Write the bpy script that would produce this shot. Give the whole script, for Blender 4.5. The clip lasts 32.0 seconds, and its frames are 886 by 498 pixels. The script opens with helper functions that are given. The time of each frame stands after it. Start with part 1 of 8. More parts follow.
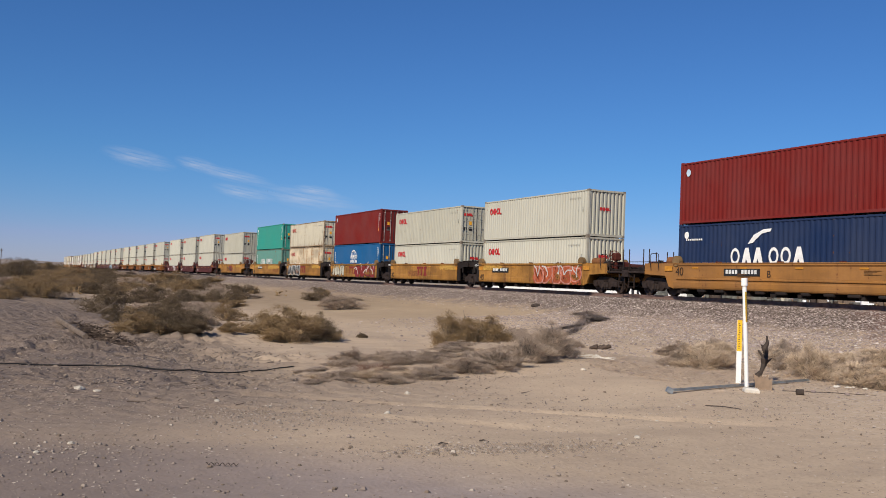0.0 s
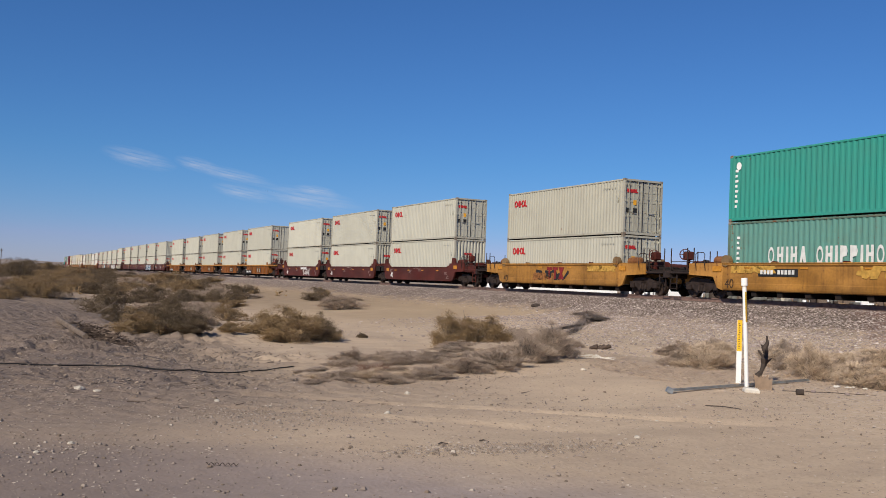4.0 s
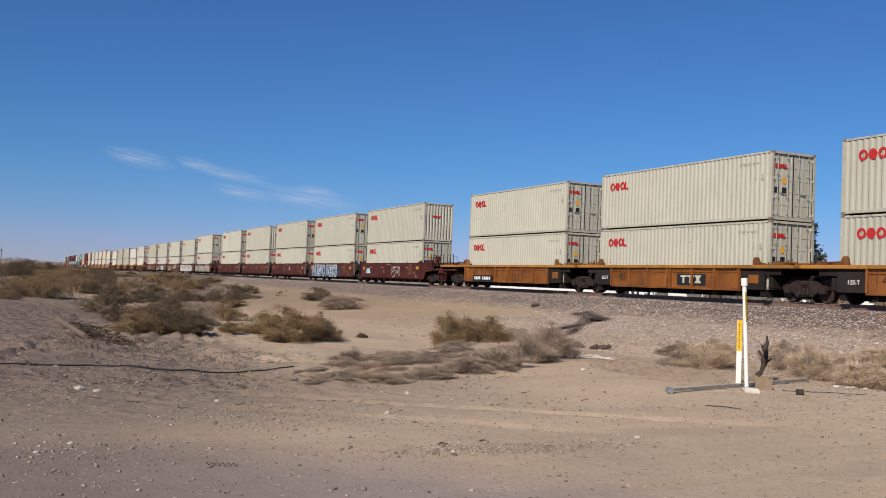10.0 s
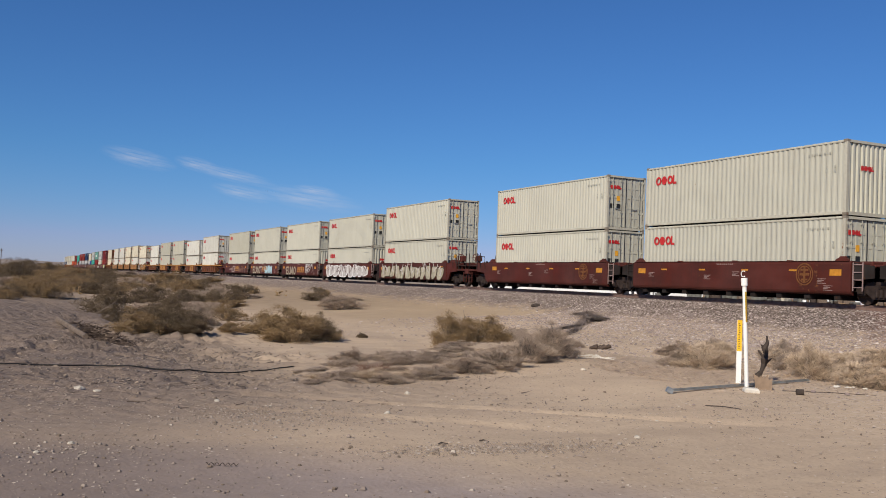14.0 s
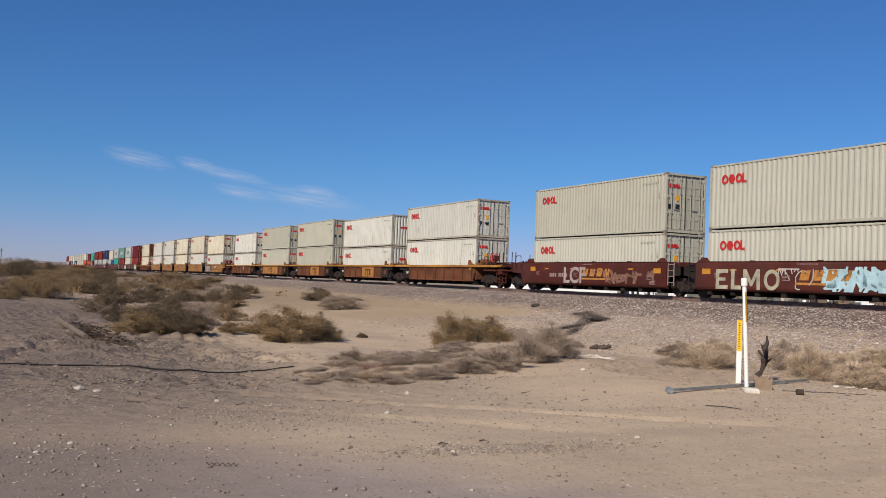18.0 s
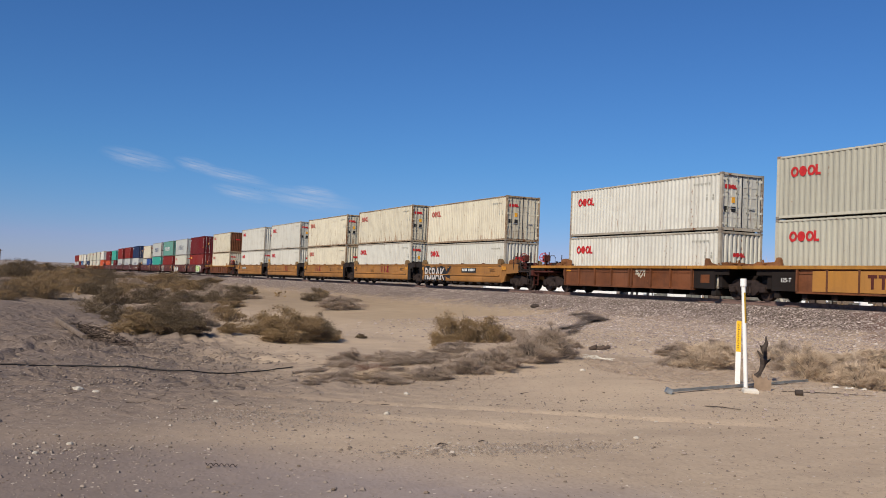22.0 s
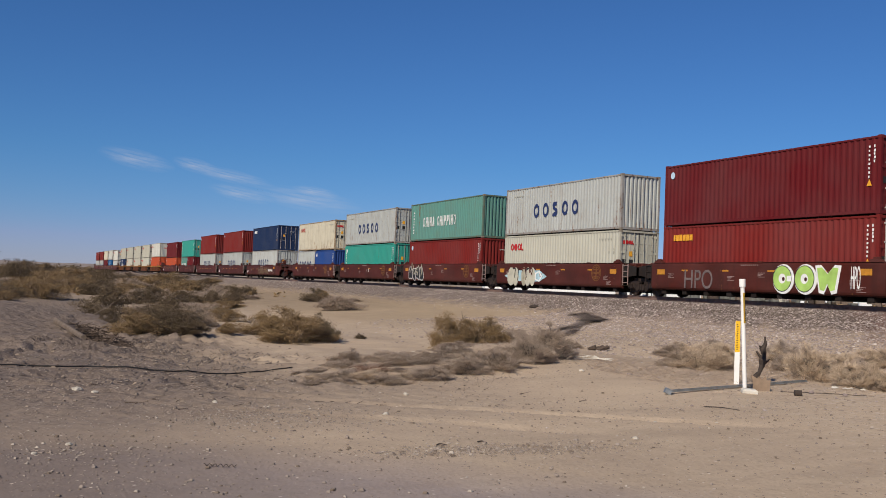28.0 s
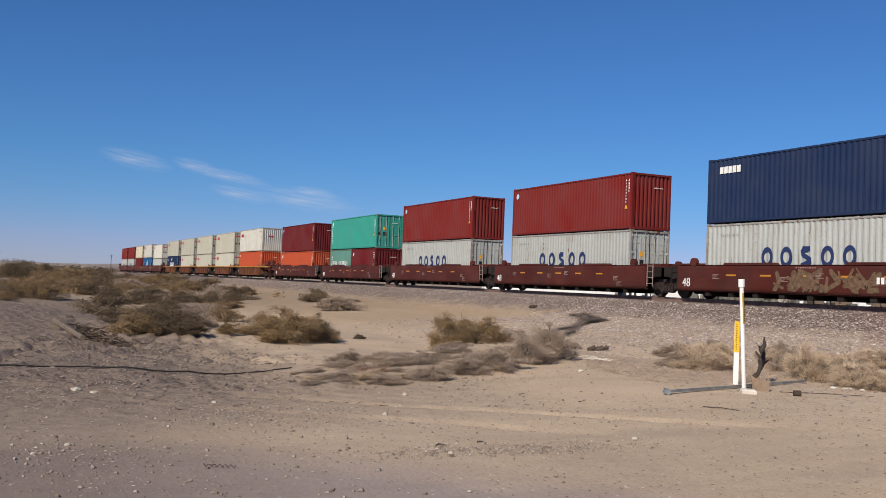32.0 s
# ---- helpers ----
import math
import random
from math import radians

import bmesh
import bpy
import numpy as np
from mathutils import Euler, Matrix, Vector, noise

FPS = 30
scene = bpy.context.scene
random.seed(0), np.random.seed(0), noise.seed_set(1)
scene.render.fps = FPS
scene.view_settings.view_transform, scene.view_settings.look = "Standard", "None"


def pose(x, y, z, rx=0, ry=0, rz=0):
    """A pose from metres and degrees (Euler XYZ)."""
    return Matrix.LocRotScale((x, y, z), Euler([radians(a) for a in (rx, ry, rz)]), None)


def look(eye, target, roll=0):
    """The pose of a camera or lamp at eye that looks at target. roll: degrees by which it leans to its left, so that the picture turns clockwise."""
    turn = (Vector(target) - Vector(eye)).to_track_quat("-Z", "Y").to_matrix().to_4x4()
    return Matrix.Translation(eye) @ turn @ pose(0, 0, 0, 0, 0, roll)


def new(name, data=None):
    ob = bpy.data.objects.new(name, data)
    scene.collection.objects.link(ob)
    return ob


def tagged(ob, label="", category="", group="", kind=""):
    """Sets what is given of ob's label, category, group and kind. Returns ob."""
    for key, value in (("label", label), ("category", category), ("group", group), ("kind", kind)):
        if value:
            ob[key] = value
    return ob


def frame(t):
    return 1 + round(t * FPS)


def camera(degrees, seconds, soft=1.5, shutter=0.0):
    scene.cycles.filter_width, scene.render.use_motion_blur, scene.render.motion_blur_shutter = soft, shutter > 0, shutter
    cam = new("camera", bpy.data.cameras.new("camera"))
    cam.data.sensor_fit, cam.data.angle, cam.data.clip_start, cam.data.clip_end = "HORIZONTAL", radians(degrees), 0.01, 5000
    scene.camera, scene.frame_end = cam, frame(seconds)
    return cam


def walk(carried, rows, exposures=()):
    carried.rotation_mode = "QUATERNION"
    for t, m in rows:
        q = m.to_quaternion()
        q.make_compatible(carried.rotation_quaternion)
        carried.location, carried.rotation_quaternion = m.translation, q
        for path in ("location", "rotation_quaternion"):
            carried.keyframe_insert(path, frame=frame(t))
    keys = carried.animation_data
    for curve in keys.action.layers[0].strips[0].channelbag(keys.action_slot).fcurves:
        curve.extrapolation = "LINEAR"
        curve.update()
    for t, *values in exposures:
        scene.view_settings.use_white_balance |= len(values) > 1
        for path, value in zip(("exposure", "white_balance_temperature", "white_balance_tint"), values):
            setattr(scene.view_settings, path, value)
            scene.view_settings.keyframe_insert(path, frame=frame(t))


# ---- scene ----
CAM = (0.0, 0.0, 0.22)


def aim(yaw, pitch, roll=2.296):
    """Camera turned yaw degrees from the track's normal (negative: up the line) and pitched up."""
    a, b = radians(yaw), radians(pitch)
    way = Vector((math.sin(a) * math.cos(b), math.cos(a) * math.cos(b), math.sin(b)))
    return look(CAM, Vector(CAM) + way * 10, roll)


cam = camera(50.82, 32.0, soft=0.9)
walk(cam, [(0, aim(-65.03, 2.046)), (20.5, aim(-65.03, 2.046)), (22, aim(-64.98, 2.085)), (23.5, aim(-64.93, 2.105)),
           (28, aim(-64.925, 2.11)), (31, aim(-64.925, 2.12)), (32, aim(-64.88, 2.13))],
     exposures=[(0, -0.04, 6500, 10), (5, -0.07, 6500, 10), (24, -0.08, 6500, 10), (25.2, -0.15, 6500, 10), (27.5, -0.2, 6500, 10), (28.2, -0.2, 6500, 10), (29.2, -0.06, 6500, 10), (32, -0.05, 6500, 10)])

# ------------------------------------------------------------------ daylight
SUN_EL, SUN_AZ = 36.0, 147.0      # degrees; azimuth clockwise from the track's far side
world = bpy.data.worlds.new("daylight")
scene.world = world
world.use_nodes = True
wn = world.node_tree
sky = wn.nodes.new("ShaderNodeTexSky")
sky.sky_type, sky.sun_disc = "NISHITA", False
sky.sun_elevation, sky.sun_rotation = radians(SUN_EL), radians(SUN_AZ)
sky.altitude, sky.air_density, sky.dust_density, sky.ozone_density = 0, 1.0, 0.0, 3.0
tint = wn.nodes.new("ShaderNodeMix")
tint.data_type, tint.blend_type = "RGBA", "MULTIPLY"
tint.inputs["Factor"].default_value = 1.0
# dusty air: the pale sky low down is greyer and less green than the clear blue above
parts_ = wn.nodes.new("ShaderNodeSeparateColor")
pale_ = wn.nodes.new("ShaderNodeMath")
pale_.operation = "DIVIDE"
dusty = wn.nodes.new("ShaderNodeMapRange")
dusty.inputs["From Min"].default_value, dusty.inputs["From Max"].default_value = 0.5, 1.05
hue = wn.nodes.new("ShaderNodeMix")
hue.data_type = "RGBA"
hue.inputs[6].default_value, hue.inputs[7].default_value = (0.46, 0.85, 1.38, 1), (0.66, 0.79, 1.46, 1)
wn.links.new(sky.outputs[0], parts_.inputs[0])
wn.links.new(parts_.outputs[0], pale_.inputs[0])
wn.links.new(parts_.outputs[2], pale_.inputs[1])
wn.links.new(pale_.outputs[0], dusty.inputs["Value"])
wn.links.new(dusty.outputs[0], hue.inputs["Factor"])
wn.links.new(hue.outputs[2], tint.inputs[7])
wn.links.new(sky.outputs[0], tint.inputs[6])
wn.links.new(tint.outputs[2], wn.nodes["Background"].inputs[0])
wn.nodes["Background"].inputs[1].default_value = 0.0635
sun = new("sun", bpy.data.lights.new("sun", "SUN"))
sun.data.energy, sun.data.angle, sun.data.color = 5.0, radians(0.53), (1.0, 0.90, 0.76)
sa, se = radians(SUN_AZ), radians(SUN_EL)
sun.matrix_world = look(Vector((math.sin(sa) * math.cos(se), math.cos(sa) * math.cos(se), math.sin(se))) * 50, (0, 0, 0))


# ------------------------------------------------------------------ materials
def nodes_of(name):
    m = bpy.data.materials.new(name)
    m.use_nodes = True
    return m, m.node_tree, m.node_tree.nodes["Principled BSDF"]


def tex(nt, kind, scale, coord, squash=None, detail=4.0):
    n = nt.nodes.new("ShaderNodeTex" + kind)
    n.inputs["Scale"].default_value = scale
    if kind == "Noise":
        n.inputs["Detail"].default_value = detail
    src = coord
    if squash:
        mp = nt.nodes.new("ShaderNodeMapping")
        mp.inputs["Scale"].default_value = squash
        nt.links.new(coord, mp.inputs["Vector"])
        src = mp.outputs[0]
    nt.links.new(src, n.inputs["Vector"])
    return n


def ramp(nt, fac, a, b):
    r = nt.nodes.new("ShaderNodeMapRange")
    r.clamp = True
    r.inputs["From Min"].default_value, r.inputs["From Max"].default_value = a, b
    nt.links.new(fac, r.inputs["Value"])
    return r.outputs["Result"]


def mix(nt, fac, a, b, mode="MIX"):
    n = nt.nodes.new("ShaderNodeMix")
    n.data_type, n.blend_type = "RGBA", mode
    for sock, v in ((n.inputs["Factor"], fac), (n.inputs[6], a), (n.inputs[7], b)):
        if isinstance(v, (int, float)):
            sock.default_value = v
        elif isinstance(v, tuple):
            sock.default_value = (*v, 1)
        else:
            nt.links.new(v, sock)
    return n.outputs[2]


def math_node(nt, op, a, b):
    n = nt.nodes.new("ShaderNodeMath")
    n.operation = op
    for sock, v in zip(n.inputs, (a, b)):
        if isinstance(v, (int, float)):
            sock.default_value = v
        else:
            nt.links.new(v, sock)
    return n.outputs[0]


def coords(nt, which="Object"):
    return nt.nodes.new("ShaderNodeTexCoord").outputs[which]


def bump(nt, b, height, strength, dist):
    n = nt.nodes.new("ShaderNodeBump")
    n.inputs["Strength"].default_value, n.inputs["Distance"].default_value = strength, dist
    nt.links.new(height, n.inputs["Height"])
    nt.links.new(n.outputs[0], b.inputs["Normal"])


RUST = (0.16, 0.06, 0.025)


def paint(name, col, rust=0.1, grime=0.35, gloss=0.45, dirt=(0.22, 0.17, 0.12), rustcol=RUST, foot=0.0):
    """Weathered steel paint: faded patches, run-down dirt, rust that breaks through."""
    m, nt, b = nodes_of(name)
    co = coords(nt)
    info = nt.nodes.new("ShaderNodeObjectInfo")
    shift = nt.nodes.new("ShaderNodeVectorMath")
    shift.operation = "MULTIPLY_ADD"
    nt.links.new(co, shift.inputs[0])
    shift.inputs[1].default_value = (1, 1, 1)
    spread = nt.nodes.new("ShaderNodeCombineXYZ")
    nt.links.new(math_node(nt, "MULTIPLY", info.outputs["Random"], 61.0), spread.inputs[0])
    nt.links.new(math_node(nt, "MULTIPLY", info.outputs["Random"], 23.0), spread.inputs[2])
    nt.links.new(spread.outputs[0], shift.inputs[2])
    p = shift.outputs[0]
    fade = tex(nt, "Noise", 0.5, p, None, 3)
    fine = tex(nt, "Noise", 9.0, p, None, 5)
    runs = tex(nt, "Noise", 1.0, p, (4.5, 4.5, 0.28), 5)
    c = mix(nt, ramp(nt, fade.outputs["Fac"], 0.3, 0.75), col, tuple(min(1, v * 0.86 + 0.02) for v in col))
    c = mix(nt, math_node(nt, "MULTIPLY", ramp(nt, runs.outputs["Fac"], 0.48, 0.8), grime), c, dirt)
    c = mix(nt, math_node(nt, "MULTIPLY", ramp(nt, fine.outputs["Fac"], 0.45, 0.75), grime * 0.5), c, dirt)
    patchy = tex(nt, "Noise", 0.8, p, (1.0, 1.0, 1.6), 6)
    c = mix(nt, math_node(nt, "MULTIPLY", ramp(nt, patchy.outputs["Fac"], 0.52, 0.70), min(1.0, grime * 1.1)), c, mix(nt, 0.5, c, dirt))
    if grime >= 0.5:
        blotch = tex(nt, "Noise", 0.45, p, (1.0, 1.0, 2.2), 7)
        c = mix(nt, math_node(nt, "MULTIPLY", ramp(nt, blotch.outputs["Fac"], 0.46, 0.62), grime * 0.75), c, mix(nt, 0.7, c, tuple(v * 0.45 for v in dirt)))
        c = mix(nt, math_node(nt, "MULTIPLY", ramp(nt, blotch.outputs["Fac"], 0.44, 0.32), 0.35), c, tuple(min(1, v * 1.25 + 0.02) for v in col))
    spots = math_node(nt, "MULTIPLY", runs.outputs["Fac"], math_node(nt, "ADD", fine.outputs["Fac"], 0.25))
    lim = 0.62 - 0.30 * rust
    c = mix(nt, ramp(nt, spots, lim, lim + 0.07) if rust > 0 else 0.0, c, rustcol)
    if foot:
        up = nt.nodes.new("ShaderNodeSeparateXYZ")
        nt.links.new(co, up.inputs[0])
        creep = tex(nt, "Noise", 1.0, p, (11.0, 11.0, 0.9), 6)
        low = math_node(nt, "MULTIPLY", ramp(nt, up.outputs[2], 1.35, 0.15), foot)
        c = mix(nt, ramp(nt, math_node(nt, "ADD", creep.outputs["Fac"], math_node(nt, "MULTIPLY", low, 0.16)), 0.64, 0.80), c, rustcol)
    tone = nt.nodes.new("ShaderNodeMapRange")
    tone.inputs["To Min"].default_value, tone.inputs["To Max"].default_value = 0.9, 1.06
    nt.links.new(info.outputs["Random"], tone.inputs["Value"])
    comb = nt.nodes.new("ShaderNodeVectorMath")
    comb.operation = "SCALE"
    nt.links.new(c, comb.inputs[0])
    nt.links.new(tone.outputs[0], comb.inputs["Scale"])
    nt.links.new(comb.outputs[0], b.inputs["Base Color"])
    rough_v = nt.nodes.new("ShaderNodeMapRange")
    rough_v.inputs["To Min"].default_value, rough_v.inputs["To Max"].default_value = gloss, min(1, gloss + 0.3)
    nt.links.new(fade.outputs["Fac"], rough_v.inputs["Value"])
    nt.links.new(rough_v.outputs[0], b.inputs["Roughness"])
    b.inputs["Specular IOR Level"].default_value = 0.16
    bump(nt, b, fine.outputs["Fac"], 0.15, 0.01)
    return m


DARK = (0.09, 0.055, 0.04)


def plain(name, col, rough_=0.7, metal=0.0, vary=0.25, scale=6.0):
    m, nt, b = nodes_of(name)
    n = tex(nt, "Noise", scale, coords(nt), None, 5)
    c = mix(nt, ramp(nt, n.outputs["Fac"], 0.3, 0.7), tuple(v * (1 - vary) for v in col), tuple(min(1, v * (1 + vary)) for v in col))
    nt.links.new(c, b.inputs["Base Color"])
    b.inputs["Roughness"].default_value, b.inputs["Metallic"].default_value = rough_, metal
    b.inputs["Specular IOR Level"].default_value = 0.3
    bump(nt, b, n.outputs["Fac"], 0.2, 0.01)
    return m


CREAM = (0.492, 0.484, 0.402)
MAT = {
    "cream": paint("cream container paint", CREAM, 0.02, 0.12),
    "creamgrey": paint("grey cream container paint", (0.43, 0.42, 0.34), 0.05, 0.2),
    "creamold": paint("aged cream container paint", (0.60, 0.558, 0.43), 0.20, 0.36, foot=0.8, rustcol=(0.21, 0.10, 0.045)),
    "creamrust": paint("rusty cream container paint", (0.60, 0.51, 0.36), 0.62, 0.6, rustcol=(0.32, 0.17, 0.07)),
    "white": paint("worn white container paint", (0.57, 0.565, 0.50), 0.15, 0.25, foot=0.35),
    "red": paint("brown red container paint", (0.165, 0.0125, 0.010), 0.05, 0.08, 0.62, dirt=DARK),
    "maroon": paint("maroon container paint", (0.115, 0.006, 0.009), 0.05, 0.08, 0.62, dirt=DARK),
    "orange": paint("orange container paint", (0.46, 0.075, 0.025), 0.12, 0.2, 0.62, dirt=DARK),
    "navy": paint("navy container paint", (0.007, 0.022, 0.072), 0.03, 0.12, 0.62, dirt=(0.05, 0.06, 0.08)),
    "blue": paint("mid blue container paint", (0.006, 0.090, 0.235), 0.03, 0.12, 0.62, dirt=(0.05, 0.07, 0.10)),
    "royal": paint("royal blue container paint", (0.016, 0.058, 0.225), 0.04, 0.15, 0.62, dirt=(0.05, 0.06, 0.08)),
    "teal": paint("teal container paint", (0.030, 0.285, 0.225), 0.03, 0.14, 0.62, dirt=(0.07, 0.14, 0.11)),
    "sage": paint("faded green container paint", (0.100, 0.255, 0.215), 0.26, 0.35, dirt=(0.12, 0.13, 0.09)),
    "lightgrey": paint("light grey container paint", (0.43, 0.455, 0.435), 0.22, 0.35, foot=0.5),
    "caryellow": paint("yellow railcar paint", (0.43, 0.205, 0.040), 0.36, 0.75, dirt=(0.16, 0.075, 0.025)),
    "carorange": paint("orange railcar paint", (0.29, 0.100, 0.017), 0.42, 0.8, dirt=(0.13, 0.05, 0.02)),
    "carrust": paint("rusted orange railcar paint", (0.170, 0.058, 0.021), 0.45, 0.75, dirt=(0.08, 0.035, 0.02)),
    "carmaroon": paint("oxide red railcar paint", (0.086, 0.0145, 0.0085), 0.12, 0.5, dirt=(0.045, 0.02, 0.016)),
    "carbrown": paint("brown railcar paint", (0.090, 0.017, 0.010), 0.22, 0.5, dirt=(0.045, 0.022, 0.017)),
    "cartan": paint("faded tan yellow railcar paint", (0.345, 0.158, 0.040), 0.25, 0.5, dirt=(0.20, 0.10, 0.04)),
    "chordyellow": paint("worn yellow chord paint", (0.44, 0.205, 0.035), 0.40, 0.7, dirt=(0.24, 0.10, 0.03)),
    "rustear": paint("rust-worn orange steel paint", (0.24, 0.095, 0.03), 0.45, 0.8, dirt=(0.08, 0.035, 0.018)),
    "tanear": paint("dull tan steel paint", (0.20, 0.125, 0.055), 0.3, 0.5, dirt=(0.10, 0.06, 0.03)),
    "brownstain": plain("faded brown stencil paint", (0.17, 0.085, 0.03), 0.6, 0, 0.3),
    "limestain": plain("flaking yellow green paint", (0.46, 0.265, 0.055), 0.8, 0, 0.3),
    "ruststain": plain("brown rust stain", (0.24, 0.10, 0.03), 0.8, 0, 0.4),
    "olivespray": plain("faded olive tan spray paint", (0.135, 0.085, 0.05), 0.7, 0, 0.4),
    "blackstain": plain("faded black lettering paint", (0.055, 0.03, 0.015), 0.6, 0, 0.3),
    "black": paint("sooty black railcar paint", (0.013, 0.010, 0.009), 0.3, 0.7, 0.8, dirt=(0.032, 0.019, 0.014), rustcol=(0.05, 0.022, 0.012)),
    "steel": plain("grimy truck steel", (0.034, 0.023, 0.019), 0.7, 0.2, 0.4),
    "wheel": plain("brown wheel steel", (0.055, 0.036, 0.028), 0.6, 0.3, 0.4),
    "rail": plain("rail steel", (0.19, 0.122, 0.100), 0.7, 0.1, 0.3),
    "tie": plain("weathered tie timber", (0.10, 0.08, 0.065), 0.9, 0, 0.4),
    "yellowmark": plain("yellow reflective tape", (0.75, 0.36, 0.03), 0.4, 0, 0.1),
    "whitemark": plain("white lettering paint", (0.78, 0.78, 0.75), 0.5, 0, 0.1),
    "dullwhite": plain("worn white lettering paint", (0.62, 0.63, 0.60), 0.6, 0, 0.18, 3),
    "faintmark": plain("faded stencil paint", (0.30, 0.21, 0.19), 0.6, 0, 0.2),
    "amber": plain("dusty amber tape", (0.48, 0.21, 0.025), 0.5, 0, 0.2),
    "goldtext": plain("faded gold lettering paint", (0.42, 0.19, 0.045), 0.6, 0, 0.25),
    "smokespray": plain("faded dark grey spray paint", (0.15, 0.115, 0.11), 0.6, 0, 0.3),
    "rosespray": plain("faded rose tan spray paint", (0.19, 0.10, 0.07), 0.7, 0, 0.4),
    "freshyellow": paint("repainted yellow panel paint", (0.40, 0.185, 0.040), 0.08, 0.3, dirt=(0.20, 0.10, 0.035)),
    "goldmark": plain("faded gold paint", (0.15, 0.06, 0.018), 0.6, 0, 0.3),
    "palespray": plain("pale cream spray paint", (0.50, 0.48, 0.38), 0.6, 0, 0.2, 2),
    "greyframe": paint("rusted grey frame paint", (0.34, 0.33, 0.31), 0.5, 0.6),
    "whiteframe": paint("rusted white frame paint", (0.46, 0.42, 0.34), 0.42, 0.6),
    "sageframe": paint("rusted green frame paint", (0.09, 0.17, 0.13), 0.5, 0.6),
    "redmark": plain("red mark paint", (0.47, 0.026, 0.026), 0.5, 0, 0.15),
    "oldred": plain("faded red mark paint", (0.42, 0.115, 0.085), 0.6, 0, 0.3, 3),
    "navymark": plain("navy mark paint", (0.022, 0.036, 0.11), 0.5, 0, 0.15),
    "blackmark": plain("black mark paint", (0.02, 0.02, 0.02), 0.5, 0, 0.2),
    "rod": plain("galvanised rod steel", (0.42, 0.42, 0.41), 0.4, 0.6, 0.2),
    "rustframe": paint("rust-eaten cream frame paint", (0.40, 0.31, 0.20), 0.75, 0.8, rustcol=(0.17, 0.08, 0.035)),
    "rodwhite": paint("worn white rod paint", (0.46, 0.42, 0.40), 0.2, 0.4),
    "rodpaint": paint("worn locking rod paint", (0.36, 0.36, 0.31), 0.25, 0.4),
    "creamframe": paint("stained cream frame paint", (0.48, 0.465, 0.38), 0.16, 0.4),
    "casting": paint("corner casting paint", (0.25, 0.215, 0.17), 0.35, 0.5),
    "lightblue": plain("pale blue spray paint", (0.38, 0.55, 0.60), 0.6, 0, 0.2, 2),
    "skyblue": plain("blue spray paint", (0.035, 0.12, 0.21), 0.6, 0, 0.45, 2),
    "limegreen": plain("lime spray paint", (0.38, 0.58, 0.14), 0.6, 0, 0.2, 2),
    "greyspray": plain("silver grey spray paint", (0.47, 0.44, 0.41), 0.6, 0, 0.25, 3),
    "pinkspray": plain("dusty pink spray paint", (0.45, 0.20, 0.15), 0.6, 0, 0.4, 3),
    "dullspray": plain("dull tan spray paint", (0.36, 0.33, 0.24), 0.6, 0, 0.3, 3),
    "redspray": plain("dark red spray paint", (0.20, 0.020, 0.018), 0.6, 0, 0.3, 3),
    "deepblue": plain("dark blue spray paint", (0.02, 0.06, 0.12), 0.6, 0, 0.4, 2),
    "palemark": plain("pale blue emblem paint", (0.45, 0.60, 0.72), 0.5, 0, 0.1),
    "greypink": plain("grey pink spray paint", (0.36, 0.29, 0.27), 0.6, 0, 0.25, 3),
    "redwash": plain("orange red spray paint", (0.36, 0.085, 0.035), 0.7, 0, 0.4, 2),
    "patch": plain("grey paint patch", (0.36, 0.355, 0.30), 0.6, 0, 0.1),
    "pvc": plain("white plastic pipe", (0.80, 0.79, 0.75), 0.4, 0, 0.05),
    "tape": plain("yellow warning decal", (0.80, 0.46, 0.02), 0.45, 0, 0.08),
    # dull yellow for the vent pipe, its half shade put into the colour
    "dulltape": plain("dull half-shaded yellow decal", (0.42, 0.27, 0.025), 0.6, 0, 0.15),
    "galv": plain("galvanised steel", (0.34, 0.37, 0.38), 0.4, 0.7, 0.25),
    "concrete": plain("pale concrete", (0.60, 0.56, 0.48), 0.9, 0, 0.12),
    "cardboard": plain("weathered brown board", (0.24, 0.17, 0.115), 0.9, 0, 0.3),
    "char": plain("charred wood", (0.060, 0.045, 0.036), 0.9, 0, 0.4),
    "cable": plain("black rubber hose", (0.025, 0.022, 0.02), 0.7, 0, 0.3),
    "timber": plain("silvered timber", (0.155, 0.118, 0.088), 0.9, 0, 0.35),
    "stone": plain("pale stone", (0.50, 0.45, 0.37), 0.9, 0, 0.3, 12),
    "shed": plain("white metal cladding", (0.80, 0.80, 0.78), 0.5, 0, 0.05),
    "yardgrey": plain("dull grey machine paint", (0.13, 0.13, 0.115), 0.7, 0, 0.4, 2),
    "dark": plain("dark opening", (0.03, 0.03, 0.035), 0.6, 0, 0.2),
    "post": plain("creosoted pole", (0.09, 0.065, 0.05), 0.9, 0, 0.3),
    "redtwig": plain("reddish dead twig", (0.19, 0.11, 0.075), 0.9, 0, 0.3),
    "bark": plain("dry bark", (0.17, 0.13, 0.095), 0.9, 0, 0.35),
}


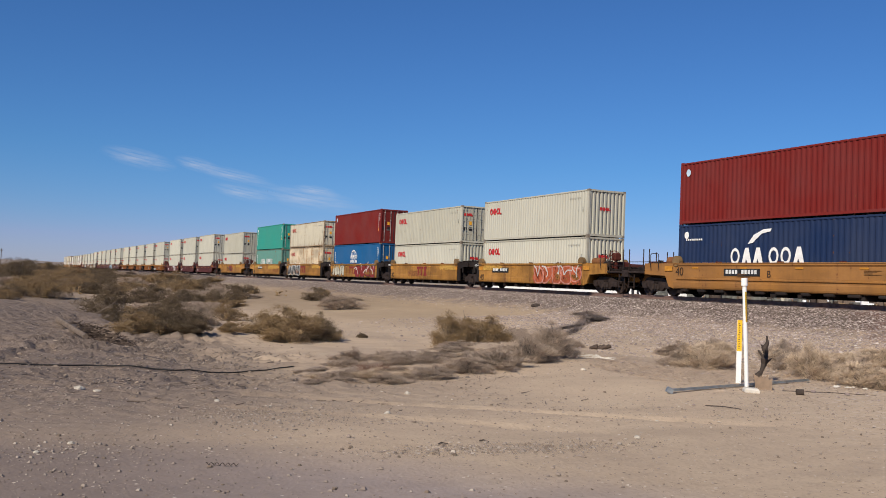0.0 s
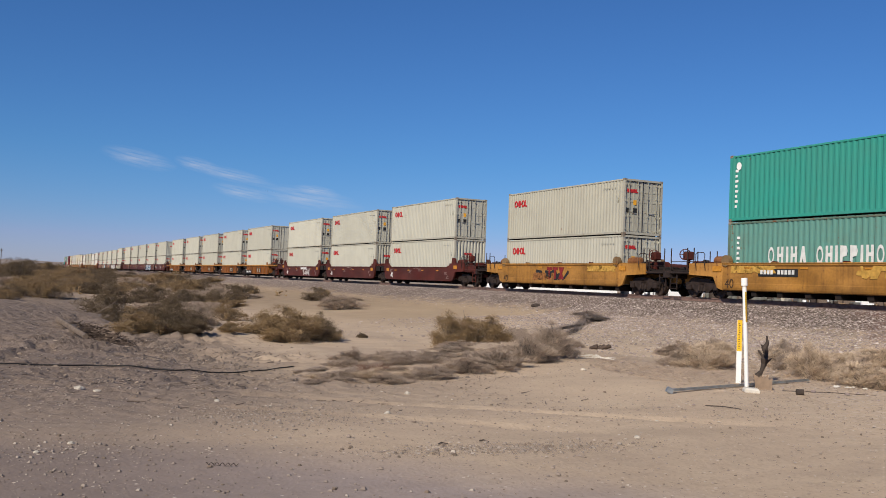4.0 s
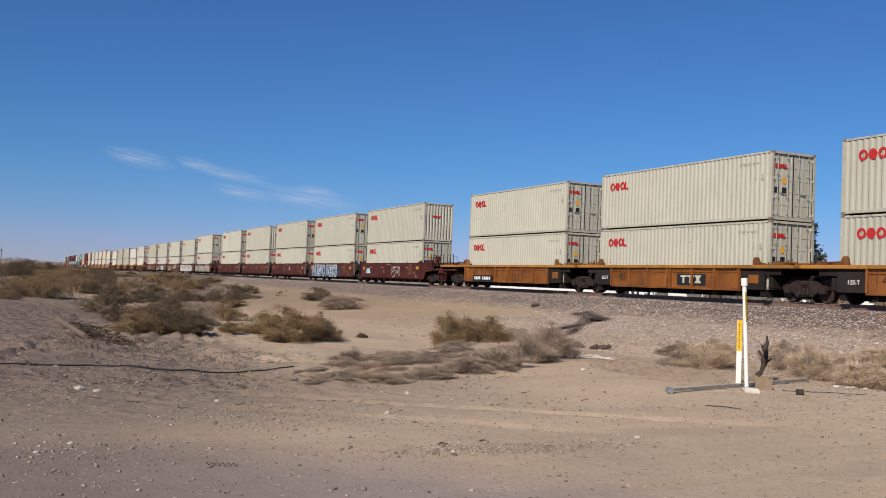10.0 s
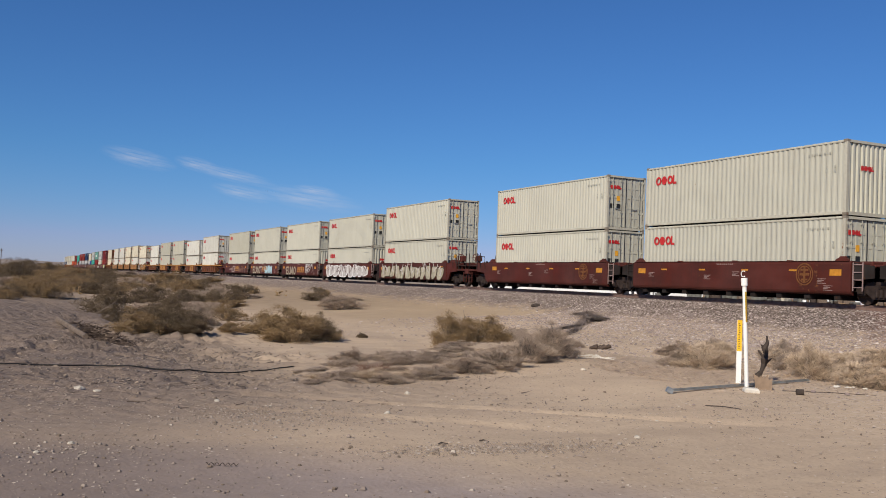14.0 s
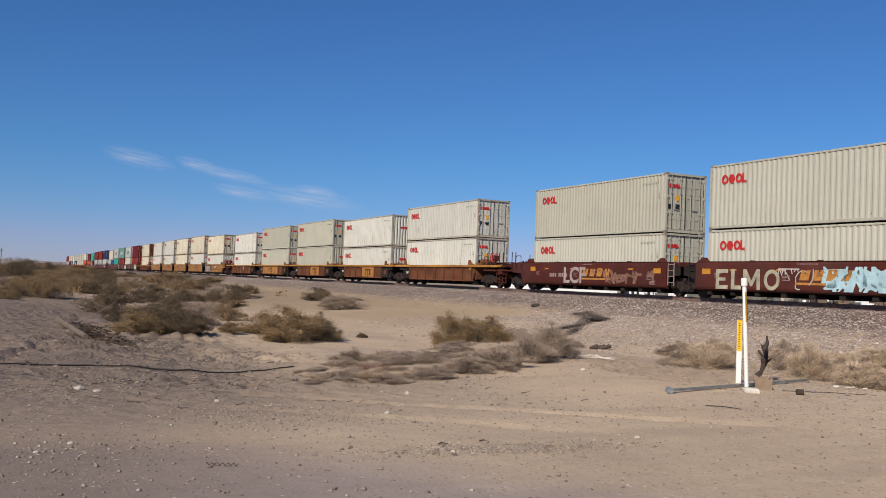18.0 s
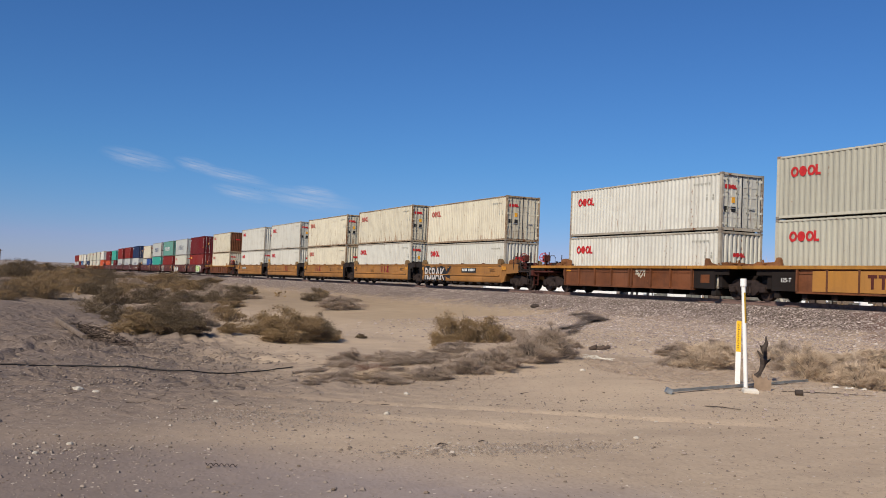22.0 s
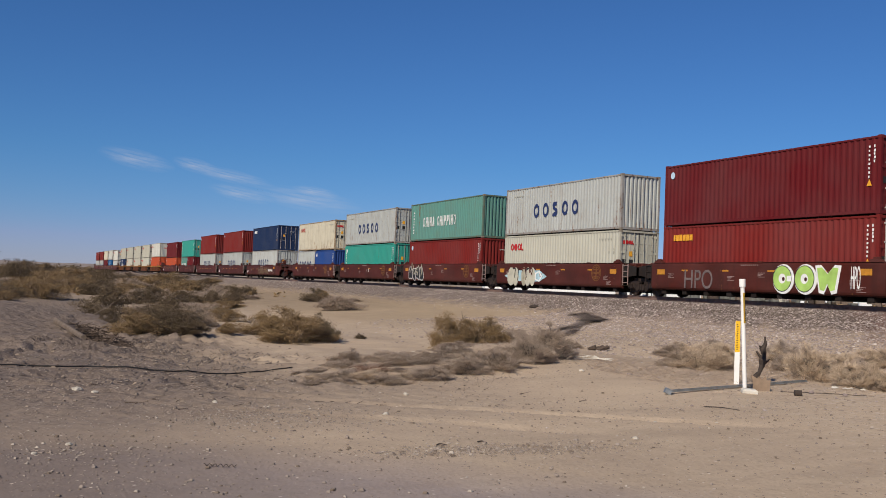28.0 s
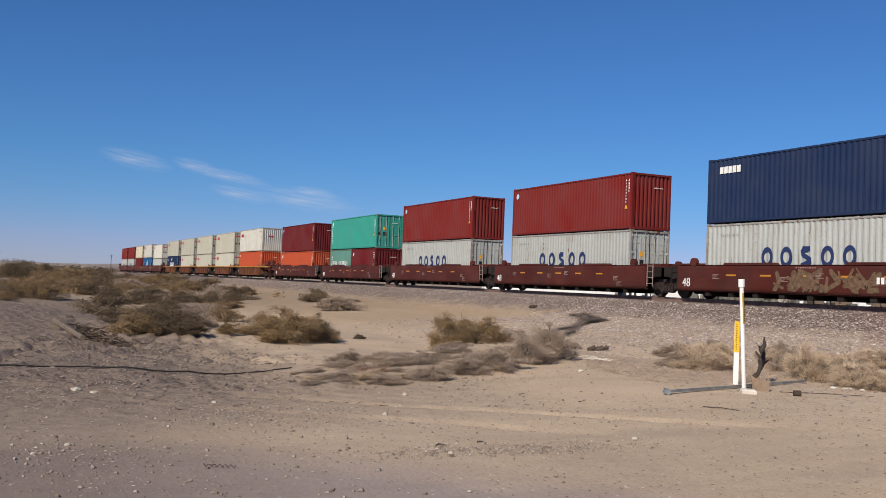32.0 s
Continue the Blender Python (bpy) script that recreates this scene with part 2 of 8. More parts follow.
def leafy(name, a, b_, c_):
    """Small dry leaves and twigs, each clump of its own shade."""
    m, nt, b = nodes_of(name)
    geo = nt.nodes.new("ShaderNodeNewGeometry")
    c = mix(nt, ramp(nt, geo.outputs["Random Per Island"], 0.0, 0.7), a, b_)
    c = mix(nt, ramp(nt, geo.outputs["Random Per Island"], 0.75, 1.0), c, c_)
    n = tex(nt, "Noise", 1.7, coords(nt), None, 3)
    c = mix(nt, ramp(nt, n.outputs["Fac"], 0.35, 0.7), c, mix(nt, 0.45, c, a))
    nt.links.new(c, b.inputs["Base Color"])
    b.inputs["Roughness"].default_value = 0.85
    return m


LEAF = {
    "o": leafy("olive saltbush leaf", (0.095, 0.066, 0.036), (0.130, 0.090, 0.049), (0.185, 0.130, 0.070)),
    "g": leafy("golden brush leaf", (0.225, 0.148, 0.070), (0.30, 0.200, 0.096), (0.150, 0.098, 0.047)),
    "t": leafy("straw brown brush leaf", (0.46, 0.345, 0.235), (0.55, 0.425, 0.30), (0.64, 0.515, 0.38)),
    "y": leafy("grey dry twig", (0.32, 0.245, 0.185), (0.40, 0.31, 0.235), (0.49, 0.385, 0.29)),
    "p": leafy("dark pine needle", (0.018, 0.032, 0.018), (0.035, 0.058, 0.03), (0.06, 0.075, 0.035)),
    # tint of the bank's cast shadow, shade put into the blade colour
    "d": leafy("bank shadow blade", (0.235, 0.185, 0.155), (0.285, 0.225, 0.187), (0.335, 0.268, 0.22)),
}


def ground_material():
    m, nt, b = nodes_of("desert ground")
    co = coords(nt)
    sep = nt.nodes.new("ShaderNodeSeparateXYZ")
    nt.links.new(co, sep.inputs[0])
    gx_, gy_ = sep.outputs[0], sep.outputs[1]
    big = tex(nt, "Noise", 0.19, co, (1.0, 0.55, 1.0), 6)
    mid_ = tex(nt, "Noise", 1.1, co, None, 6)
    clod = tex(nt, "Noise", 3.6, co, None, 6)
    fine = tex(nt, "Noise", 26, co, None, 6)
    grit = tex(nt, "Voronoi", 17, co)
    ruts = tex(nt, "Noise", 1.3, co, (0.9, 0.16, 1.0), 4)
    sand = mix(nt, ramp(nt, big.outputs["Fac"], 0.40, 0.60), (0.520, 0.398, 0.278), (0.440, 0.338, 0.240))
    sand = mix(nt, math_node(nt, "MULTIPLY", ramp(nt, mid_.outputs["Fac"], 0.45, 0.75), 0.6), sand, (0.56, 0.438, 0.305))
    sand = mix(nt, math_node(nt, "MULTIPLY", ramp(nt, ruts.outputs["Fac"], 0.55, 0.70), 0.30), sand, (0.30, 0.225, 0.165))
    streak = tex(nt, "Noise", 3.4, co, (1.0, 0.11, 1.0), 5)
    sand = mix(nt, math_node(nt, "MULTIPLY", ramp(nt, streak.outputs["Fac"], 0.50, 0.66), 0.20), sand, (0.33, 0.255, 0.18))
    bankside = math_node(nt, "MULTIPLY", ramp(nt, gy_, 12.0, 15.0), ramp(nt, gx_, -34.0, -42.0))
    sand = mix(nt, math_node(nt, "MULTIPLY", bankside, 0.75), sand, mix(nt, ramp(nt, mid_.outputs["Fac"], 0.4, 0.7), (0.41, 0.305, 0.19), (0.345, 0.252, 0.158)))
    duller = math_node(nt, "MULTIPLY", ramp(nt, gy_, 9.0, 13.0), ramp(nt, gx_, -48.0, -62.0))
    sand = mix(nt, math_node(nt, "MULTIPLY", duller, 0.65), sand, mix(nt, ramp(nt, mid_.outputs["Fac"], 0.4, 0.65), (0.31, 0.232, 0.152), (0.24, 0.178, 0.120)))
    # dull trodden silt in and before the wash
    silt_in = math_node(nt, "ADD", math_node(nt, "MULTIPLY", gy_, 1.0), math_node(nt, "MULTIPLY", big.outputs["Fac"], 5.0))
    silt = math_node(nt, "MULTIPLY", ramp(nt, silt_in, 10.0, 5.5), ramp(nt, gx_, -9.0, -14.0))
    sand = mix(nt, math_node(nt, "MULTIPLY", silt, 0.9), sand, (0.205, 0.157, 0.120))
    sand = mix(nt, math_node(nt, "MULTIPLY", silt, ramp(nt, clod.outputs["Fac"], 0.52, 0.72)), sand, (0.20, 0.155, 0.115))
    # grey road gravel close to the standpoint
    r2 = nt.nodes.new("ShaderNodeVectorMath")
    r2.operation = "LENGTH"
    nt.links.new(co, r2.inputs[0])
    road = math_node(nt, "ADD", math_node(nt, "ADD", r2.outputs["Value"], math_node(nt, "MULTIPLY", big.outputs["Fac"], 3.0)), math_node(nt, "MULTIPLY", gy_, 0.25))
    sand = mix(nt, math_node(nt, "MULTIPLY", ramp(nt, road, 11.2, 10.0), 0.85), sand, mix(nt, ramp(nt, gy_, 4.5, 0.5), mix(nt, math_node(nt, "MULTIPLY", ramp(nt, streak.outputs["Fac"], 0.45, 0.62), 0.5), (0.345, 0.283, 0.256), (0.285, 0.230, 0.205)), (0.250, 0.204, 0.184)))
    # dark trodden earth towards the brush field, its edge fitted to the camera's view
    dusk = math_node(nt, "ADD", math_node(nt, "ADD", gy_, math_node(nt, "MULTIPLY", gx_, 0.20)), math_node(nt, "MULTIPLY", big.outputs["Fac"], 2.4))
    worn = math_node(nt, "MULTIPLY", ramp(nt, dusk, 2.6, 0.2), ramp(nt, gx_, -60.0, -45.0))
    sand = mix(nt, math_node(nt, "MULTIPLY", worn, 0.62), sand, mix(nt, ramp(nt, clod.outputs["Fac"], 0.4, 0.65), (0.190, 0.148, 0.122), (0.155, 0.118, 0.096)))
    # stony fill and ballast beside the line
    wob = math_node(nt, "MULTIPLY", math_node(nt, "SUBTRACT", mid_.outputs["Fac"], 0.5), 3.2)
    yy = math_node(nt, "ADD", gy_, wob)
    st = tex(nt, "Voronoi", 12.5, co)
    stc = nt.nodes.new("ShaderNodeSeparateColor")
    nt.links.new(st.outputs["Color"], stc.inputs[0])
    pick, tone = stc.outputs[0], stc.outputs[1]
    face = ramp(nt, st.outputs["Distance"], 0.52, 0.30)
    pale = mix(nt, math_node(nt, "MULTIPLY", ramp(nt, pick, 0.50, 0.58), face), sand, mix(nt, tone, (0.42, 0.33, 0.265), (0.66, 0.56, 0.46)))
    pale = mix(nt, math_node(nt, "MULTIPLY", ramp(nt, pick, 0.22, 0.12), face), pale, (0.20, 0.145, 0.115))
    fillx = math_node(nt, "ADD", math_node(nt, "MULTIPLY", gx_, 0.42), yy)
    stony = mix(nt, ramp(nt, fillx, 4.5, 9.0), sand, pale)
    bal = mix(nt, tone, (0.225, 0.178, 0.148), (0.42, 0.34, 0.288))
    bal = mix(nt, math_node(nt, "MULTIPLY", ramp(nt, pick, 0.86, 0.92), face), bal, (0.60, 0.52, 0.46))
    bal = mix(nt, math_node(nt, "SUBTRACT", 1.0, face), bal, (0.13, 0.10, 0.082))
    redc = mix(nt, tone, (0.20, 0.095, 0.08), (0.33, 0.18, 0.155))
    near_line = math_node(nt, "MULTIPLY", ramp(nt, yy, 25.0, 26.2), ramp(nt, gy_, 60.0, 40.0))
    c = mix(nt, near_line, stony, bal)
    c = mix(nt, math_node(nt, "MULTIPLY", ramp(nt, math_node(nt, "ADD", yy, gx_), 3.0, 7.0), ramp(nt, yy, 17.0, 18.5)), c, redc)
    gsep = nt.nodes.new("ShaderNodeSeparateColor")
    nt.links.new(grit.outputs["Color"], gsep.inputs[0])
    spot = ramp(nt, grit.outputs["Distance"], 0.30, 0.16)
    c = mix(nt, math_node(nt, "MULTIPLY", ramp(nt, gsep.outputs[0], 0.93, 0.97), spot), c, (0.62, 0.53, 0.43))
    c = mix(nt, math_node(nt, "MULTIPLY", ramp(nt, gsep.outputs[1], 0.93, 0.97), spot), c, (0.16, 0.12, 0.09))
    c = mix(nt, math_node(nt, "MULTIPLY", ramp(nt, fine.outputs["Fac"], 0.50, 0.72), 0.35), c, (0.24, 0.18, 0.13))
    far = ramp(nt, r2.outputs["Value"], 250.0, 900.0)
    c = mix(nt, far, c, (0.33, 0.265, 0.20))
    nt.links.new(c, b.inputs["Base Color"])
    b.inputs["Roughness"].default_value = 0.95
    b.inputs["Specular IOR Level"].default_value = 0.15
    h = math_node(nt, "ADD", math_node(nt, "MULTIPLY", fine.outputs["Fac"], 0.07), math_node(nt, "MULTIPLY", clod.outputs["Fac"], math_node(nt, "ADD", 0.15, silt)))
    h = math_node(nt, "ADD", h, math_node(nt, "MULTIPLY", math_node(nt, "MULTIPLY", face, near_line), 0.5))
    h = math_node(nt, "ADD", h, math_node(nt, "MULTIPLY", streak.outputs["Fac"], 0.025))
    bump(nt, b, h, 1.0, 0.11)
    return m


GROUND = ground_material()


# ------------------------------------------------------------------ mesh tools
class Shape:
    """Collects vertices and faces of one part."""

    def __init__(self):
        self.v, self.f = [], []

    def add(self, verts, faces):
        n = len(self.v)
        self.v += [tuple(p) for p in verts]
        self.f += [tuple(i + n for i in f) for f in faces]
        return self

    def box(self, x0, x1, y0, y1, z0, z1, bev=0.0):
        if bev:
            ring = lambda z, b: [(x0 + b, y0 + b, z), (x1 - b, y0 + b, z), (x1 - b, y1 - b, z), (x0 + b, y1 - b, z)]
            vs = ring(z0, bev) + ring(z0 + bev, 0) + ring(z1 - bev, 0) + ring(z1, bev)
            fs = [(3, 2, 1, 0), (12, 13, 14, 15)]
            for k in range(3):
                for i in range(4):
                    j = (i + 1) % 4
                    fs.append((4 * k + i, 4 * k + j, 4 * k + 4 + j, 4 * k + 4 + i))
            return self.add(vs, fs)
        vs = [(x, y, z) for z in (z0, z1) for x, y in ((x0, y0), (x1, y0), (x1, y1), (x0, y1))]
        return self.add(vs, [(3, 2, 1, 0), (4, 5, 6, 7), (0, 1, 5, 4), (1, 2, 6, 5), (2, 3, 7, 6), (3, 0, 4, 7)])

    def prism(self, poly, x0, x1):
        """A polygon of (y, z) drawn out from x0 to x1."""
        n = len(poly)
        vs = [(x0, y, z) for y, z in poly] + [(x1, y, z) for y, z in poly]
        fs = [tuple(range(n - 1, -1, -1)), tuple(range(n, 2 * n))]
        fs += [(i, (i + 1) % n, n + (i + 1) % n, n + i) for i in range(n)]
        return self.add(vs, fs)

    def slab(self, poly, y0, y1):
        """A polygon of (x, z) drawn out from y0 to y1."""
        n = len(poly)
        vs = [(x, y0, z) for x, z in poly] + [(x, y1, z) for x, z in poly]
        fs = [tuple(range(n)), tuple(range(2 * n - 1, n - 1, -1))]
        fs += [(i, n + i, n + (i + 1) % n, (i + 1) % n) for i in range(n)]
        return self.add(vs, fs)

    def tube(self, a, b, r, n=6, r2=None):
        a, b = Vector(a), Vector(b)
        q = (b - a).to_track_quat("Z", "Y")
        r2 = r if r2 is None else r2
        vs = []
        for c, rr in ((a, r), (b, r2)):
            vs += [c + q @ Vector((rr * math.cos(2 * math.pi * i / n), rr * math.sin(2 * math.pi * i / n), 0)) for i in range(n)]
        fs = [(i, (i + 1) % n, n + (i + 1) % n, n + i) for i in range(n)]
        return self.add(vs, fs + [tuple(range(n - 1, -1, -1)), tuple(range(n, 2 * n))])

    def sweep(self, pts, radii, n=7):
        """One skin round a bent line of points."""
        k0 = len(self.v)
        for i, p in enumerate(pts):
            way = Vector(pts[min(i + 1, len(pts) - 1)]) - Vector(pts[max(i - 1, 0)])
            q = way.to_track_quat("Z", "Y")
            self.v += [tuple(Vector(p) + q @ Vector((radii[i] * math.cos(2 * math.pi * k / n), radii[i] * math.sin(2 * math.pi * k / n), 0))) for k in range(n)]
            if i:
                o = k0 + n * i
                self.f += [(o - n + k, o - n + (k + 1) % n, o + (k + 1) % n, o + k) for k in range(n)]
        self.f += [tuple(range(k0 + n - 1, k0 - 1, -1)), tuple(range(len(self.v) - n, len(self.v)))]
        return self

    def ring(self, c, r, w, y0, y1, n=20, sx=1.0):
        """A flat ring in the xz plane, r outer radius and w wide."""
        vs, fs = [], []
        for rr in (r, r - w):
            for y in (y0, y1):
                vs += [(c[0] + sx * rr * math.cos(2 * math.pi * i / n), y, c[1] + rr * math.sin(2 * math.pi * i / n)) for i in range(n)]
        for i in range(n):
            j = (i + 1) % n
            fs += [(j, i, 2 * n + i, 2 * n + j), (n + i, n + j, 3 * n + j, 3 * n + i), (i, j, n + j, n + i), (2 * n + j, 2 * n + i, 3 * n + i, 3 * n + j)]
        return self.add(vs, fs)

    def mesh(self, name, smooth=False):
        me = bpy.data.meshes.new(name)
        me.from_pydata(self.v, [], self.f)
        if smooth:
            me.polygons.foreach_set("use_smooth", [True] * len(me.polygons))
        me.update()
        return me


def part(name, shape, material, parent, label="", at=None):
    """Links a shape or a mesh as one part under a thing or part."""
    me = shape.mesh(name) if isinstance(shape, Shape) else shape
    if not me.materials:
        me.materials.append(None)
    ob = new(name, me)
    ob.material_slots[0].link = "OBJECT"
    ob.material_slots[0].material = material
    ob.parent = parent
    if at is not None:
        ob.matrix_basis = at
    if label:
        tagged(ob, label)
    if name in ("number_panel", "stencil_panel", "decal_print"):
        tagged(ob, kind="stuff")
    return ob


def thing(name, label, category, m=None, group="", kind=""):
    ob = new(name)
    ob.empty_display_size = 0.2
    if m is not None:
        ob.matrix_basis = m
    return tagged(ob, label, category, group, kind)


def solid(name, shape, material, label, category, m=None, group="", kind="", smooth=False):
    ob = part(name, shape.mesh(name, smooth), material, None)
    if m is not None:
        ob.matrix_basis = m
    return tagged(ob, label, category, group, kind)


def wording(text, size, name="lettering", fat=0.0):
    """Letters of the built-in font as a thin mesh, upright on a side wall, drawn from their lower left corner."""
    cu = bpy.data.curves.new(name, "FONT")
    cu.body, cu.size, cu.extrude, cu.offset = text, size, 0.006, fat
    tmp = new(name, cu)
    me = bpy.data.meshes.new_from_object(tmp.evaluated_get(bpy.context.evaluated_depsgraph_get()))
    bpy.data.objects.remove(tmp)
    me.transform(Matrix.Rotation(radians(90), 4, "X"))
    me.materials.clear()
    return me



# ------------------------------------------------------------------ lie of the land
RAIL_Y = 29.65          # centre line of the track; the rail tops lie at z = 0
BEND_S, BEND_R = -585.0, 520.0


def track(s, off=0.0):
    """Point and heading of the line at s metres; off: metres to its far side."""
    if s > BEND_S:
        x, y, th = s, RAIL_Y + 0.5e-5 * s * s, 1.0e-5 * s
    else:
        y0, th0 = RAIL_Y + 0.5e-5 * BEND_S ** 2, 1.0e-5 * BEND_S
        a = (BEND_S - s) / BEND_R
        x = BEND_S - BEND_R * math.sin(a)
        y = y0 + BEND_R * (1 - math.cos(a)) - th0 * BEND_R * math.sin(a)
        th = th0 - a
    return x - off * math.sin(th), y + off * math.cos(th), th


def lattice(ix, iy, seed):
    h = np.sin(ix * 127.1 + iy * 311.7 + seed * 74.7) * 43758.5453
    return h - np.floor(h)


def rough(x, y, size, seed=0):
    """Smooth value noise in 0..1 on a lattice of that size."""
    x, y = x / size, y / size
    ix, iy = np.floor(x), np.floor(y)
    u, v = x - ix, y - iy
    u, v = u * u * (3 - 2 * u), v * v * (3 - 2 * v)
    a = lattice(ix, iy, seed) * (1 - u) + lattice(ix + 1, iy, seed) * u
    b = lattice(ix, iy + 1, seed) * (1 - u) + lattice(ix + 1, iy + 1, seed) * u
    return a * (1 - v) + b * v


def step(a, b, v):
    u = np.clip((v - a) / (b - a), 0, 1)
    return u * u * (3 - 2 * u)


def hump(x, y, cx, cy, rx, ry):
    return np.exp(-((x - cx) / rx) ** 2 - ((y - cy) / ry) ** 2)


def rail_line(x):
    """The centre line's y at x, as an array."""
    a = np.clip((BEND_S - x) / BEND_R, 0, 0.999)
    return RAIL_Y + 0.5e-5 * np.clip(x, BEND_S, 1e9) ** 2 + BEND_R * (1 - np.sqrt(1 - a * a)) + np.where(a > 0, 1e-5 * -BEND_S * BEND_R * a, 0)


def ground_z(x, y):
    x, y = np.asarray(x, float), np.asarray(y, float)
    near = -1.38 + 0.09 * (rough(x, y * 0.6, 3.1, 1) - 0.5) + 0.035 * (rough(x, y * 0.5, 0.9, 2) - 0.5)
    lip = -12.6 - 0.8 * np.clip(y - 3.6, 0, 5.5)
    wash = step(0, 5, lip - x) * step(-6, 6, y) * (1 - step(14, 21, y))
    z = near - 0.50 * wash * (1 - 0.4 * step(-45, -80, x))
    z = z + 0.16 * (rough(x, y, 5.3, 3) - 0.4) * step(2, 8, lip - x) + 0.10 * (rough(x, y, 1.3, 4) - 0.5) * step(0, 6, lip - x) + 0.06 * (rough(x, y, 0.5, 8) - 0.5) * step(-3, 3, lip - x) * (1 - step(5, 9, y))
    z = z + 0.45 * hump(x, y, -36, -2.0, 9, 5) + 0.34 * hump(x, y, -17.5, 9.4, 3.4, 2.4) + 0.26 * hump(x, y, -20, 11.6, 2.5, 2.0)
    trod = step(-2, 4, lip - x) * (1 - step(5, 9, y)) * (1 - step(-32, -45, x) * 0.6)
    z = z + trod * (0.07 * (rough(x * 2.2 + y * 0.8, y * 0.5 - x * 0.2, 0.8, 9) - 0.5) + 0.05 * (rough(x + 0.3 * y, y, 0.42, 10) - 0.5))
    n = 1.1 * y + 0.35 * x + 4.5 * rough(x * 0.7, y, 2.3, 11) + 1.5 * rough(x, y, 0.8, 12)
    saw = n - np.floor(n)
    z = z + trod * step(0.35, 0.6, rough(x, y, 3.3, 14)) * 0.19 * (saw - step(0.84, 1.0, saw) - 0.3)
    rut = lambda off: 1 - step(0.08, 0.26, np.abs(y - 1.17 * x - off - 0.25 * np.sin(x * 0.7)))
    z = z - (0.045 * rut(18.4) + 0.03 * rut(16.1)) * step(-14.5, -12.5, x) * (1 - step(-9.5, -8, x))
    z = z - 0.62 * hump(x, y, -28.9, 2.45, 2.0, 0.42) - 0.34 * hump(x, y, -25.8, 3.1, 1.2, 0.34) - 0.2 * hump(x, y, -23.2, 4.4, 0.8, 0.3)
    z = z + 0.10 * (rough(x, y, 2.6, 13) - 0.5) * step(12, 15, y) * step(-36, -44, x)
    d = np.abs(y - rail_line(x))
    bank = np.interp(d, [0, 1.5, 2.0, 4.3, 7.0, 15.0, 24.0], [-0.18, -0.18, -0.26, -1.02, -1.28, -1.62, -2.6])
    bank = bank + 0.05 * (rough(x, y, 2.3, 6) - 0.5) * step(3.5, 7, d)
    bank = bank - 0.5 * (1 - step(3, 14, np.abs(x + 93))) * step(3.5, 9, d) * (y < RAIL_Y)
    return np.where(d < 24, np.maximum(z, bank), z)


# ------------------------------------------------------------------ ground sheet
def axis(spans):
    out = []
    for a, b, n in spans:
        out += list(np.linspace(a, b, n, endpoint=False))
    return np.array(out + [spans[-1][1]])


gx = axis([(-4000, -1000, 12), (-1000, -500, 50), (-500, -150, 100), (-150, -60, 110), (-60, -33, 100), (-33, -6, 210), (-6, 12, 30), (12, 200, 20), (200, 4000, 12)])
gy = axis([(-4000, -300, 10), (-300, -30, 24), (-30, -4, 30), (-4, 13, 136), (13, 33, 100), (33, 60, 40), (60, 320, 60), (320, 4000, 24)])
XX, YY = np.meshgrid(gx, gy, indexing="ij")
ZZ = ground_z(XX, YY)
nx, ny = len(gx), len(gy)
idx = np.arange(nx * ny).reshape(nx, ny)
quads = np.stack([idx[:-1, :-1], idx[1:, :-1], idx[1:, 1:], idx[:-1, 1:]], -1).reshape(-1, 4)
gm = bpy.data.meshes.new("ground")
gm.from_pydata(np.stack([XX, YY, ZZ], -1).reshape(-1, 3).tolist(), [], quads.tolist())
gm.polygons.foreach_set("use_smooth", [True] * len(gm.polygons))
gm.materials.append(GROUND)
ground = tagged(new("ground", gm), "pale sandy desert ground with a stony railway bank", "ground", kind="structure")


def gz(x, y):
    return float(ground_z(np.array([x]), np.array([y]))[0])


# ------------------------------------------------------------------ track
def rail_shape(off, z0, z1, w, s0, s1, ds):
    sh, s = Shape(), s0
    prev = None
    while True:
        row = []
        for o, z in ((off - w, z0), (off + w, z0), (off + w, z1), (off - w, z1)):
            x, y, _ = track(s, o)
            row.append((x, y, z))
        n = len(sh.v)
        sh.v += row
        if prev is not None:
            sh.f += [(prev + i, prev + (i + 1) % 4, n + (i + 1) % 4, n + i) for i in range(4)]
        prev = n
        if s <= s1:
            return sh
        s = max(s - ds, s1)


line = thing("railway_track", "steel rails on weathered timber ties in stone ballast", "railway track", kind="structure")
for off in (-0.755, 0.755):
    web = part("rail", rail_shape(off, -0.17, -0.045, 0.012, 60, -1050, 15), MAT["rail"], line)
    part("rail_foot", rail_shape(off, -0.185, -0.165, 0.07, 60, -1050, 15), MAT["rail"], web)
    part("rail_head", rail_shape(off, -0.05, 0.0, 0.036, 60, -1050, 15), MAT["rail"], web, "polished rail head")
tie_mesh = Shape().box(-0.115, 0.115, -1.3, 1.3, -0.36, -0.185, 0.015).mesh("tie")
for i in range(290):
    x, y, th = track(6 - 0.56 * i)
    part("tie", tie_mesh, MAT["tie"], line, at=pose(x, y, random.uniform(-0.01, 0.005), 0, 0, math.degrees(th) + random.uniform(-1, 1)))


# ------------------------------------------------------------------ containers
V = 21.375                       # train speed, metres a second
CW = 1.219                       # half the width of a container
PITCH = 0.279


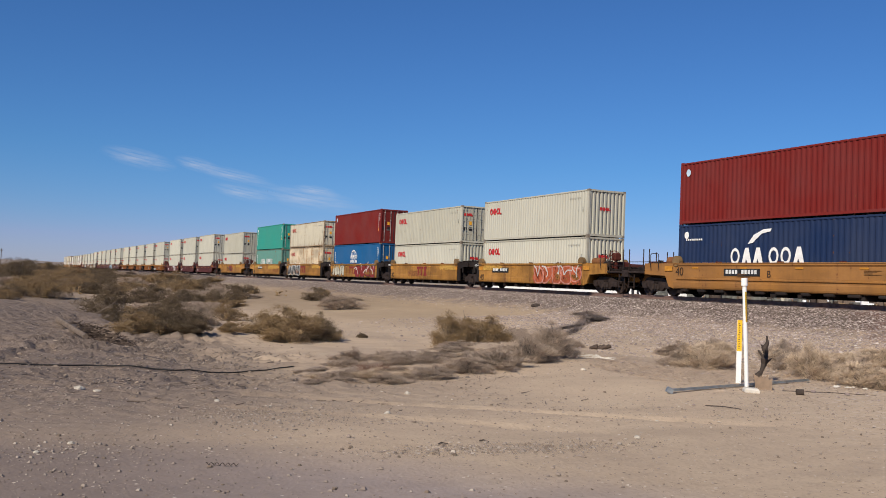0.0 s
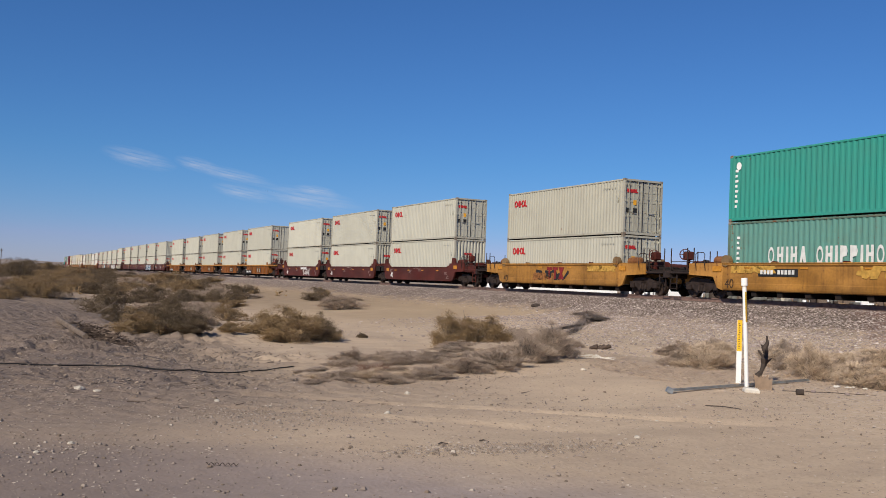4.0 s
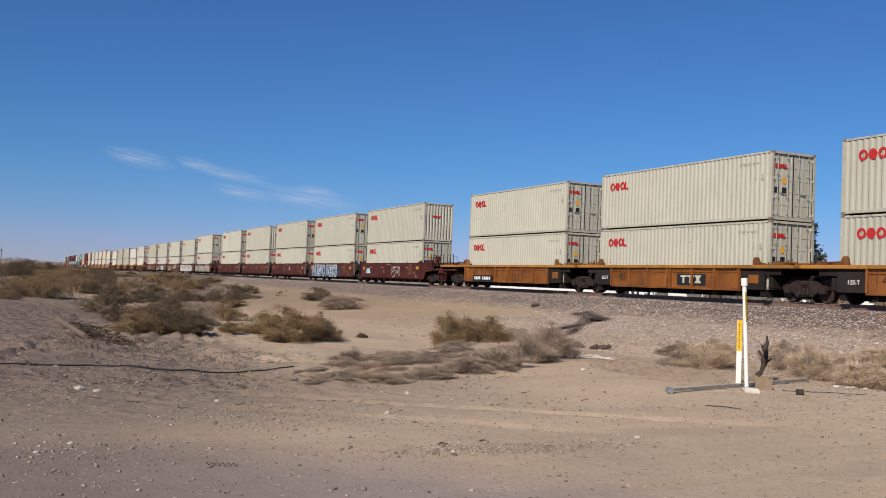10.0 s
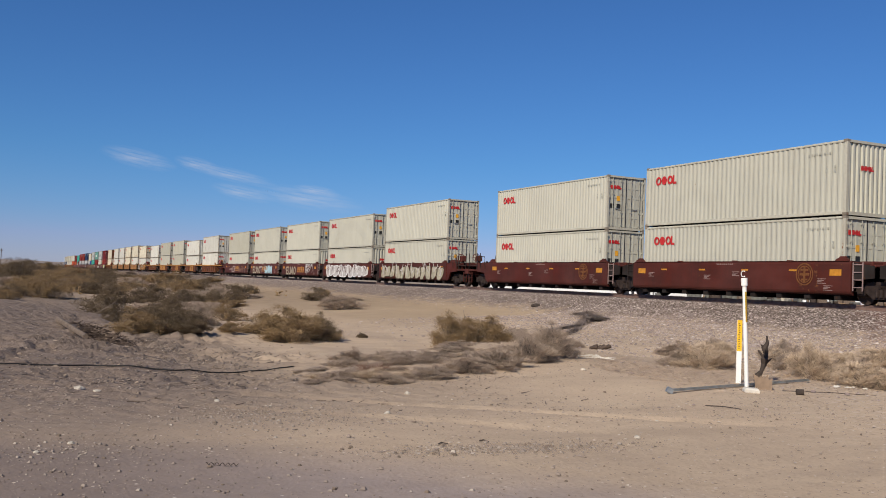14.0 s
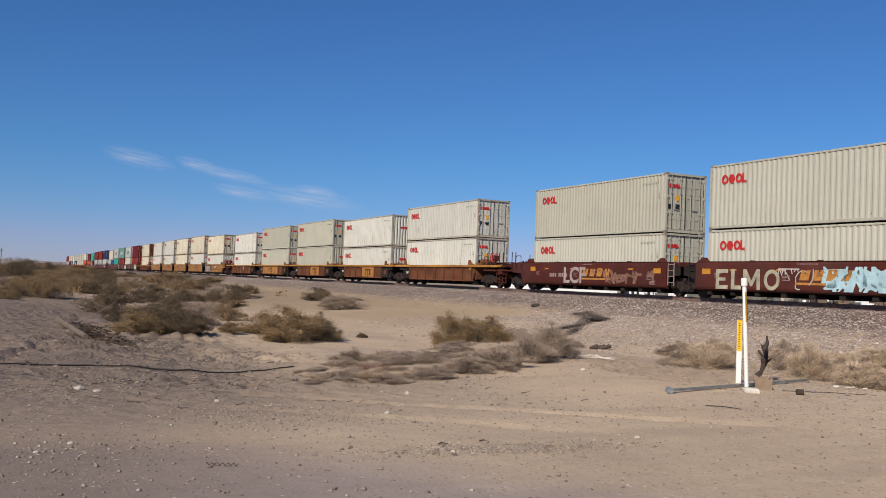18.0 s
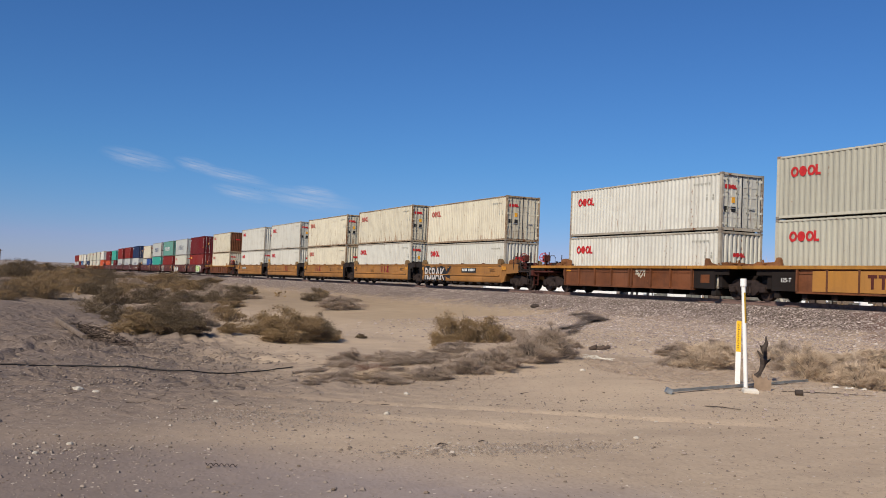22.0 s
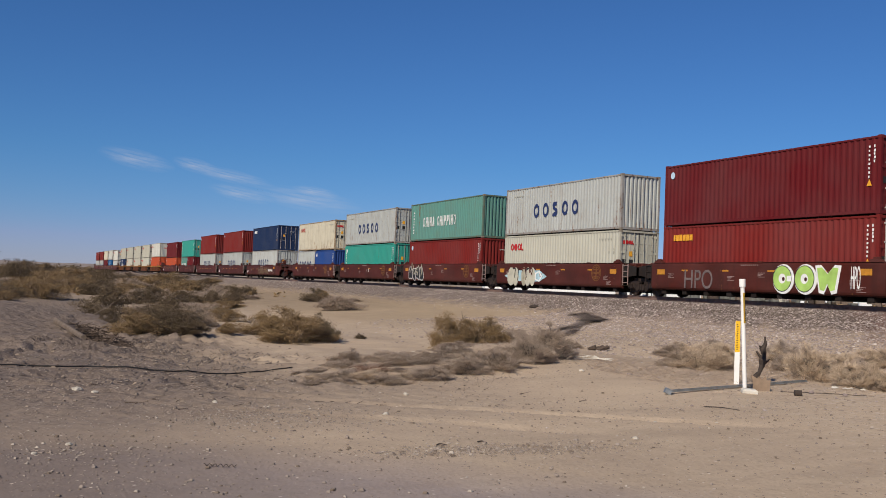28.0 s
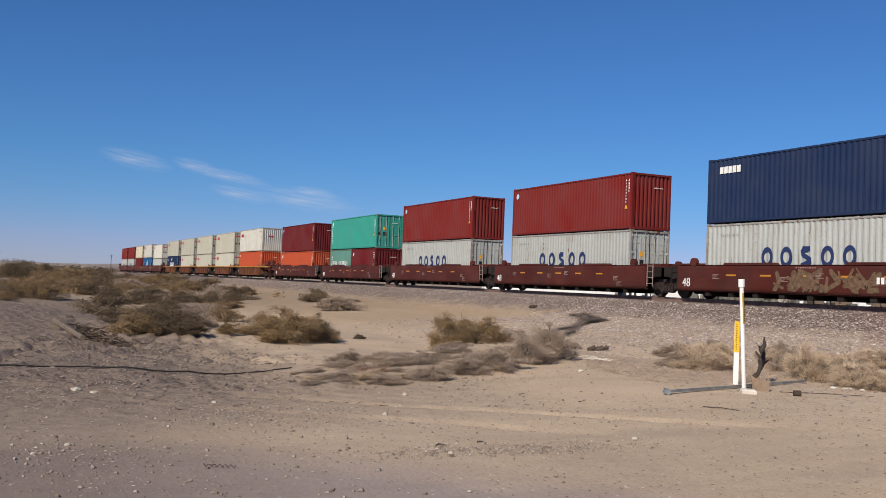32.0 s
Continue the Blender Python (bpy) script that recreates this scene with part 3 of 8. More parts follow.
def wave_wall(length, z0, z1, y, depth=0.036):
    """A trapezoidal sheet in the xz plane whose troughs lie depth behind y."""
    sh = Shape()
    n = max(1, round(length / PITCH))
    p = length / n
    xs = []
    for i in range(n):
        a = -length / 2 + i * p
        xs += [(a, 0), (a + p * 0.26, 0), (a + p * 0.50, depth), (a + p * 0.76, depth)]
    xs.append((length / 2, 0))
    t = 0.004
    for dx, dy in xs:
        sh.v += [(dx, y + dy, z0), (dx, y + dy, z1)]
    for i in range(len(xs) - 1):
        sh.f.append((2 * i, 2 * i + 2, 2 * i + 3, 2 * i + 1))
    return sh


CACHE = {}


def container_meshes(L, H):
    if (L, H) in CACHE:
        return CACHE[L, H]
    h = L / 2
    fr = Shape()
    for sy in (-1, 1):
        y0, y1 = sorted((sy * CW, sy * (CW - 0.06)))
        fr.box(-h + 0.1, h - 0.1, *sorted((sy * (CW - 0.012), sy * (CW - 0.07))), 0.04, 0.16, 0.01)
        fr.box(-h + 0.1, h - 0.1, y0, y1, H - 0.11, H - 0.035, 0.01)
        for sx in (-1, 1):
            x0, x1 = sorted((sx * h, sx * (h - 0.14)))
            yy0, yy1 = sorted((sy * CW, sy * (CW - 0.11)))
            fr.box(x0, x1, yy0, yy1, 0.1, H - 0.1, 0.015)
    for sx in (-1, 1):
        x0, x1 = sorted((sx * h, sx * (h - 0.12)))
        fr.box(x0, x1, -CW + 0.1, CW - 0.1, 0.02, 0.15)
        fr.box(x0, x1, -CW + 0.1, CW - 0.1, H - 0.12, H - 0.02)
    cast = Shape().box(-0.089, 0.089, -0.081, 0.081, -0.059, 0.059, 0.012)
    wall = wave_wall(L - 0.26, 0.15, H - 0.08, -CW + 0.012)
    # pressed roof sheet in one piece
    ridge_ = []
    n = round(L / 0.42)
    for i in range(n):
        a, b = -h + 0.1 + (L - 0.2) * i / n, -h + 0.1 + (L - 0.2) * (i + 1) / n
        ridge_ += [(a, H - 0.035), (a + 0.02, H - 0.018), (b - 0.11, H - 0.018), (b - 0.09, H - 0.035)]
    roof = Shape().slab([(-h + 0.1, H - 0.06), (h - 0.1, H - 0.06)] + ridge_[::-1], -CW + 0.05, CW - 0.05)
    under = [(-h + 0.1, 0.04)]
    for i in range(int(L / 0.6)):
        x = -h + 0.3 + 0.6 * i
        under += [(x, 0.04), (x, 0.0), (x + 0.06, 0.0), (x + 0.06, 0.04)]
    floor_ = Shape().slab(under + [(h - 0.1, 0.04), (h - 0.1, 0.14), (-h + 0.1, 0.14)], -CW + 0.06, CW - 0.06)
    # end sheet in deep waves
    end = Shape()
    W, m = 2 * CW - 0.22, 9
    for i in range(m):
        a = -W / 2 + W * i / m
        p = W / m
        for k, (u, d) in enumerate(((0, 0), (0.38, 0), (0.47, 0.062), (0.91, 0.062), (1.0, 0))):
            if i and not k:
                continue
            end.v += [(h - 0.03 - d, a + u * p, 0.14), (h - 0.03 - d, a + u * p, H - 0.1)]
            if k:
                q = len(end.v)
                end.f.append((q - 4, q - 2, q - 1, q - 3))
    # one door leaf with its pressed panels
    door = Shape()
    w = CW - 0.12
    door.box(h - 0.11, h - 0.075, 0.012, w, 0.16, H - 0.13)
    rows = 5
    for i in range(rows + 1):
        z = 0.16 + (H - 0.29) * i / rows
        door.box(h - 0.08, h - 0.061, 0.012, w, max(0.16, z - 0.05), min(H - 0.13, z + 0.05), 0.006)
    for y in (0.012, w - 0.10, w * 0.5 - 0.04):
        door.box(h - 0.08, h - 0.059, y, y + 0.085, 0.16, H - 0.13, 0.006)
    rod = Shape().tube((h - 0.03, 0, 0.05), (h - 0.03, 0, H - 0.05), 0.020, 6)
    for z in (0.25, H * 0.33, H * 0.66, H - 0.3):
        rod.box(h - 0.065, h - 0.01, -0.05, 0.05, z - 0.03, z + 0.03, 0.006)
    handle = Shape().box(h - 0.05, h - 0.015, -0.30, 0.02, H * 0.38, H * 0.38 + 0.035, 0.008)
    gasket = Shape().box(h - 0.10, h - 0.045, -0.024, 0.024, 0.15, H - 0.12)
    for sy in (-1, 1):
        gasket.box(h - 0.10, h - 0.035, *sorted((sy * (w - 0.01), sy * (w + 0.03))), 0.15, H - 0.12)
        gasket.box(h - 0.10, h - 0.035, *sorted((0, sy * w)), 0.145, 0.165)
        gasket.box(h - 0.10, h - 0.035, *sorted((0, sy * w)), H - 0.135, H - 0.115)
    for z in (0.3, H * 0.33, H * 0.6, H - 0.3):
        door.box(h - 0.08, h + 0.012, w - 0.02, w + 0.06, z - 0.05, z + 0.05, 0.006)
    door_r = Shape()
    door_r.v, door_r.f = [(x, -y, z) for x, y, z in door.v], [tuple(reversed(f)) for f in door.f]
    CACHE[L, H] = {k: s.mesh(k) for k, s in dict(frame=fr, corner_casting=cast, side_wall=wall, roof=roof, floor=floor_, end_wall=end, door=door, door_r=door_r,
                                                   gasket=gasket, locking_rod=rod, handle=handle).items()}
    return CACHE[L, H]


NAMES = {"cream": "cream", "creamgrey": "grey cream", "creamold": "aged cream, rust-stained", "creamrust": "cream, heavily rust-streaked", "white": "worn white",
         "red": "brown red", "maroon": "dark maroon", "orange": "orange", "navy": "navy blue", "blue": "mid blue", "royal": "royal blue", "teal": "teal green",
         "sage": "faded green", "lightgrey": "light grey"}
FRAMES = {"cream": "creamframe", "creamgrey": "creamframe", "creamold": "rustframe", "creamrust": "rustframe", "lightgrey": "greyframe", "white": "whiteframe", "sage": "sageframe"}
TURN = Matrix.Rotation(math.pi, 4, "Z")


def blocks(widths, z0, z1, gap, round_=False):
    """A row of plain upright blocks or rings that stands for a painted name."""
    sh, x = Shape(), 0.0
    for w in widths:
        hh = (z1 - z0) / 2
        if round_ and w > 0.6 * (z1 - z0):
            sh.ring((x + w / 2, z0 + hh), hh, hh * 0.46, -0.008, 0.0, 18, w / (2 * hh))
        else:
            sh.box(x, x + w, -0.008, 0, z0, z1, 0.003)
        x += w + gap
    return sh


LOGO = {
    "se": (blocks([0.22, 0.22, 0.2, 0.22, 0.22], 0, 0.30, 0.05), "whitemark", "white painted name blocks"),
    "to": (blocks([0.12, 0.2, 0.2, 0.2, 0.2, 0.2], 0, 0.28, 0.04), "yellowmark", "yellow painted name blocks"),
}
LOGO = {k: (s.mesh("emblem"), m, l) for k, (s, m, l) in LOGO.items()}
RING = Shape().ring((0.2, 0.21), 0.21, 0.10, -0.008, 0, 20, 0.95).mesh("emblem_shape")
DIAMOND = Shape().slab([(0.0, 0.21), (0.08, 0.05), (0.20, 0.0), (0.34, 0.05), (0.42, 0.21), (0.34, 0.37), (0.20, 0.42), (0.08, 0.37)], -0.010, 0).mesh("emblem_shape")
BAR = Shape().slab([(0, 0), (0.26, 0), (0.26, 0.1), (0.11, 0.1), (0.11, 0.42), (0, 0.42)], -0.008, 0).mesh("emblem_shape")
RING_BIG = Shape().ring((0.31, 0.42), 0.42, 0.19, -0.008, 0, 24, 0.74).mesh("emblem_shape")
WAVE_BIG = Shape().slab([(0.05, 0), (0.45, 0), (0.58, 0.16), (0.55, 0.40), (0.22, 0.56), (0.5, 0.66), (0.48, 0.84), (0.14, 0.84), (0.02, 0.66), (0.08, 0.44), (0.36, 0.28), (0.03, 0.16)], -0.008, 0).mesh("emblem_shape")
DOTS = {}
for key, zs in (("code", (0, 0.16, 0.30, 0.44, 0.62)), ("strip", (0, 0.22, 0.44, 0.66, 0.88, 1.10, 1.32, 1.54))):
    sh = Shape()
    for i, z in enumerate(zs):
        sh.box(0, 0.13 + 0.05 * (i % 2), -0.006, 0, z, z + 0.11)
    DOTS[key] = sh.mesh("number_panel")
code_row = Shape()
for i in range(9):
    code_row.box(i * 0.13, i * 0.13 + 0.08, -0.002, 0.004, 0, 0.08)
CODE_ROW = code_row.mesh("number_panel")
SMALL_MARK = Shape().box(0, 0.10, -0.002, 0.004, 0, 0.14).box(0.02, 0.09, -0.002, 0.004, 0.19, 0.26).mesh("number_panel")
DECAL_TRI = Shape().slab([(0, 0), (0.24, 0), (0.12, 0.24)], -0.006, 0).mesh("decal")
ROUND_MARK = Shape().slab([(0.15 * math.cos(math.pi * k / 8), 0.17 * math.sin(math.pi * k / 8)) for k in range(16)], -0.006, 0).mesh("emblem")
DECAL_END = Shape().box(0, 0.006, 0, 0.2, 0, 0.26).mesh("decal")
PLATE_END = Shape().box(0, 0.006, 0, 0.24, 0, 0.24).mesh("data_plate")
END_OO = Shape().prism([(0.02, 0.0), (0.14, 0.0), (0.17, 0.08), (0.21, 0.0), (0.33, 0.0), (0.37, 0.08), (0.40, 0.0), (0.70, 0.0), (0.70, 0.06), (0.62, 0.06), (0.62, 0.19), (0.57, 0.19), (0.56, 0.11),
                        (0.52, 0.19), (0.40, 0.19), (0.37, 0.11), (0.33, 0.19), (0.21, 0.19), (0.17, 0.11), (0.14, 0.19), (0.02, 0.19), (0.0, 0.10)], 0, 0.008).mesh("emblem")
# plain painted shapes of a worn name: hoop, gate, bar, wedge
HOOP = Shape().ring((0.16, 0.36), 0.36, 0.13, -0.008, 0, 16, 0.46).mesh("emblem_shape")
GATE = Shape().slab([(0, 0), (0.11, 0), (0.11, 0.30), (0.22, 0.30), (0.22, 0), (0.33, 0), (0.33, 0.72), (0.22, 0.72), (0.22, 0.44), (0.11, 0.44), (0.11, 0.72), (0, 0.72)], -0.008, 0).mesh("emblem_shape")
POST = Shape().slab([(0, 0), (0.13, 0), (0.12, 0.72), (0.01, 0.72)], -0.008, 0).mesh("emblem_shape")
WEDGE = Shape().slab([(0, 0), (0.12, 0), (0.16, 0.26), (0.24, 0), (0.36, 0), (0.24, 0.72), (0.12, 0.72)], -0.008, 0).mesh("emblem_shape")
FLAG = Shape().slab([(0, 0), (0.11, 0), (0.12, 0.28), (0.30, 0.32), (0.34, 0.52), (0.28, 0.70), (0, 0.72)], -0.008, 0).mesh("emblem_shape")
NAME_ROW = ((HOOP, 0), (GATE, 0.47), (POST, 0.92), (GATE, 1.16), (WEDGE, 1.60), (HOOP, 2.42), (GATE, 2.84), (POST, 3.27), (FLAG, 3.50), (FLAG, 3.94), (POST, 4.38), (GATE, 4.62), (HOOP, 5.06))


def container(kind, door_end, L=12.192, H=2.896, logo="", m=None):
    """One shipping container on its base; the doors face down the line where door_end is D."""
    ms = container_meshes(L, H)
    mat = MAT[kind]
    c = thing("shipping_container", "%s corrugated steel shipping container%s" % (NAMES[kind], ", half length" if L < 8 else ""), "shipping container", m, "containers on the train")
    part("frame", ms["frame"], MAT[FRAMES.get(kind, kind)], c)
    for sx in (-1, 1):
        for sy in (-1, 1):
            for z in (0.059, H - 0.059):
                part("corner_casting", ms["corner_casting"], MAT["casting"] if kind not in ("navy", "red", "maroon") else mat, c, at=Matrix.Translation((sx * (L / 2 - 0.088), sy * (CW - 0.079), z)))
    part("side_wall", ms["side_wall"], mat, c)
    part("side_wall", ms["side_wall"], mat, c, at=TURN)
    part("roof", ms["roof"], mat, c)
    part("floor", ms["floor"], MAT["black"], c)
    dm = Matrix.Identity(4) if door_end == "D" else TURN
    rust_end = MAT["carrust"] if door_end == "R" else mat
    part("end_wall", ms["end_wall"], rust_end, c, at=TURN @ dm)
    part("gasket", ms["gasket"], MAT["dark"], c, "dark rubber door seal", dm)
    for leaf, y in (("door", 1), ("door_r", -1)):
        d = part("door", ms[leaf], mat, c, at=dm)
        for k in (0.28, 0.78):
            r = part("locking_rod", ms["locking_rod"], MAT["rodpaint"] if kind not in ("red", "maroon", "navy") else MAT["rodwhite"], d, at=Matrix.Translation((0, y * (CW - 0.12) * k, 0)))
        part("handle", ms["handle"], MAT["rod"], d, at=Matrix.Translation((0, y * 0.55 + 0.15, 0)))
    near = -CW + 0.008
    h = L / 2
    side = lambda x, z: Matrix.Translation((x, near, z))
    if logo == "oo":
        for k, mm in enumerate((RING, DIAMOND, RING, BAR)):
            part("emblem_shape", mm, MAT["oldred"] if kind in ("creamold", "creamrust") else MAT["redmark"], c, "red painted shape", side(-h + 0.75 + (0.0, 0.42, 0.86, 1.26)[k], H - 0.92))
        part("emblem", END_OO, MAT["redmark"], c, "red painted emblem of plain blocks", Matrix.Translation((h - 0.054 if door_end == "D" else h - 0.034, -CW + 0.20 if door_end == "D" else -0.45, H - 0.72 if door_end == "D" else H - 1.15)))
        part("number_panel", CODE_ROW, MAT["patch"], c, "grey number bars", side(h - 1.9, H - 0.5))
        for dx in (1.02, 0.62):
            part("number_panel", SMALL_MARK, MAT["patch"], c, "grey number bars", side(h - dx, H - 1.22))
    elif logo == "co":
        for k in range(5):
            part("emblem_shape", (RING_BIG, RING_BIG, WAVE_BIG, RING_BIG, RING_BIG)[k], MAT["navymark"], c, "navy painted shape", side((-2.7 if L > 8 else -2.4) + k * (1.04 if L > 8 else 0.9), H - 1.92))
        part("number_panel", CODE_ROW, MAT["patch"], c, "grey name bars", side(-h + 0.9, H - 0.55))
    elif logo == "cm":
        for k, mm in enumerate((HOOP, WEDGE, WEDGE, HOOP, HOOP, WEDGE)):
            part("emblem_shape", mm, MAT["whitemark"], c, "white painted shape", side(-2.6 + 0.66 * k + (0.25 if k > 2 else 0), H - 1.86) @ Matrix.Diagonal((1.65, 1, 1.0, 1)))
        part("swoosh", Shape().slab([(0, 0), (0.35, 0.38), (0.9, 0.60), (1.35, 0.62), (1.3, 0.5), (0.8, 0.42), (0.3, 0.05)], -0.008, 0), MAT["whitemark"], c, "white swoosh", side(-1.6, H - 0.98))
        part("number_panel", CODE_ROW, MAT["whitemark"], c, "white number bars", side(-h + 0.5, H - 0.75))
    elif logo == "cs":
        for mm, x in NAME_ROW:
            part("emblem_shape", mm, MAT["dullwhite"], c, "worn white painted shape", side(-h + 2.4 + x * 1.05, H - 1.85) if L > 8 else side(-h + 0.5 + x * 0.85, H - 1.7) @ Matrix.Diagonal((0.85, 1, 0.85, 1)))
        part("number_panel", DOTS["strip"], MAT["whitemark"], c, "white sign bars", side(-h + 0.55, H - 2.3))
    elif logo == "cb":
        for k in range(5):
            part("emblem_shape", HOOP if k != 2 else FLAG, MAT["whitemark"], c, "white painted shape", side(-1.25 + 0.36 * k, H - 1.30) @ Matrix.Diagonal((0.9, 1, 0.5, 1)))
        part("emblem_arc", Shape().ring((0, 0), 0.72, 0.08, -0.008, 0, 24, 1.0), MAT["whitemark"], c, "white globe-like hoop", side(-0.42, H - 1.15) @ Matrix.Diagonal((1, 1, 0.9, 1)))
        part("emblem_arc", Shape().ring((0, 0), 0.72, 0.12, -0.008, 0, 24, 0.45), MAT["whitemark"], c, "white globe-like hoop", side(-0.42, H - 1.15) @ Matrix.Diagonal((1, 1, 0.9, 1)))
        part("emblem_band", Shape().box(0, 1.9, -0.011, 0, 0, 0.48), mat, c, "painted band", side(-1.35, H - 1.86))
        for k in range(6):
            part("emblem_shape", GATE if k % 3 else POST, MAT["whitemark"], c, "white painted shape", Matrix.Translation((-1.25 + 0.30 * k, near - 0.011, H - 1.66)) @ Matrix.Diagonal((0.7, 1, 0.34, 1)))
        part("number_panel", DOTS["strip"], MAT["whitemark"], c, "white sign bars", side(-h + 0.4, H - 2.3))
    elif logo in ("se", "to"):
        e = LOGO[logo]
        part("emblem", e[0], MAT[e[1]], c, e[2], side(-h + 0.75, H - 0.7))
    if kind in ("red", "maroon", "navy", "blue", "teal", "royal", "orange"):
        part("number_panel", DOTS["strip"], MAT["whitemark"], c, "white number bars", side(h - 0.55, H - 1.55) @ Matrix.Diagonal((0.42, 1, 0.72, 1)))
        part("number_panel", DOTS["code"], MAT["whitemark"], c, "white number bars", side(h - 0.32, H - 1.0) @ Matrix.Diagonal((0.42, 1, 0.9, 1)))
        part("number_panel", CODE_ROW, MAT["whitemark"], c, "white number bars", Matrix.Translation((h - 0.012, 0.15, H - 0.75)) @ Matrix.Rotation(radians(90), 4, "Z") @ Matrix.Diagonal((0.5, 1, 0.6, 1)))
        part("decal", DECAL_TRI, MAT["yellowmark"], c, "yellow warning triangle", side(h - 0.62, 1.05))
        if logo not in ("cb", "cs", "se", "to"):
            part("emblem", ROUND_MARK, MAT["palemark"] if kind in ("red", "maroon") else MAT["whitemark"], c, "small round pale emblem", side(-h + 0.55, H - 0.50))
        if kind == "teal":
            part("number_panel", DOTS["strip"], MAT["whitemark"], c, "white sign bars", side(-h + 0.35, H - 2.3))
    if door_end == "D":
        part("decal", DECAL_END, MAT["yellowmark"], c, "yellow warning decal", Matrix.Translation((h - 0.058, -CW + 0.62, H - 1.35)))
        part("data_plate", PLATE_END, MAT["blackmark"], c, "black data plate", Matrix.Translation((h - 0.058, -CW + 0.2, H - 1.75)))
        part("data_plate", PLATE_END, MAT["blackmark"], c, "black data plate", Matrix.Translation((h - 0.058, -CW + 0.62, H - 1.75)))
    return c


# ------------------------------------------------------------------ well cars
def mirror_y(sh):
    o = Shape()
    o.v, o.f = [(x, -y, z) for x, y, z in sh.v], [tuple(reversed(f)) for f in sh.f]
    return o


def mirror_x(sh):
    o = Shape()
    o.v, o.f = [(-x, y, z) for x, y, z in sh.v], [tuple(reversed(f)) for f in sh.f]
    return o


def disc(sh, c, r, y0, y1, n=20, r2=None):
    r2 = r if r2 is None else r2
    vs = [(c[0] + rr * math.cos(2 * math.pi * i / n), y, c[1] + rr * math.sin(2 * math.pi * i / n)) for y, rr in ((y0, r), (y1, r2)) for i in range(n)]
    fs = [tuple(range(n)), tuple(range(2 * n - 1, n - 1, -1))] + [(i, n + i, n + (i + 1) % n, (i + 1) % n) for i in range(n)]
    sh.add(vs, fs)


# wagon families. Y: bulging yellow side; C: the same with a pressed crease; R, O: ribbed side under a deep chord; M: low red side with raised ends;
# B: straight red side with a rolled foot; L: long red side with stiffened top
TOP = {"Y": 1.56, "C": 1.56, "R": 1.46, "O": 1.46, "M": 1.32, "B": 1.60, "L": 1.50}
FACE = {"Y": -1.466, "C": -1.466, "R": -1.448, "O": -1.448, "M": -1.456, "B": -1.466, "L": -1.466}
BODY = {"Y": 6.12, "C": 6.12, "R": 4.66, "O": 4.66, "M": 6.45, "B": 6.60, "L": 7.70}


def body_ends(kind, free_l, free_r):
    """Where the side sheets end, from the wagon's middle."""
    h = BODY[kind]
    if kind in "RO":
        return -(6.05 if free_l else h), (6.05 if free_r else h)
    return -h, h


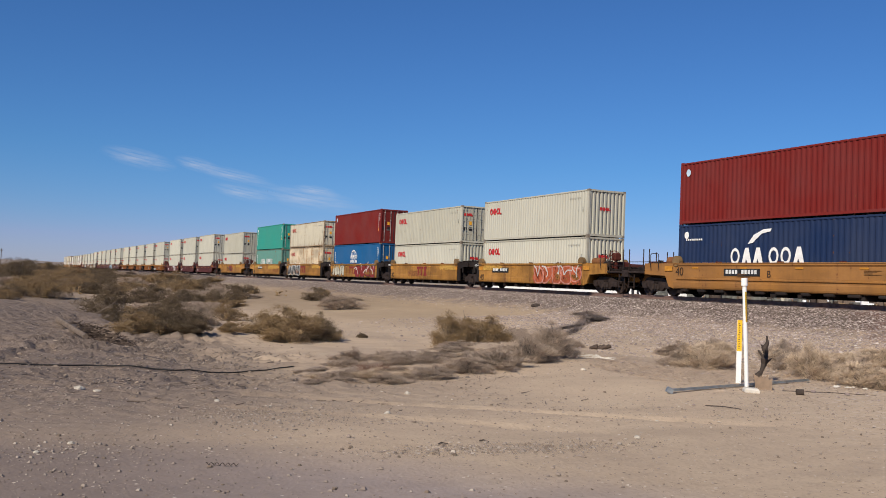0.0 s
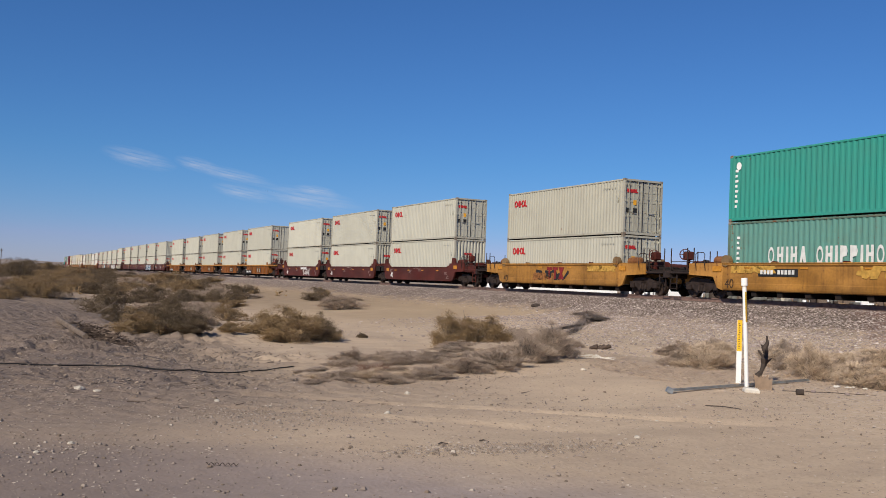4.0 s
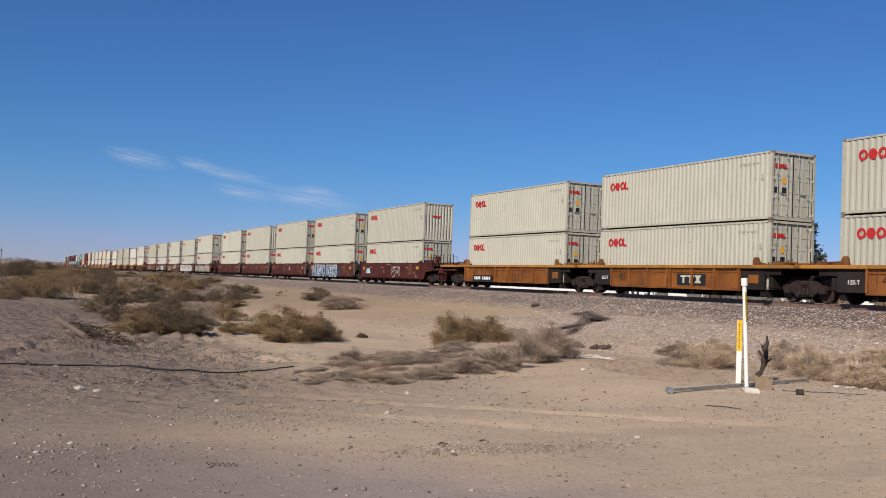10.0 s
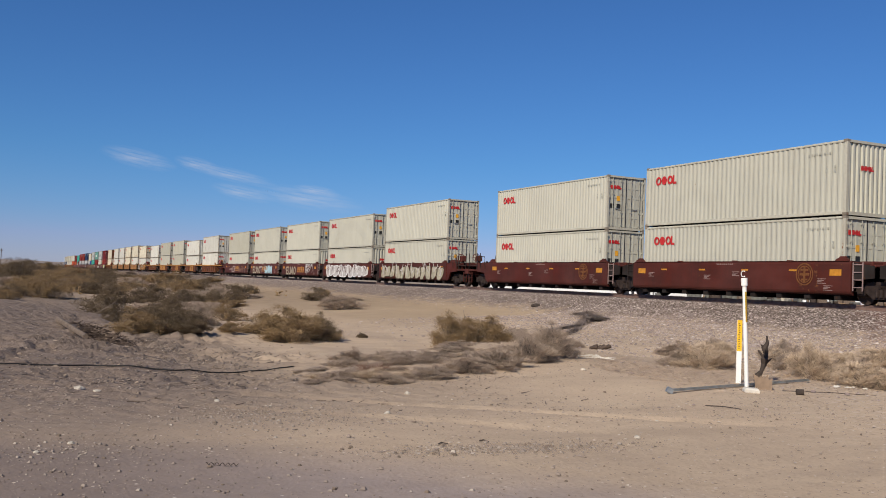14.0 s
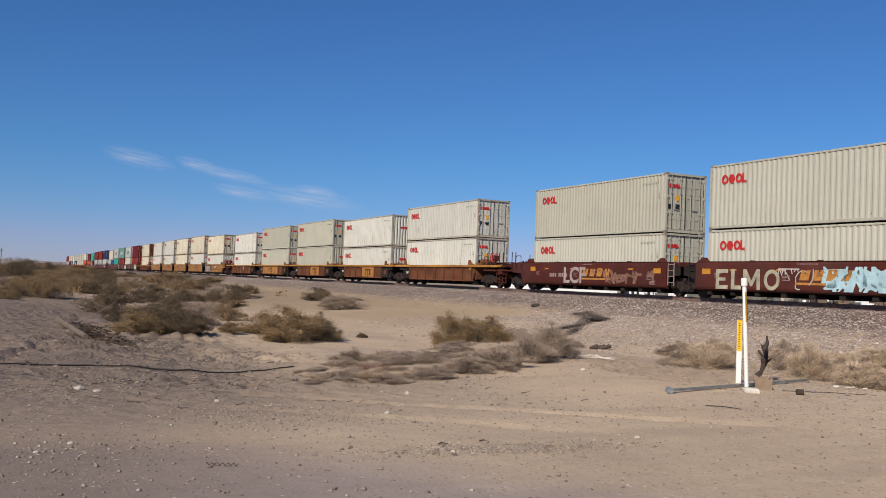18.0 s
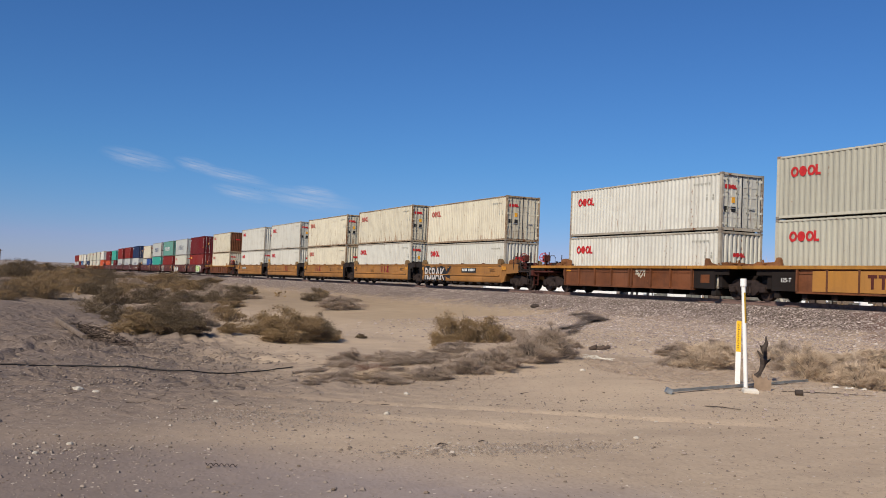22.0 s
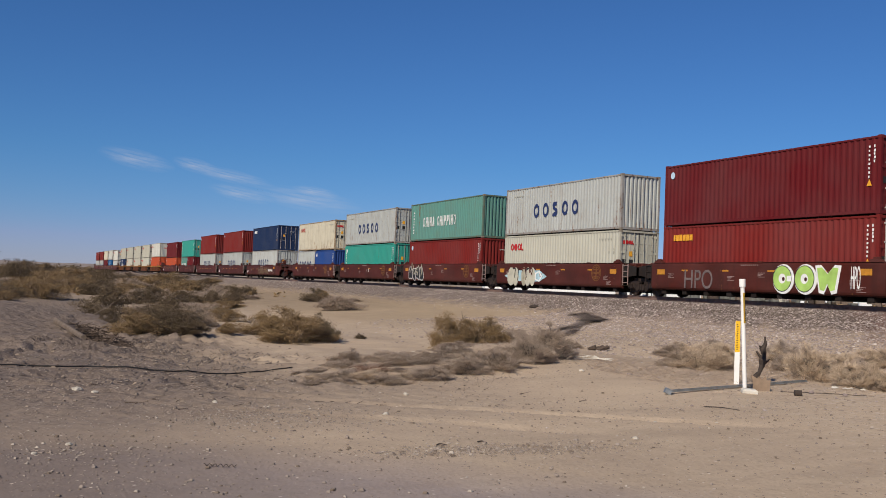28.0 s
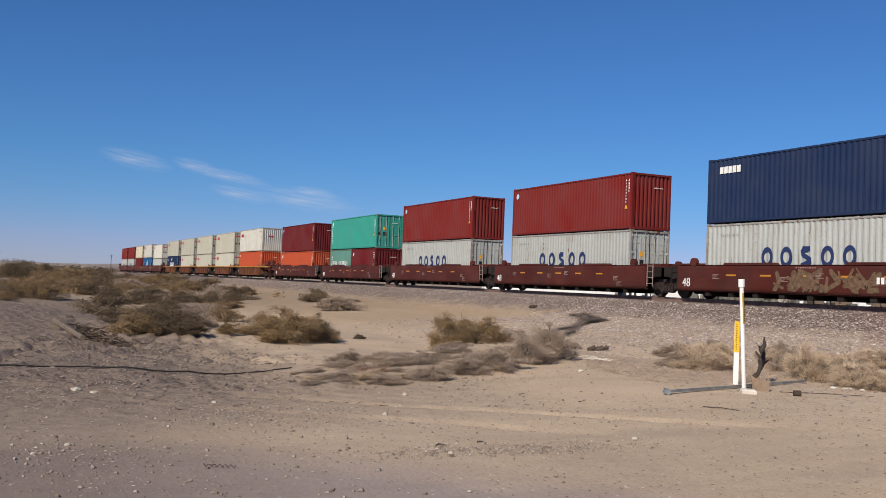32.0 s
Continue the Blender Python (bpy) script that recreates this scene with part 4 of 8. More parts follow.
def car_meshes(kind, free_l, free_r, half_l, half_r):
    key = ("car", kind, free_l, free_r, round(half_l, 1), round(half_r, 1))
    if key in CACHE:
        return CACHE[key]
    top = TOP[kind]
    x0, x1 = body_ends(kind, free_l, free_r)
    side, chord, extra = Shape(), Shape(), {}
    if kind in "RO":
        side.box(x0, x1, -1.445, -1.36, 0.42, top - 0.15)
        chord.box(-half_l + 0.15, half_r - 0.15, -1.56, -1.26, top - 0.15, top, 0.02)
        foot = Shape().box(x0, x1, -1.50, -1.30, 0.36, 0.44, 0.01)
        for z in (top - 0.33, top - 0.22):
            foot.box(x0, x1, -1.475, -1.44, z, z + 0.025)
        extra["bottom_chord"] = foot
        extra["rib"] = Shape().box(-0.045, 0.045, -1.535, -1.44, 0.43, top - 0.15, 0.01)
    elif kind in "YC":
        side.prism([(-1.30, 0.36), (-1.38, 0.36), (-1.43, 0.40), (-1.455, 0.47), (-1.463, 0.56), (-1.463, 0.66), (-1.45, 0.70), (-1.45, top - 0.16), (-1.50, top - 0.10), (-1.50, top - 0.05), (-1.30, top - 0.05)], x0, x1)
        chord.box(x0, x1, -1.52, -1.28, top - 0.05, top, 0.015)
        if kind == "C":
            crease = Shape().prism([(-1.505, 0.80), (-1.505, 0.84), (-1.445, 0.88), (-1.445, 0.77)], x0 + 0.25, x1 - 0.25)
            for i in range(4):
                c = x0 + 2.2 + 2.75 * i
                crease.slab([(c - 0.85, 0.84), (c - 0.65, 0.90), (c + 0.65, 0.90), (c + 0.85, 0.84)], -1.485, -1.44)
            extra["crease"] = crease
    elif kind == "M":
        out = []
        for sgn, e, free in ((1, x1, free_r), (-1, x0, free_l)):
            pts = [(5.40, top), (5.50, 1.40), (5.72, 1.42), (5.84, 1.57), (6.75, 1.57), (6.75, 1.40), (6.5, 0.55), (6.3, 0.36)]
            if free:
                pts = pts[:4] + [(8.1, 1.57), (8.1, 1.02), (6.75, 0.96), (6.5, 0.50), (6.3, 0.36)]
            out += [(sgn * x, z) for x, z in (pts if sgn > 0 else reversed(pts))]
        side.slab(out[::-1], -1.452, -1.33)
        chord.box(-5.55, 5.55, -1.49, -1.30, top - 0.05, top + 0.005, 0.01)
        chord.box(x0 + 0.4, x1 - 0.4, -1.48, -1.28, 0.31, 0.37, 0.01)
    else:
        side.prism([(-1.28, 0.34), (-1.36, 0.35), (-1.42, 0.40), (-1.455, 0.48), (-1.463, 0.58), (-1.463, top - 0.10), (-1.445, top - 0.02), (-1.40, top), (-1.28, top)], x0, x1)
        chord.box(x0 + 0.1, x1 - 0.1, -1.475, -1.27, top, top + 0.025, 0.01)
        if kind == "L":
            for a_, b_ in ((-4.6, -1.7), (1.9, 4.6)):
                chord.slab([(a_ - 0.12, top), (a_, top + 0.11), (b_, top + 0.11), (b_ + 0.12, top)], -1.48, -1.27)
        else:
            for a_ in (x0 + 0.45, x1 - 0.45):
                chord.slab([(a_ - 0.30, top), (a_ - 0.22, top + 0.10), (a_ - 0.1, top + 0.13), (a_ + 0.1, top + 0.13), (a_ + 0.22, top + 0.10), (a_ + 0.30, top)], -1.46, -1.29)
    # ends, drawn for the right and turned over for the left
    ms = {"side_sill": side, "chord": chord, **extra}
    for sgn, e, half, free in ((1, x1, half_r, free_r), (-1, -x0, half_l, free_l)):
        web, deck, ear = Shape(), Shape(), Shape()
        reach = half - 0.12
        for y0, y1 in ((-1.42, -1.34), (1.34, 1.42)):
            if kind in "RO":
                if not free:
                    web.box(e, 6.02, y0, y1, 0.44, top - 0.15)
                    web.box(6.02, 6.9, y0 + 0.02, y1, 1.06, top - 0.15)
                else:
                    web.slab([(e, 0.44), (6.3, 0.95), (6.3, top - 0.15), (e, top - 0.15)], y0, y1)
            elif kind in "YC" and not free:
                web.box(e, e + 0.42, y0, y1, 0.38, 1.64)
                web.slab([(e + 0.42, 1.18), (e + 0.9, 1.32), (reach, 1.34), (reach, 1.60), (e + 0.42, 1.64)], y0 + 0.01, y1)
                web.box(e + 0.42, reach, y0 * 0.62, y1 * 0.62, 0.9, 1.4)
                web.box(e + 0.75, e + 0.83, y0 + 0.02, y1, 0.95, 1.34)
            elif kind in "BL" and not free:
                web.slab([(e, 0.45), (e + 0.15, 0.90), (reach, 0.98), (reach, 1.42), (e, top - 0.04)], y0 + 0.03, y1)
            elif kind == "M":
                web.box(e, reach, y0 + 0.06, y1, 0.98, 1.40)
            else:
                web.slab([(e, 0.36), (e + 0.35, 0.46), (e + 0.62, 0.95), (half - 1.6, 1.02), (half - 1.6, top - 0.02), (e, top - 0.02)], y0 - 0.02, y1)
        web.box(6.15, 6.38, -1.3, 1.3, 0.5, top + 0.03, 0.02)
        web.box(6.3, reach, -0.42, 0.42, 0.62, 1.08, 0.04)
        lo = 1.16 if free and kind in "YC" else {"R": 1.33, "O": 1.33, "Y": 1.56, "C": 1.56}.get(kind, 1.38)
        deck.box(6.2, reach, -1.30, 1.30, lo, lo + 0.09, 0.02)
        for k in range(4):
            x = 6.35 + (reach - 6.5) * k / 3
            deck.box(x - 0.06, x + 0.06, -1.33, 1.33, lo + 0.05, lo + 0.15 + 0.05 * (k % 2), 0.015)
        deck.box(6.5, reach - 0.2, -0.9, -0.45, lo + 0.08, lo + 0.24, 0.04)
        if kind in "RO":
            ear.slab([(5.46, top), (5.47, top + 0.24), (5.55, top + 0.33), (5.68, top + 0.32), (5.80, top + 0.12), (6.20, top + 0.05), (6.25, top)], -1.52, -1.40)
            ear.slab([(6.5, top), (6.55, top + 0.10), (6.8, top + 0.16), (7.05, top + 0.06), (7.1, top)], -1.46, -1.38)
            for k in range(7):
                x, y = 6.15 + 0.16 * k, -1.25 + 0.3 * (k % 4)
                ear.tube((x, y, top - 0.02), (x + 0.08 * (k % 3 - 1), y, top + 0.12 + 0.07 * (k % 3)), 0.03 + 0.012 * (k % 2), 6)
            ear.tube((6.1, -1.1, top + 0.12), (7.3, -0.9, top + 0.10), 0.045, 8)
        elif kind in "YC":
            disc(ear, (5.92, top + 0.08), 0.25, -1.50, -1.30, 16)
            ear.box(5.72, 6.12, -1.48, -1.32, top - 0.05, top + 0.06)
        elif kind == "M":
            ear.slab([(6.12, 1.56), (6.68, 1.56), (6.60, 1.84), (6.48, 1.96), (6.22, 1.98), (6.18, 1.80)], -1.44, -1.30)
        elif kind == "B":
            ear.box(6.0, 6.3, -1.40, -1.30, top, top + 0.20, 0.03)
        else:
            disc(ear, (6.65, top + 0.13), 0.21, -1.47, -1.30, 14)
        for nm, sh in (("end_web", web), ("end_deck", deck), ("guide_ear", ear)):
            ms[nm + ("_r" if sgn > 0 else "_l")] = sh if sgn > 0 else mirror_x(sh)
    floor_ = Shape()
    for i in range(9):
        x = -5.85 + 11.7 * i / 8
        floor_.box(x - 0.14, x + 0.14, -1.3, 1.3, 0.14, 0.42, 0.02)
    floor_.box(-6.4, 6.4, -0.2, 0.2, 0.27, 0.40)
    if kind == "C":
        for i in range(10):
            c = -5.4 + 1.2 * i
            floor_.box(c - 0.20 - 0.08 * (i % 3), c + 0.20, -1.42, -1.30, 0.24, 0.37, 0.03)
    ms["floor"] = floor_
    ms["lug"] = Shape().slab([(-0.15, 0), (0.15, 0), (0.10, 0.05), (-0.08, 0.06)], -1.48, -1.34)
    out = {k: sh.mesh(k) for k, sh in ms.items()}
    for k in ("side_sill", "chord", "lug", "rib", "guide_ear_l", "guide_ear_r", "bottom_chord", "crease"):
        if k in ms:
            out[k + "_far"] = mirror_y(ms[k]).mesh(k)
    CACHE[key] = out
    return out


wheel_r = 0.455
wset = Shape()
for s in (-1, 1):
    a, b = sorted((s * 0.69, s * 0.83))
    disc(wset, (0, 0), wheel_r, a, b)
    a, b = sorted((s * 0.83, s * 0.85))
    wset.ring((0, 0), wheel_r - 0.01, 0.07, a, b, 20)
    for k in range(4):
        an = math.pi / 2 * k
        wset.box(0.2 * math.cos(an) - 0.04, 0.2 * math.cos(an) + 0.04, min(s * 0.83, s * 0.845), max(s * 0.83, s * 0.845), 0.2 * math.sin(an) - 0.04, 0.2 * math.sin(an) + 0.04)
    disc(wset, (0, 0), 0.13, min(s * 0.83, s * 0.98), max(s * 0.83, s * 0.98), 12)
    disc(wset, (0, 0), wheel_r + 0.025, min(s * 0.66, s * 0.69), max(s * 0.66, s * 0.69))
wset.tube((0, -0.7, 0), (0, 0.7, 0), 0.09, 10)
WSET = wset.mesh("wheelset")
sf = [(-1.15, 0.50), (-1.15, 0.66), (-0.80, 0.70), (-0.45, 0.86), (0.45, 0.86), (0.80, 0.70), (1.15, 0.66), (1.15, 0.50), (0.72, 0.46), (0.40, 0.22), (-0.40, 0.22), (-0.72, 0.46)]
FRAME_M = {}
for s in (-1, 1):
    fr = Shape().slab(sf, min(s * 0.93, s * 1.10), max(s * 0.93, s * 1.10))
    for x in (-0.89, 0.89):
        fr.box(x - 0.17, x + 0.17, min(s * 0.90, s * 1.14), max(s * 0.90, s * 1.14), 0.33, 0.60, 0.03)
    for x in (-0.2, 0, 0.2):
        fr.tube((x, s * 1.13, 0.30), (x, s * 1.13, 0.56), 0.07, 8)
    FRAME_M[s] = fr.mesh("side_frame")
BOLSTER = Shape().box(-0.2, 0.2, -1.1, 1.1, 0.52, 0.78, 0.04).mesh("bolster")
brake = Shape()
brake.ring((0, 0), 0.27, 0.04, -0.02, 0.02, 16)
for k in range(3):
    an = math.pi * k / 3
    brake.tube((-0.25 * math.cos(an), 0, -0.25 * math.sin(an)), (0.25 * math.cos(an), 0, 0.25 * math.sin(an)), 0.018, 5)
BRAKE = brake.mesh("brake_wheel")
STANCHION = Shape().tube((0, 0, 0), (0, 0, 1.10), 0.026, 6).mesh("stanchion")
PLATFORM = {}
for s in (-1, 1):
    sh = Shape()
    a, b = sorted((s * 0.0, s * 2.3))
    sh.box(a, b, -1.42, 1.42, 1.06, 1.16, 0.02)
    sh.box(a, b, -0.4, 0.4, 0.62, 1.06, 0.04)
    sh.box(*sorted((s * 2.1, s * 2.35)), -1.45, 1.45, 0.86, 1.20, 0.02)
    for y in (-1.35, 1.20):
        for z in (0.35, 0.6, 0.85):
            sh.box(*sorted((s * 1.72, s * 2.18)), y, y + 0.03, z, z + 0.03)
        sh.box(*sorted((s * 1.70, s * 1.74)), y, y + 0.05, 0.3, 1.1)
        sh.box(*sorted((s * 2.16, s * 2.20)), y, y + 0.05, 0.3, 1.1)
    PLATFORM[s] = sh.mesh("end_platform")
COUPLER = {s: Shape().box(*sorted((s * 0.0, s * 0.9)), -0.12, 0.12, 0.72, 0.98, 0.03).box(*sorted((s * 0.75, s * 1.0)), -0.18, 0.18, 0.68, 1.02, 0.06).mesh("coupler") for s in (-1, 1)}
RESERVOIR = Shape().sweep([(-0.46, 0, 0), (-0.40, 0, 0), (0.40, 0, 0), (0.46, 0, 0)], [0.12, 0.22, 0.22, 0.12], 14).box(-0.3, -0.2, -0.12, 0.12, -0.5, -0.1).box(0.2, 0.3, -0.12, 0.12, -0.5, -0.1).mesh("reservoir")
valves = Shape()
for k in range(9):
    x, y = 0.17 * (k % 5) - 0.3, 0.28 * (k // 5) - 0.2
    valves.tube((x, y, 0), (x + 0.05 * (k % 3 - 1), y, 0.24 + 0.09 * (k % 4)), 0.05 + 0.02 * (k % 2), 7)
valves.tube((-0.5, -0.15, 0.3), (0.6, -0.1, 0.34), 0.04, 7).tube((-0.4, 0.1, 0.42), (0.5, 0.1, 0.2), 0.03, 6).box(-0.2, 0.12, -0.3, 0.05, 0.1, 0.42, 0.04)
VALVES = valves.mesh("valve_stack")
BOX_BRK = Shape().box(-0.35, 0.35, -0.5, 0.3, 0, 0.5, 0.06).mesh("brake_cylinder")
AIR_TANK = Shape().tube((-0.1, -0.7, 0), (-0.1, 0.7, 0), 0.2, 12).mesh("air_tank")
AIR_HOSE = {s: Shape().sweep([(0, 0, 0), (s * 0.15, 0, -0.12), (s * 0.3, 0, -0.38), (s * 0.55, 0, -0.48), (s * 0.8, 0, -0.40)], [0.03] * 5, 6).mesh("air_hose") for s in (-1, 1)}
GRAB = Shape().sweep([(0, 0, 0), (0, -0.05, 0.3), (0, -0.05, 0.75), (0.1, -0.05, 0.82), (0.5, -0.05, 0.82), (0.6, -0.05, 0.75), (0.6, -0.05, 0.3), (0.6, 0, 0)], [0.02] * 8, 6).mesh("grab_iron")
TAPE = Shape().box(-0.20, 0.20, -0.006, 0, 0, 0.07).mesh("reflector")
SLANT = Shape().slab([(0, 0), (0.46, 0), (0.58, 0.40), (0.40, 0.40), (0.36, 0.26), (0.28, 0.26), (0.32, 0.40), (0.12, 0.40)], -0.006, 0).mesh("emblem_shape")
PATCH = Shape().box(0, 0.55, -0.006, 0, 0, 0.24).mesh("warning_patch")
SPRAY_COMB = Shape().slab([(0, 0), (0.75, 0), (0.75, 0.17), (0.2, 0.17), (0.2, 0.36), (0.6, 0.36), (0.6, 0.5), (0.2, 0.5), (0.2, 0.70), (0.75, 0.70), (0.75, 0.86), (0, 0.86)], -0.010, 0).mesh("graffiti")
SPRAY_HOOK = Shape().slab([(0, 0), (0.6, 0), (0.6, 0.17), (0.2, 0.17), (0.2, 0.86), (0, 0.86)], -0.010, 0).mesh("graffiti")
SPRAY_ZIG = Shape().slab([(0, 0), (0.18, 0), (0.2, 0.55), (0.45, 0.15), (0.55, 0.15), (0.8, 0.55), (0.82, 0), (1.0, 0), (0.98, 0.86), (0.8, 0.86), (0.5, 0.38), (0.2, 0.86), (0.02, 0.86)], -0.010, 0).mesh("graffiti")
SPRAY_HOOP = Shape().ring((0.45, 0.43), 0.43, 0.16, -0.010, 0, 18, 1.0).mesh("graffiti")
NUMBER = Shape()
for i in range(10):
    if i != 4:
        NUMBER.box(i * 0.19, i * 0.19 + 0.13, -0.008, 0, 0, 0.24)
NUMBER = NUMBER.mesh("number_panel")
NUMBER_BOARD = Shape().box(-0.12, 2.02, -0.006, 0, -0.1, 0.34).mesh("number_board")
STENCIL = Shape()
for i in range(4):
    STENCIL.box(0, 0.50 - 0.13 * (i % 3), -0.006, 0, -0.10 * i, -0.10 * i + 0.04)
STENCIL = STENCIL.mesh("stencil_panel")
TEE = Shape().slab([(0.14, 0), (0.26, 0), (0.26, 0.40), (0.40, 0.40), (0.40, 0.52), (0, 0.52), (0, 0.40), (0.14, 0.40)], -0.008, 0).mesh("emblem_shape")
BOW = Shape().slab([(0, 0), (0.44, 0), (0.29, 0.26), (0.44, 0.52), (0, 0.52), (0.15, 0.26)], -0.008, 0).mesh("emblem_shape")


def side_emblem(mat, label, car, at):
    """Two barred posts and a bow: plain painted shapes."""
    for mm, x in ((TEE, 0), (TEE, 0.46), (BOW, 0.92)):
        part("emblem_shape", mm, mat, car, label, at @ Matrix.Translation((x, 0, 0)))


SEAL = Shape().ring((0, 0), 0.44, 0.05, -0.006, 0, 24).ring((0, 0), 0.34, 0.04, -0.006, 0, 20).box(-0.05, 0.05, -0.006, 0, -0.3, 0.3).box(-0.24, 0.24, -0.0065, 0, -0.05, 0.05).box(-0.2, 0.2, -0.007, 0, 0.14, 0.20).box(-0.16, 0.16, -0.007, 0, -0.24, -0.17).mesh("emblem")
WORDS = {w: wording(w, z) for w, z in (("40", 0.55), ("48", 0.55), ("125-T", 0.24), ("B", 0.4), ("C", 0.4), ("D", 0.4), ("E", 0.4), ("HPO", 1.2))}
FAT = {(w, f): wording(w, z, "lettering", f) for w, z, f in (("NUEVO", 1.45, 0.075), ("NUEVO", 1.45, 0.02), ("BORKS", 1.45, 0.075), ("BORKS", 1.45, 0.02), ("RSBAK", 1.2, 0.07), ("RSBAK", 1.2, 0.02), ("LCF", 1.2, 0.03))}


def splash(seed, n, w, h):
    """Overlapping brush blobs of a sprayed picture, within w by h metres."""
    rnd = random.Random(seed)
    sh = Shape()
    for k in range(n):
        cx, cz = rnd.uniform(0.12, w - 0.12), rnd.uniform(0.14, h - 0.14)
        r = rnd.uniform(0.10, 0.30)
        an, ln = rnd.uniform(0, math.pi), rnd.uniform(0.2, 0.75)
        dx, dz = math.cos(an) * ln / 2, math.sin(an) * ln / 2
        pts = []
        for i in range(10):
            t = 2 * math.pi * i / 10
            q = r * (0.35 + 0.25 * rnd.random())
            e = 1 if math.cos(t - an) > 0 else -1
            pts.append((min(w, max(0, cx + e * dx + q * math.cos(t))), min(h, max(0, cz + e * dz + q * math.sin(t)))))
        sh.slab(pts, -0.004 - 0.0005 * (k % 9), 0.0)
    return sh.mesh("graffiti")


def bubble(seed, n, w, h):
    """A row of fat sprayed letters that cannot be read: rounded bodies, their outlines, and a stroke or two in each. Three meshes."""
    rnd = random.Random(seed)
    body, rim, mark = Shape(), Shape(), Shape()
    step_ = w / n
    for k in range(n):
        cx, cz = step_ * (k + 0.5) + rnd.uniform(-0.06, 0.06) * step_, h / 2 + rnd.uniform(-0.05, 0.05)
        rx, rz = step_ * rnd.uniform(0.46, 0.58), h * rnd.uniform(0.42, 0.5)
        lean_, f1, f2 = rnd.uniform(-0.22, 0.22), rnd.uniform(0, 6.28), rnd.uniform(0, 6.28)
        line_ = []
        for i in range(18):
            t = 2 * math.pi * i / 18
            q = 1 + 0.14 * math.sin(2 * t + f1) + 0.12 * math.sin(3 * t + f2)
            sx = math.copysign(abs(math.cos(t)) ** 0.7, math.cos(t)) * q
            sz = math.copysign(abs(math.sin(t)) ** 0.7, math.sin(t)) * q
            z = min(h, max(0.0, cz + rz * sz))
            line_.append((cx + rx * sx + lean_ * (z - cz), z))
        dz = -0.001 * (k % 2)
        body.slab(line_, -0.006 + dz, 0)
        for i in range(18):
            (xa, za), (xb, zb) = line_[i], line_[(i + 1) % 18]
            d = math.hypot(xb - xa, zb - za) or 1.0
            ex, ez = -(zb - za) / d * 0.035, (xb - xa) / d * 0.035
            rim.slab([(xa - ex, za - ez), (xb - ex, zb - ez), (xb + ex, zb + ez), (xa + ex, za + ez)], -0.009 + dz, 0)
        for j in range(2):
            x, z, an = cx + rnd.uniform(-0.4, 0.4) * rx, cz + rnd.uniform(-0.5, 0.3) * rz, rnd.uniform(0.6, 2.2)
            for i in range(4):
                x2, z2 = x + 0.2 * rx * math.cos(an) * 2, z + 0.2 * math.sin(an)
                an += rnd.uniform(-0.6, 0.9)
                d = math.hypot(x2 - x, z2 - z) or 1.0
                ex, ez = -(z2 - z) / d * 0.04, (x2 - x) / d * 0.04
                mark.slab([(x - ex, z - ez), (x2 - ex, z2 - ez), (x2 + ex, z2 + ez), (x + ex, z + ez)], -0.0115 - 0.0004 * i, 0)
                x, z = x2, z2
    return [sh.mesh("graffiti") for sh in (body, rim, mark)]


def scrawl(seed, n, w, h, r=0.03):
    """Thin looping spray strokes, within w by h metres."""
    rnd = random.Random(seed)
    sh = Shape()
    for k in range(n):
        x, z = rnd.uniform(0.1, w - 0.1), rnd.uniform(0.1, h - 0.1)
        an = rnd.choice((0.2, 1.4, 1.6, 2.2, 0.9))
        for i in range(7):
            an += rnd.uniform(-0.3, 0.75)
            x2, z2 = min(w, max(0, x + 0.22 * math.cos(an))), min(h, max(0, z + 0.22 * math.sin(an)))
            d = math.hypot(x2 - x, z2 - z) or 1.0
            ex, ez = -(z2 - z) / d * r, (x2 - x) / d * r
            sh.slab([(x - ex, z - ez), (x2 - ex, z2 - ez), (x2 + ex, z2 + ez), (x + ex, z + ez)], -0.005 - 0.0006 * k - 0.0001 * i, 0.0)
            x, z = x2, z2
    return sh.mesh("graffiti")


CAR_NAME = {"Y": "yellow", "C": "yellow creased-side", "R": "orange ribbed-side", "O": "rust-brown ribbed-side", "M": "oxide red raised-end", "B": "oxide red smooth-side", "L": "long oxide red"}
CARMAT = {"Y": "caryellow", "C": "cartan", "R": "carorange", "O": "carrust", "M": "carmaroon", "B": "carmaroon", "L": "carmaroon"}
SPIN = []                        # wheelsets that turn: (object, car's place on the train, offset)
LADDER = Shape()
for y_ in (-1.44,):
    for z_ in (0.62, 0.90, 1.18, 1.46):
        LADDER.box(0.02, 0.44, y_, y_ + 0.025, z_, z_ + 0.03)
    LADDER.box(0, 0.03, y_, y_ + 0.04, 0.5, 1.56).box(0.43, 0.46, y_, y_ + 0.04, 0.5, 1.56)
LADDER = LADDER.mesh("ladder")
END_PLATE = Shape().box(0, 0.58, -0.006, 0, 0, 0.36).mesh("stencil_plate")


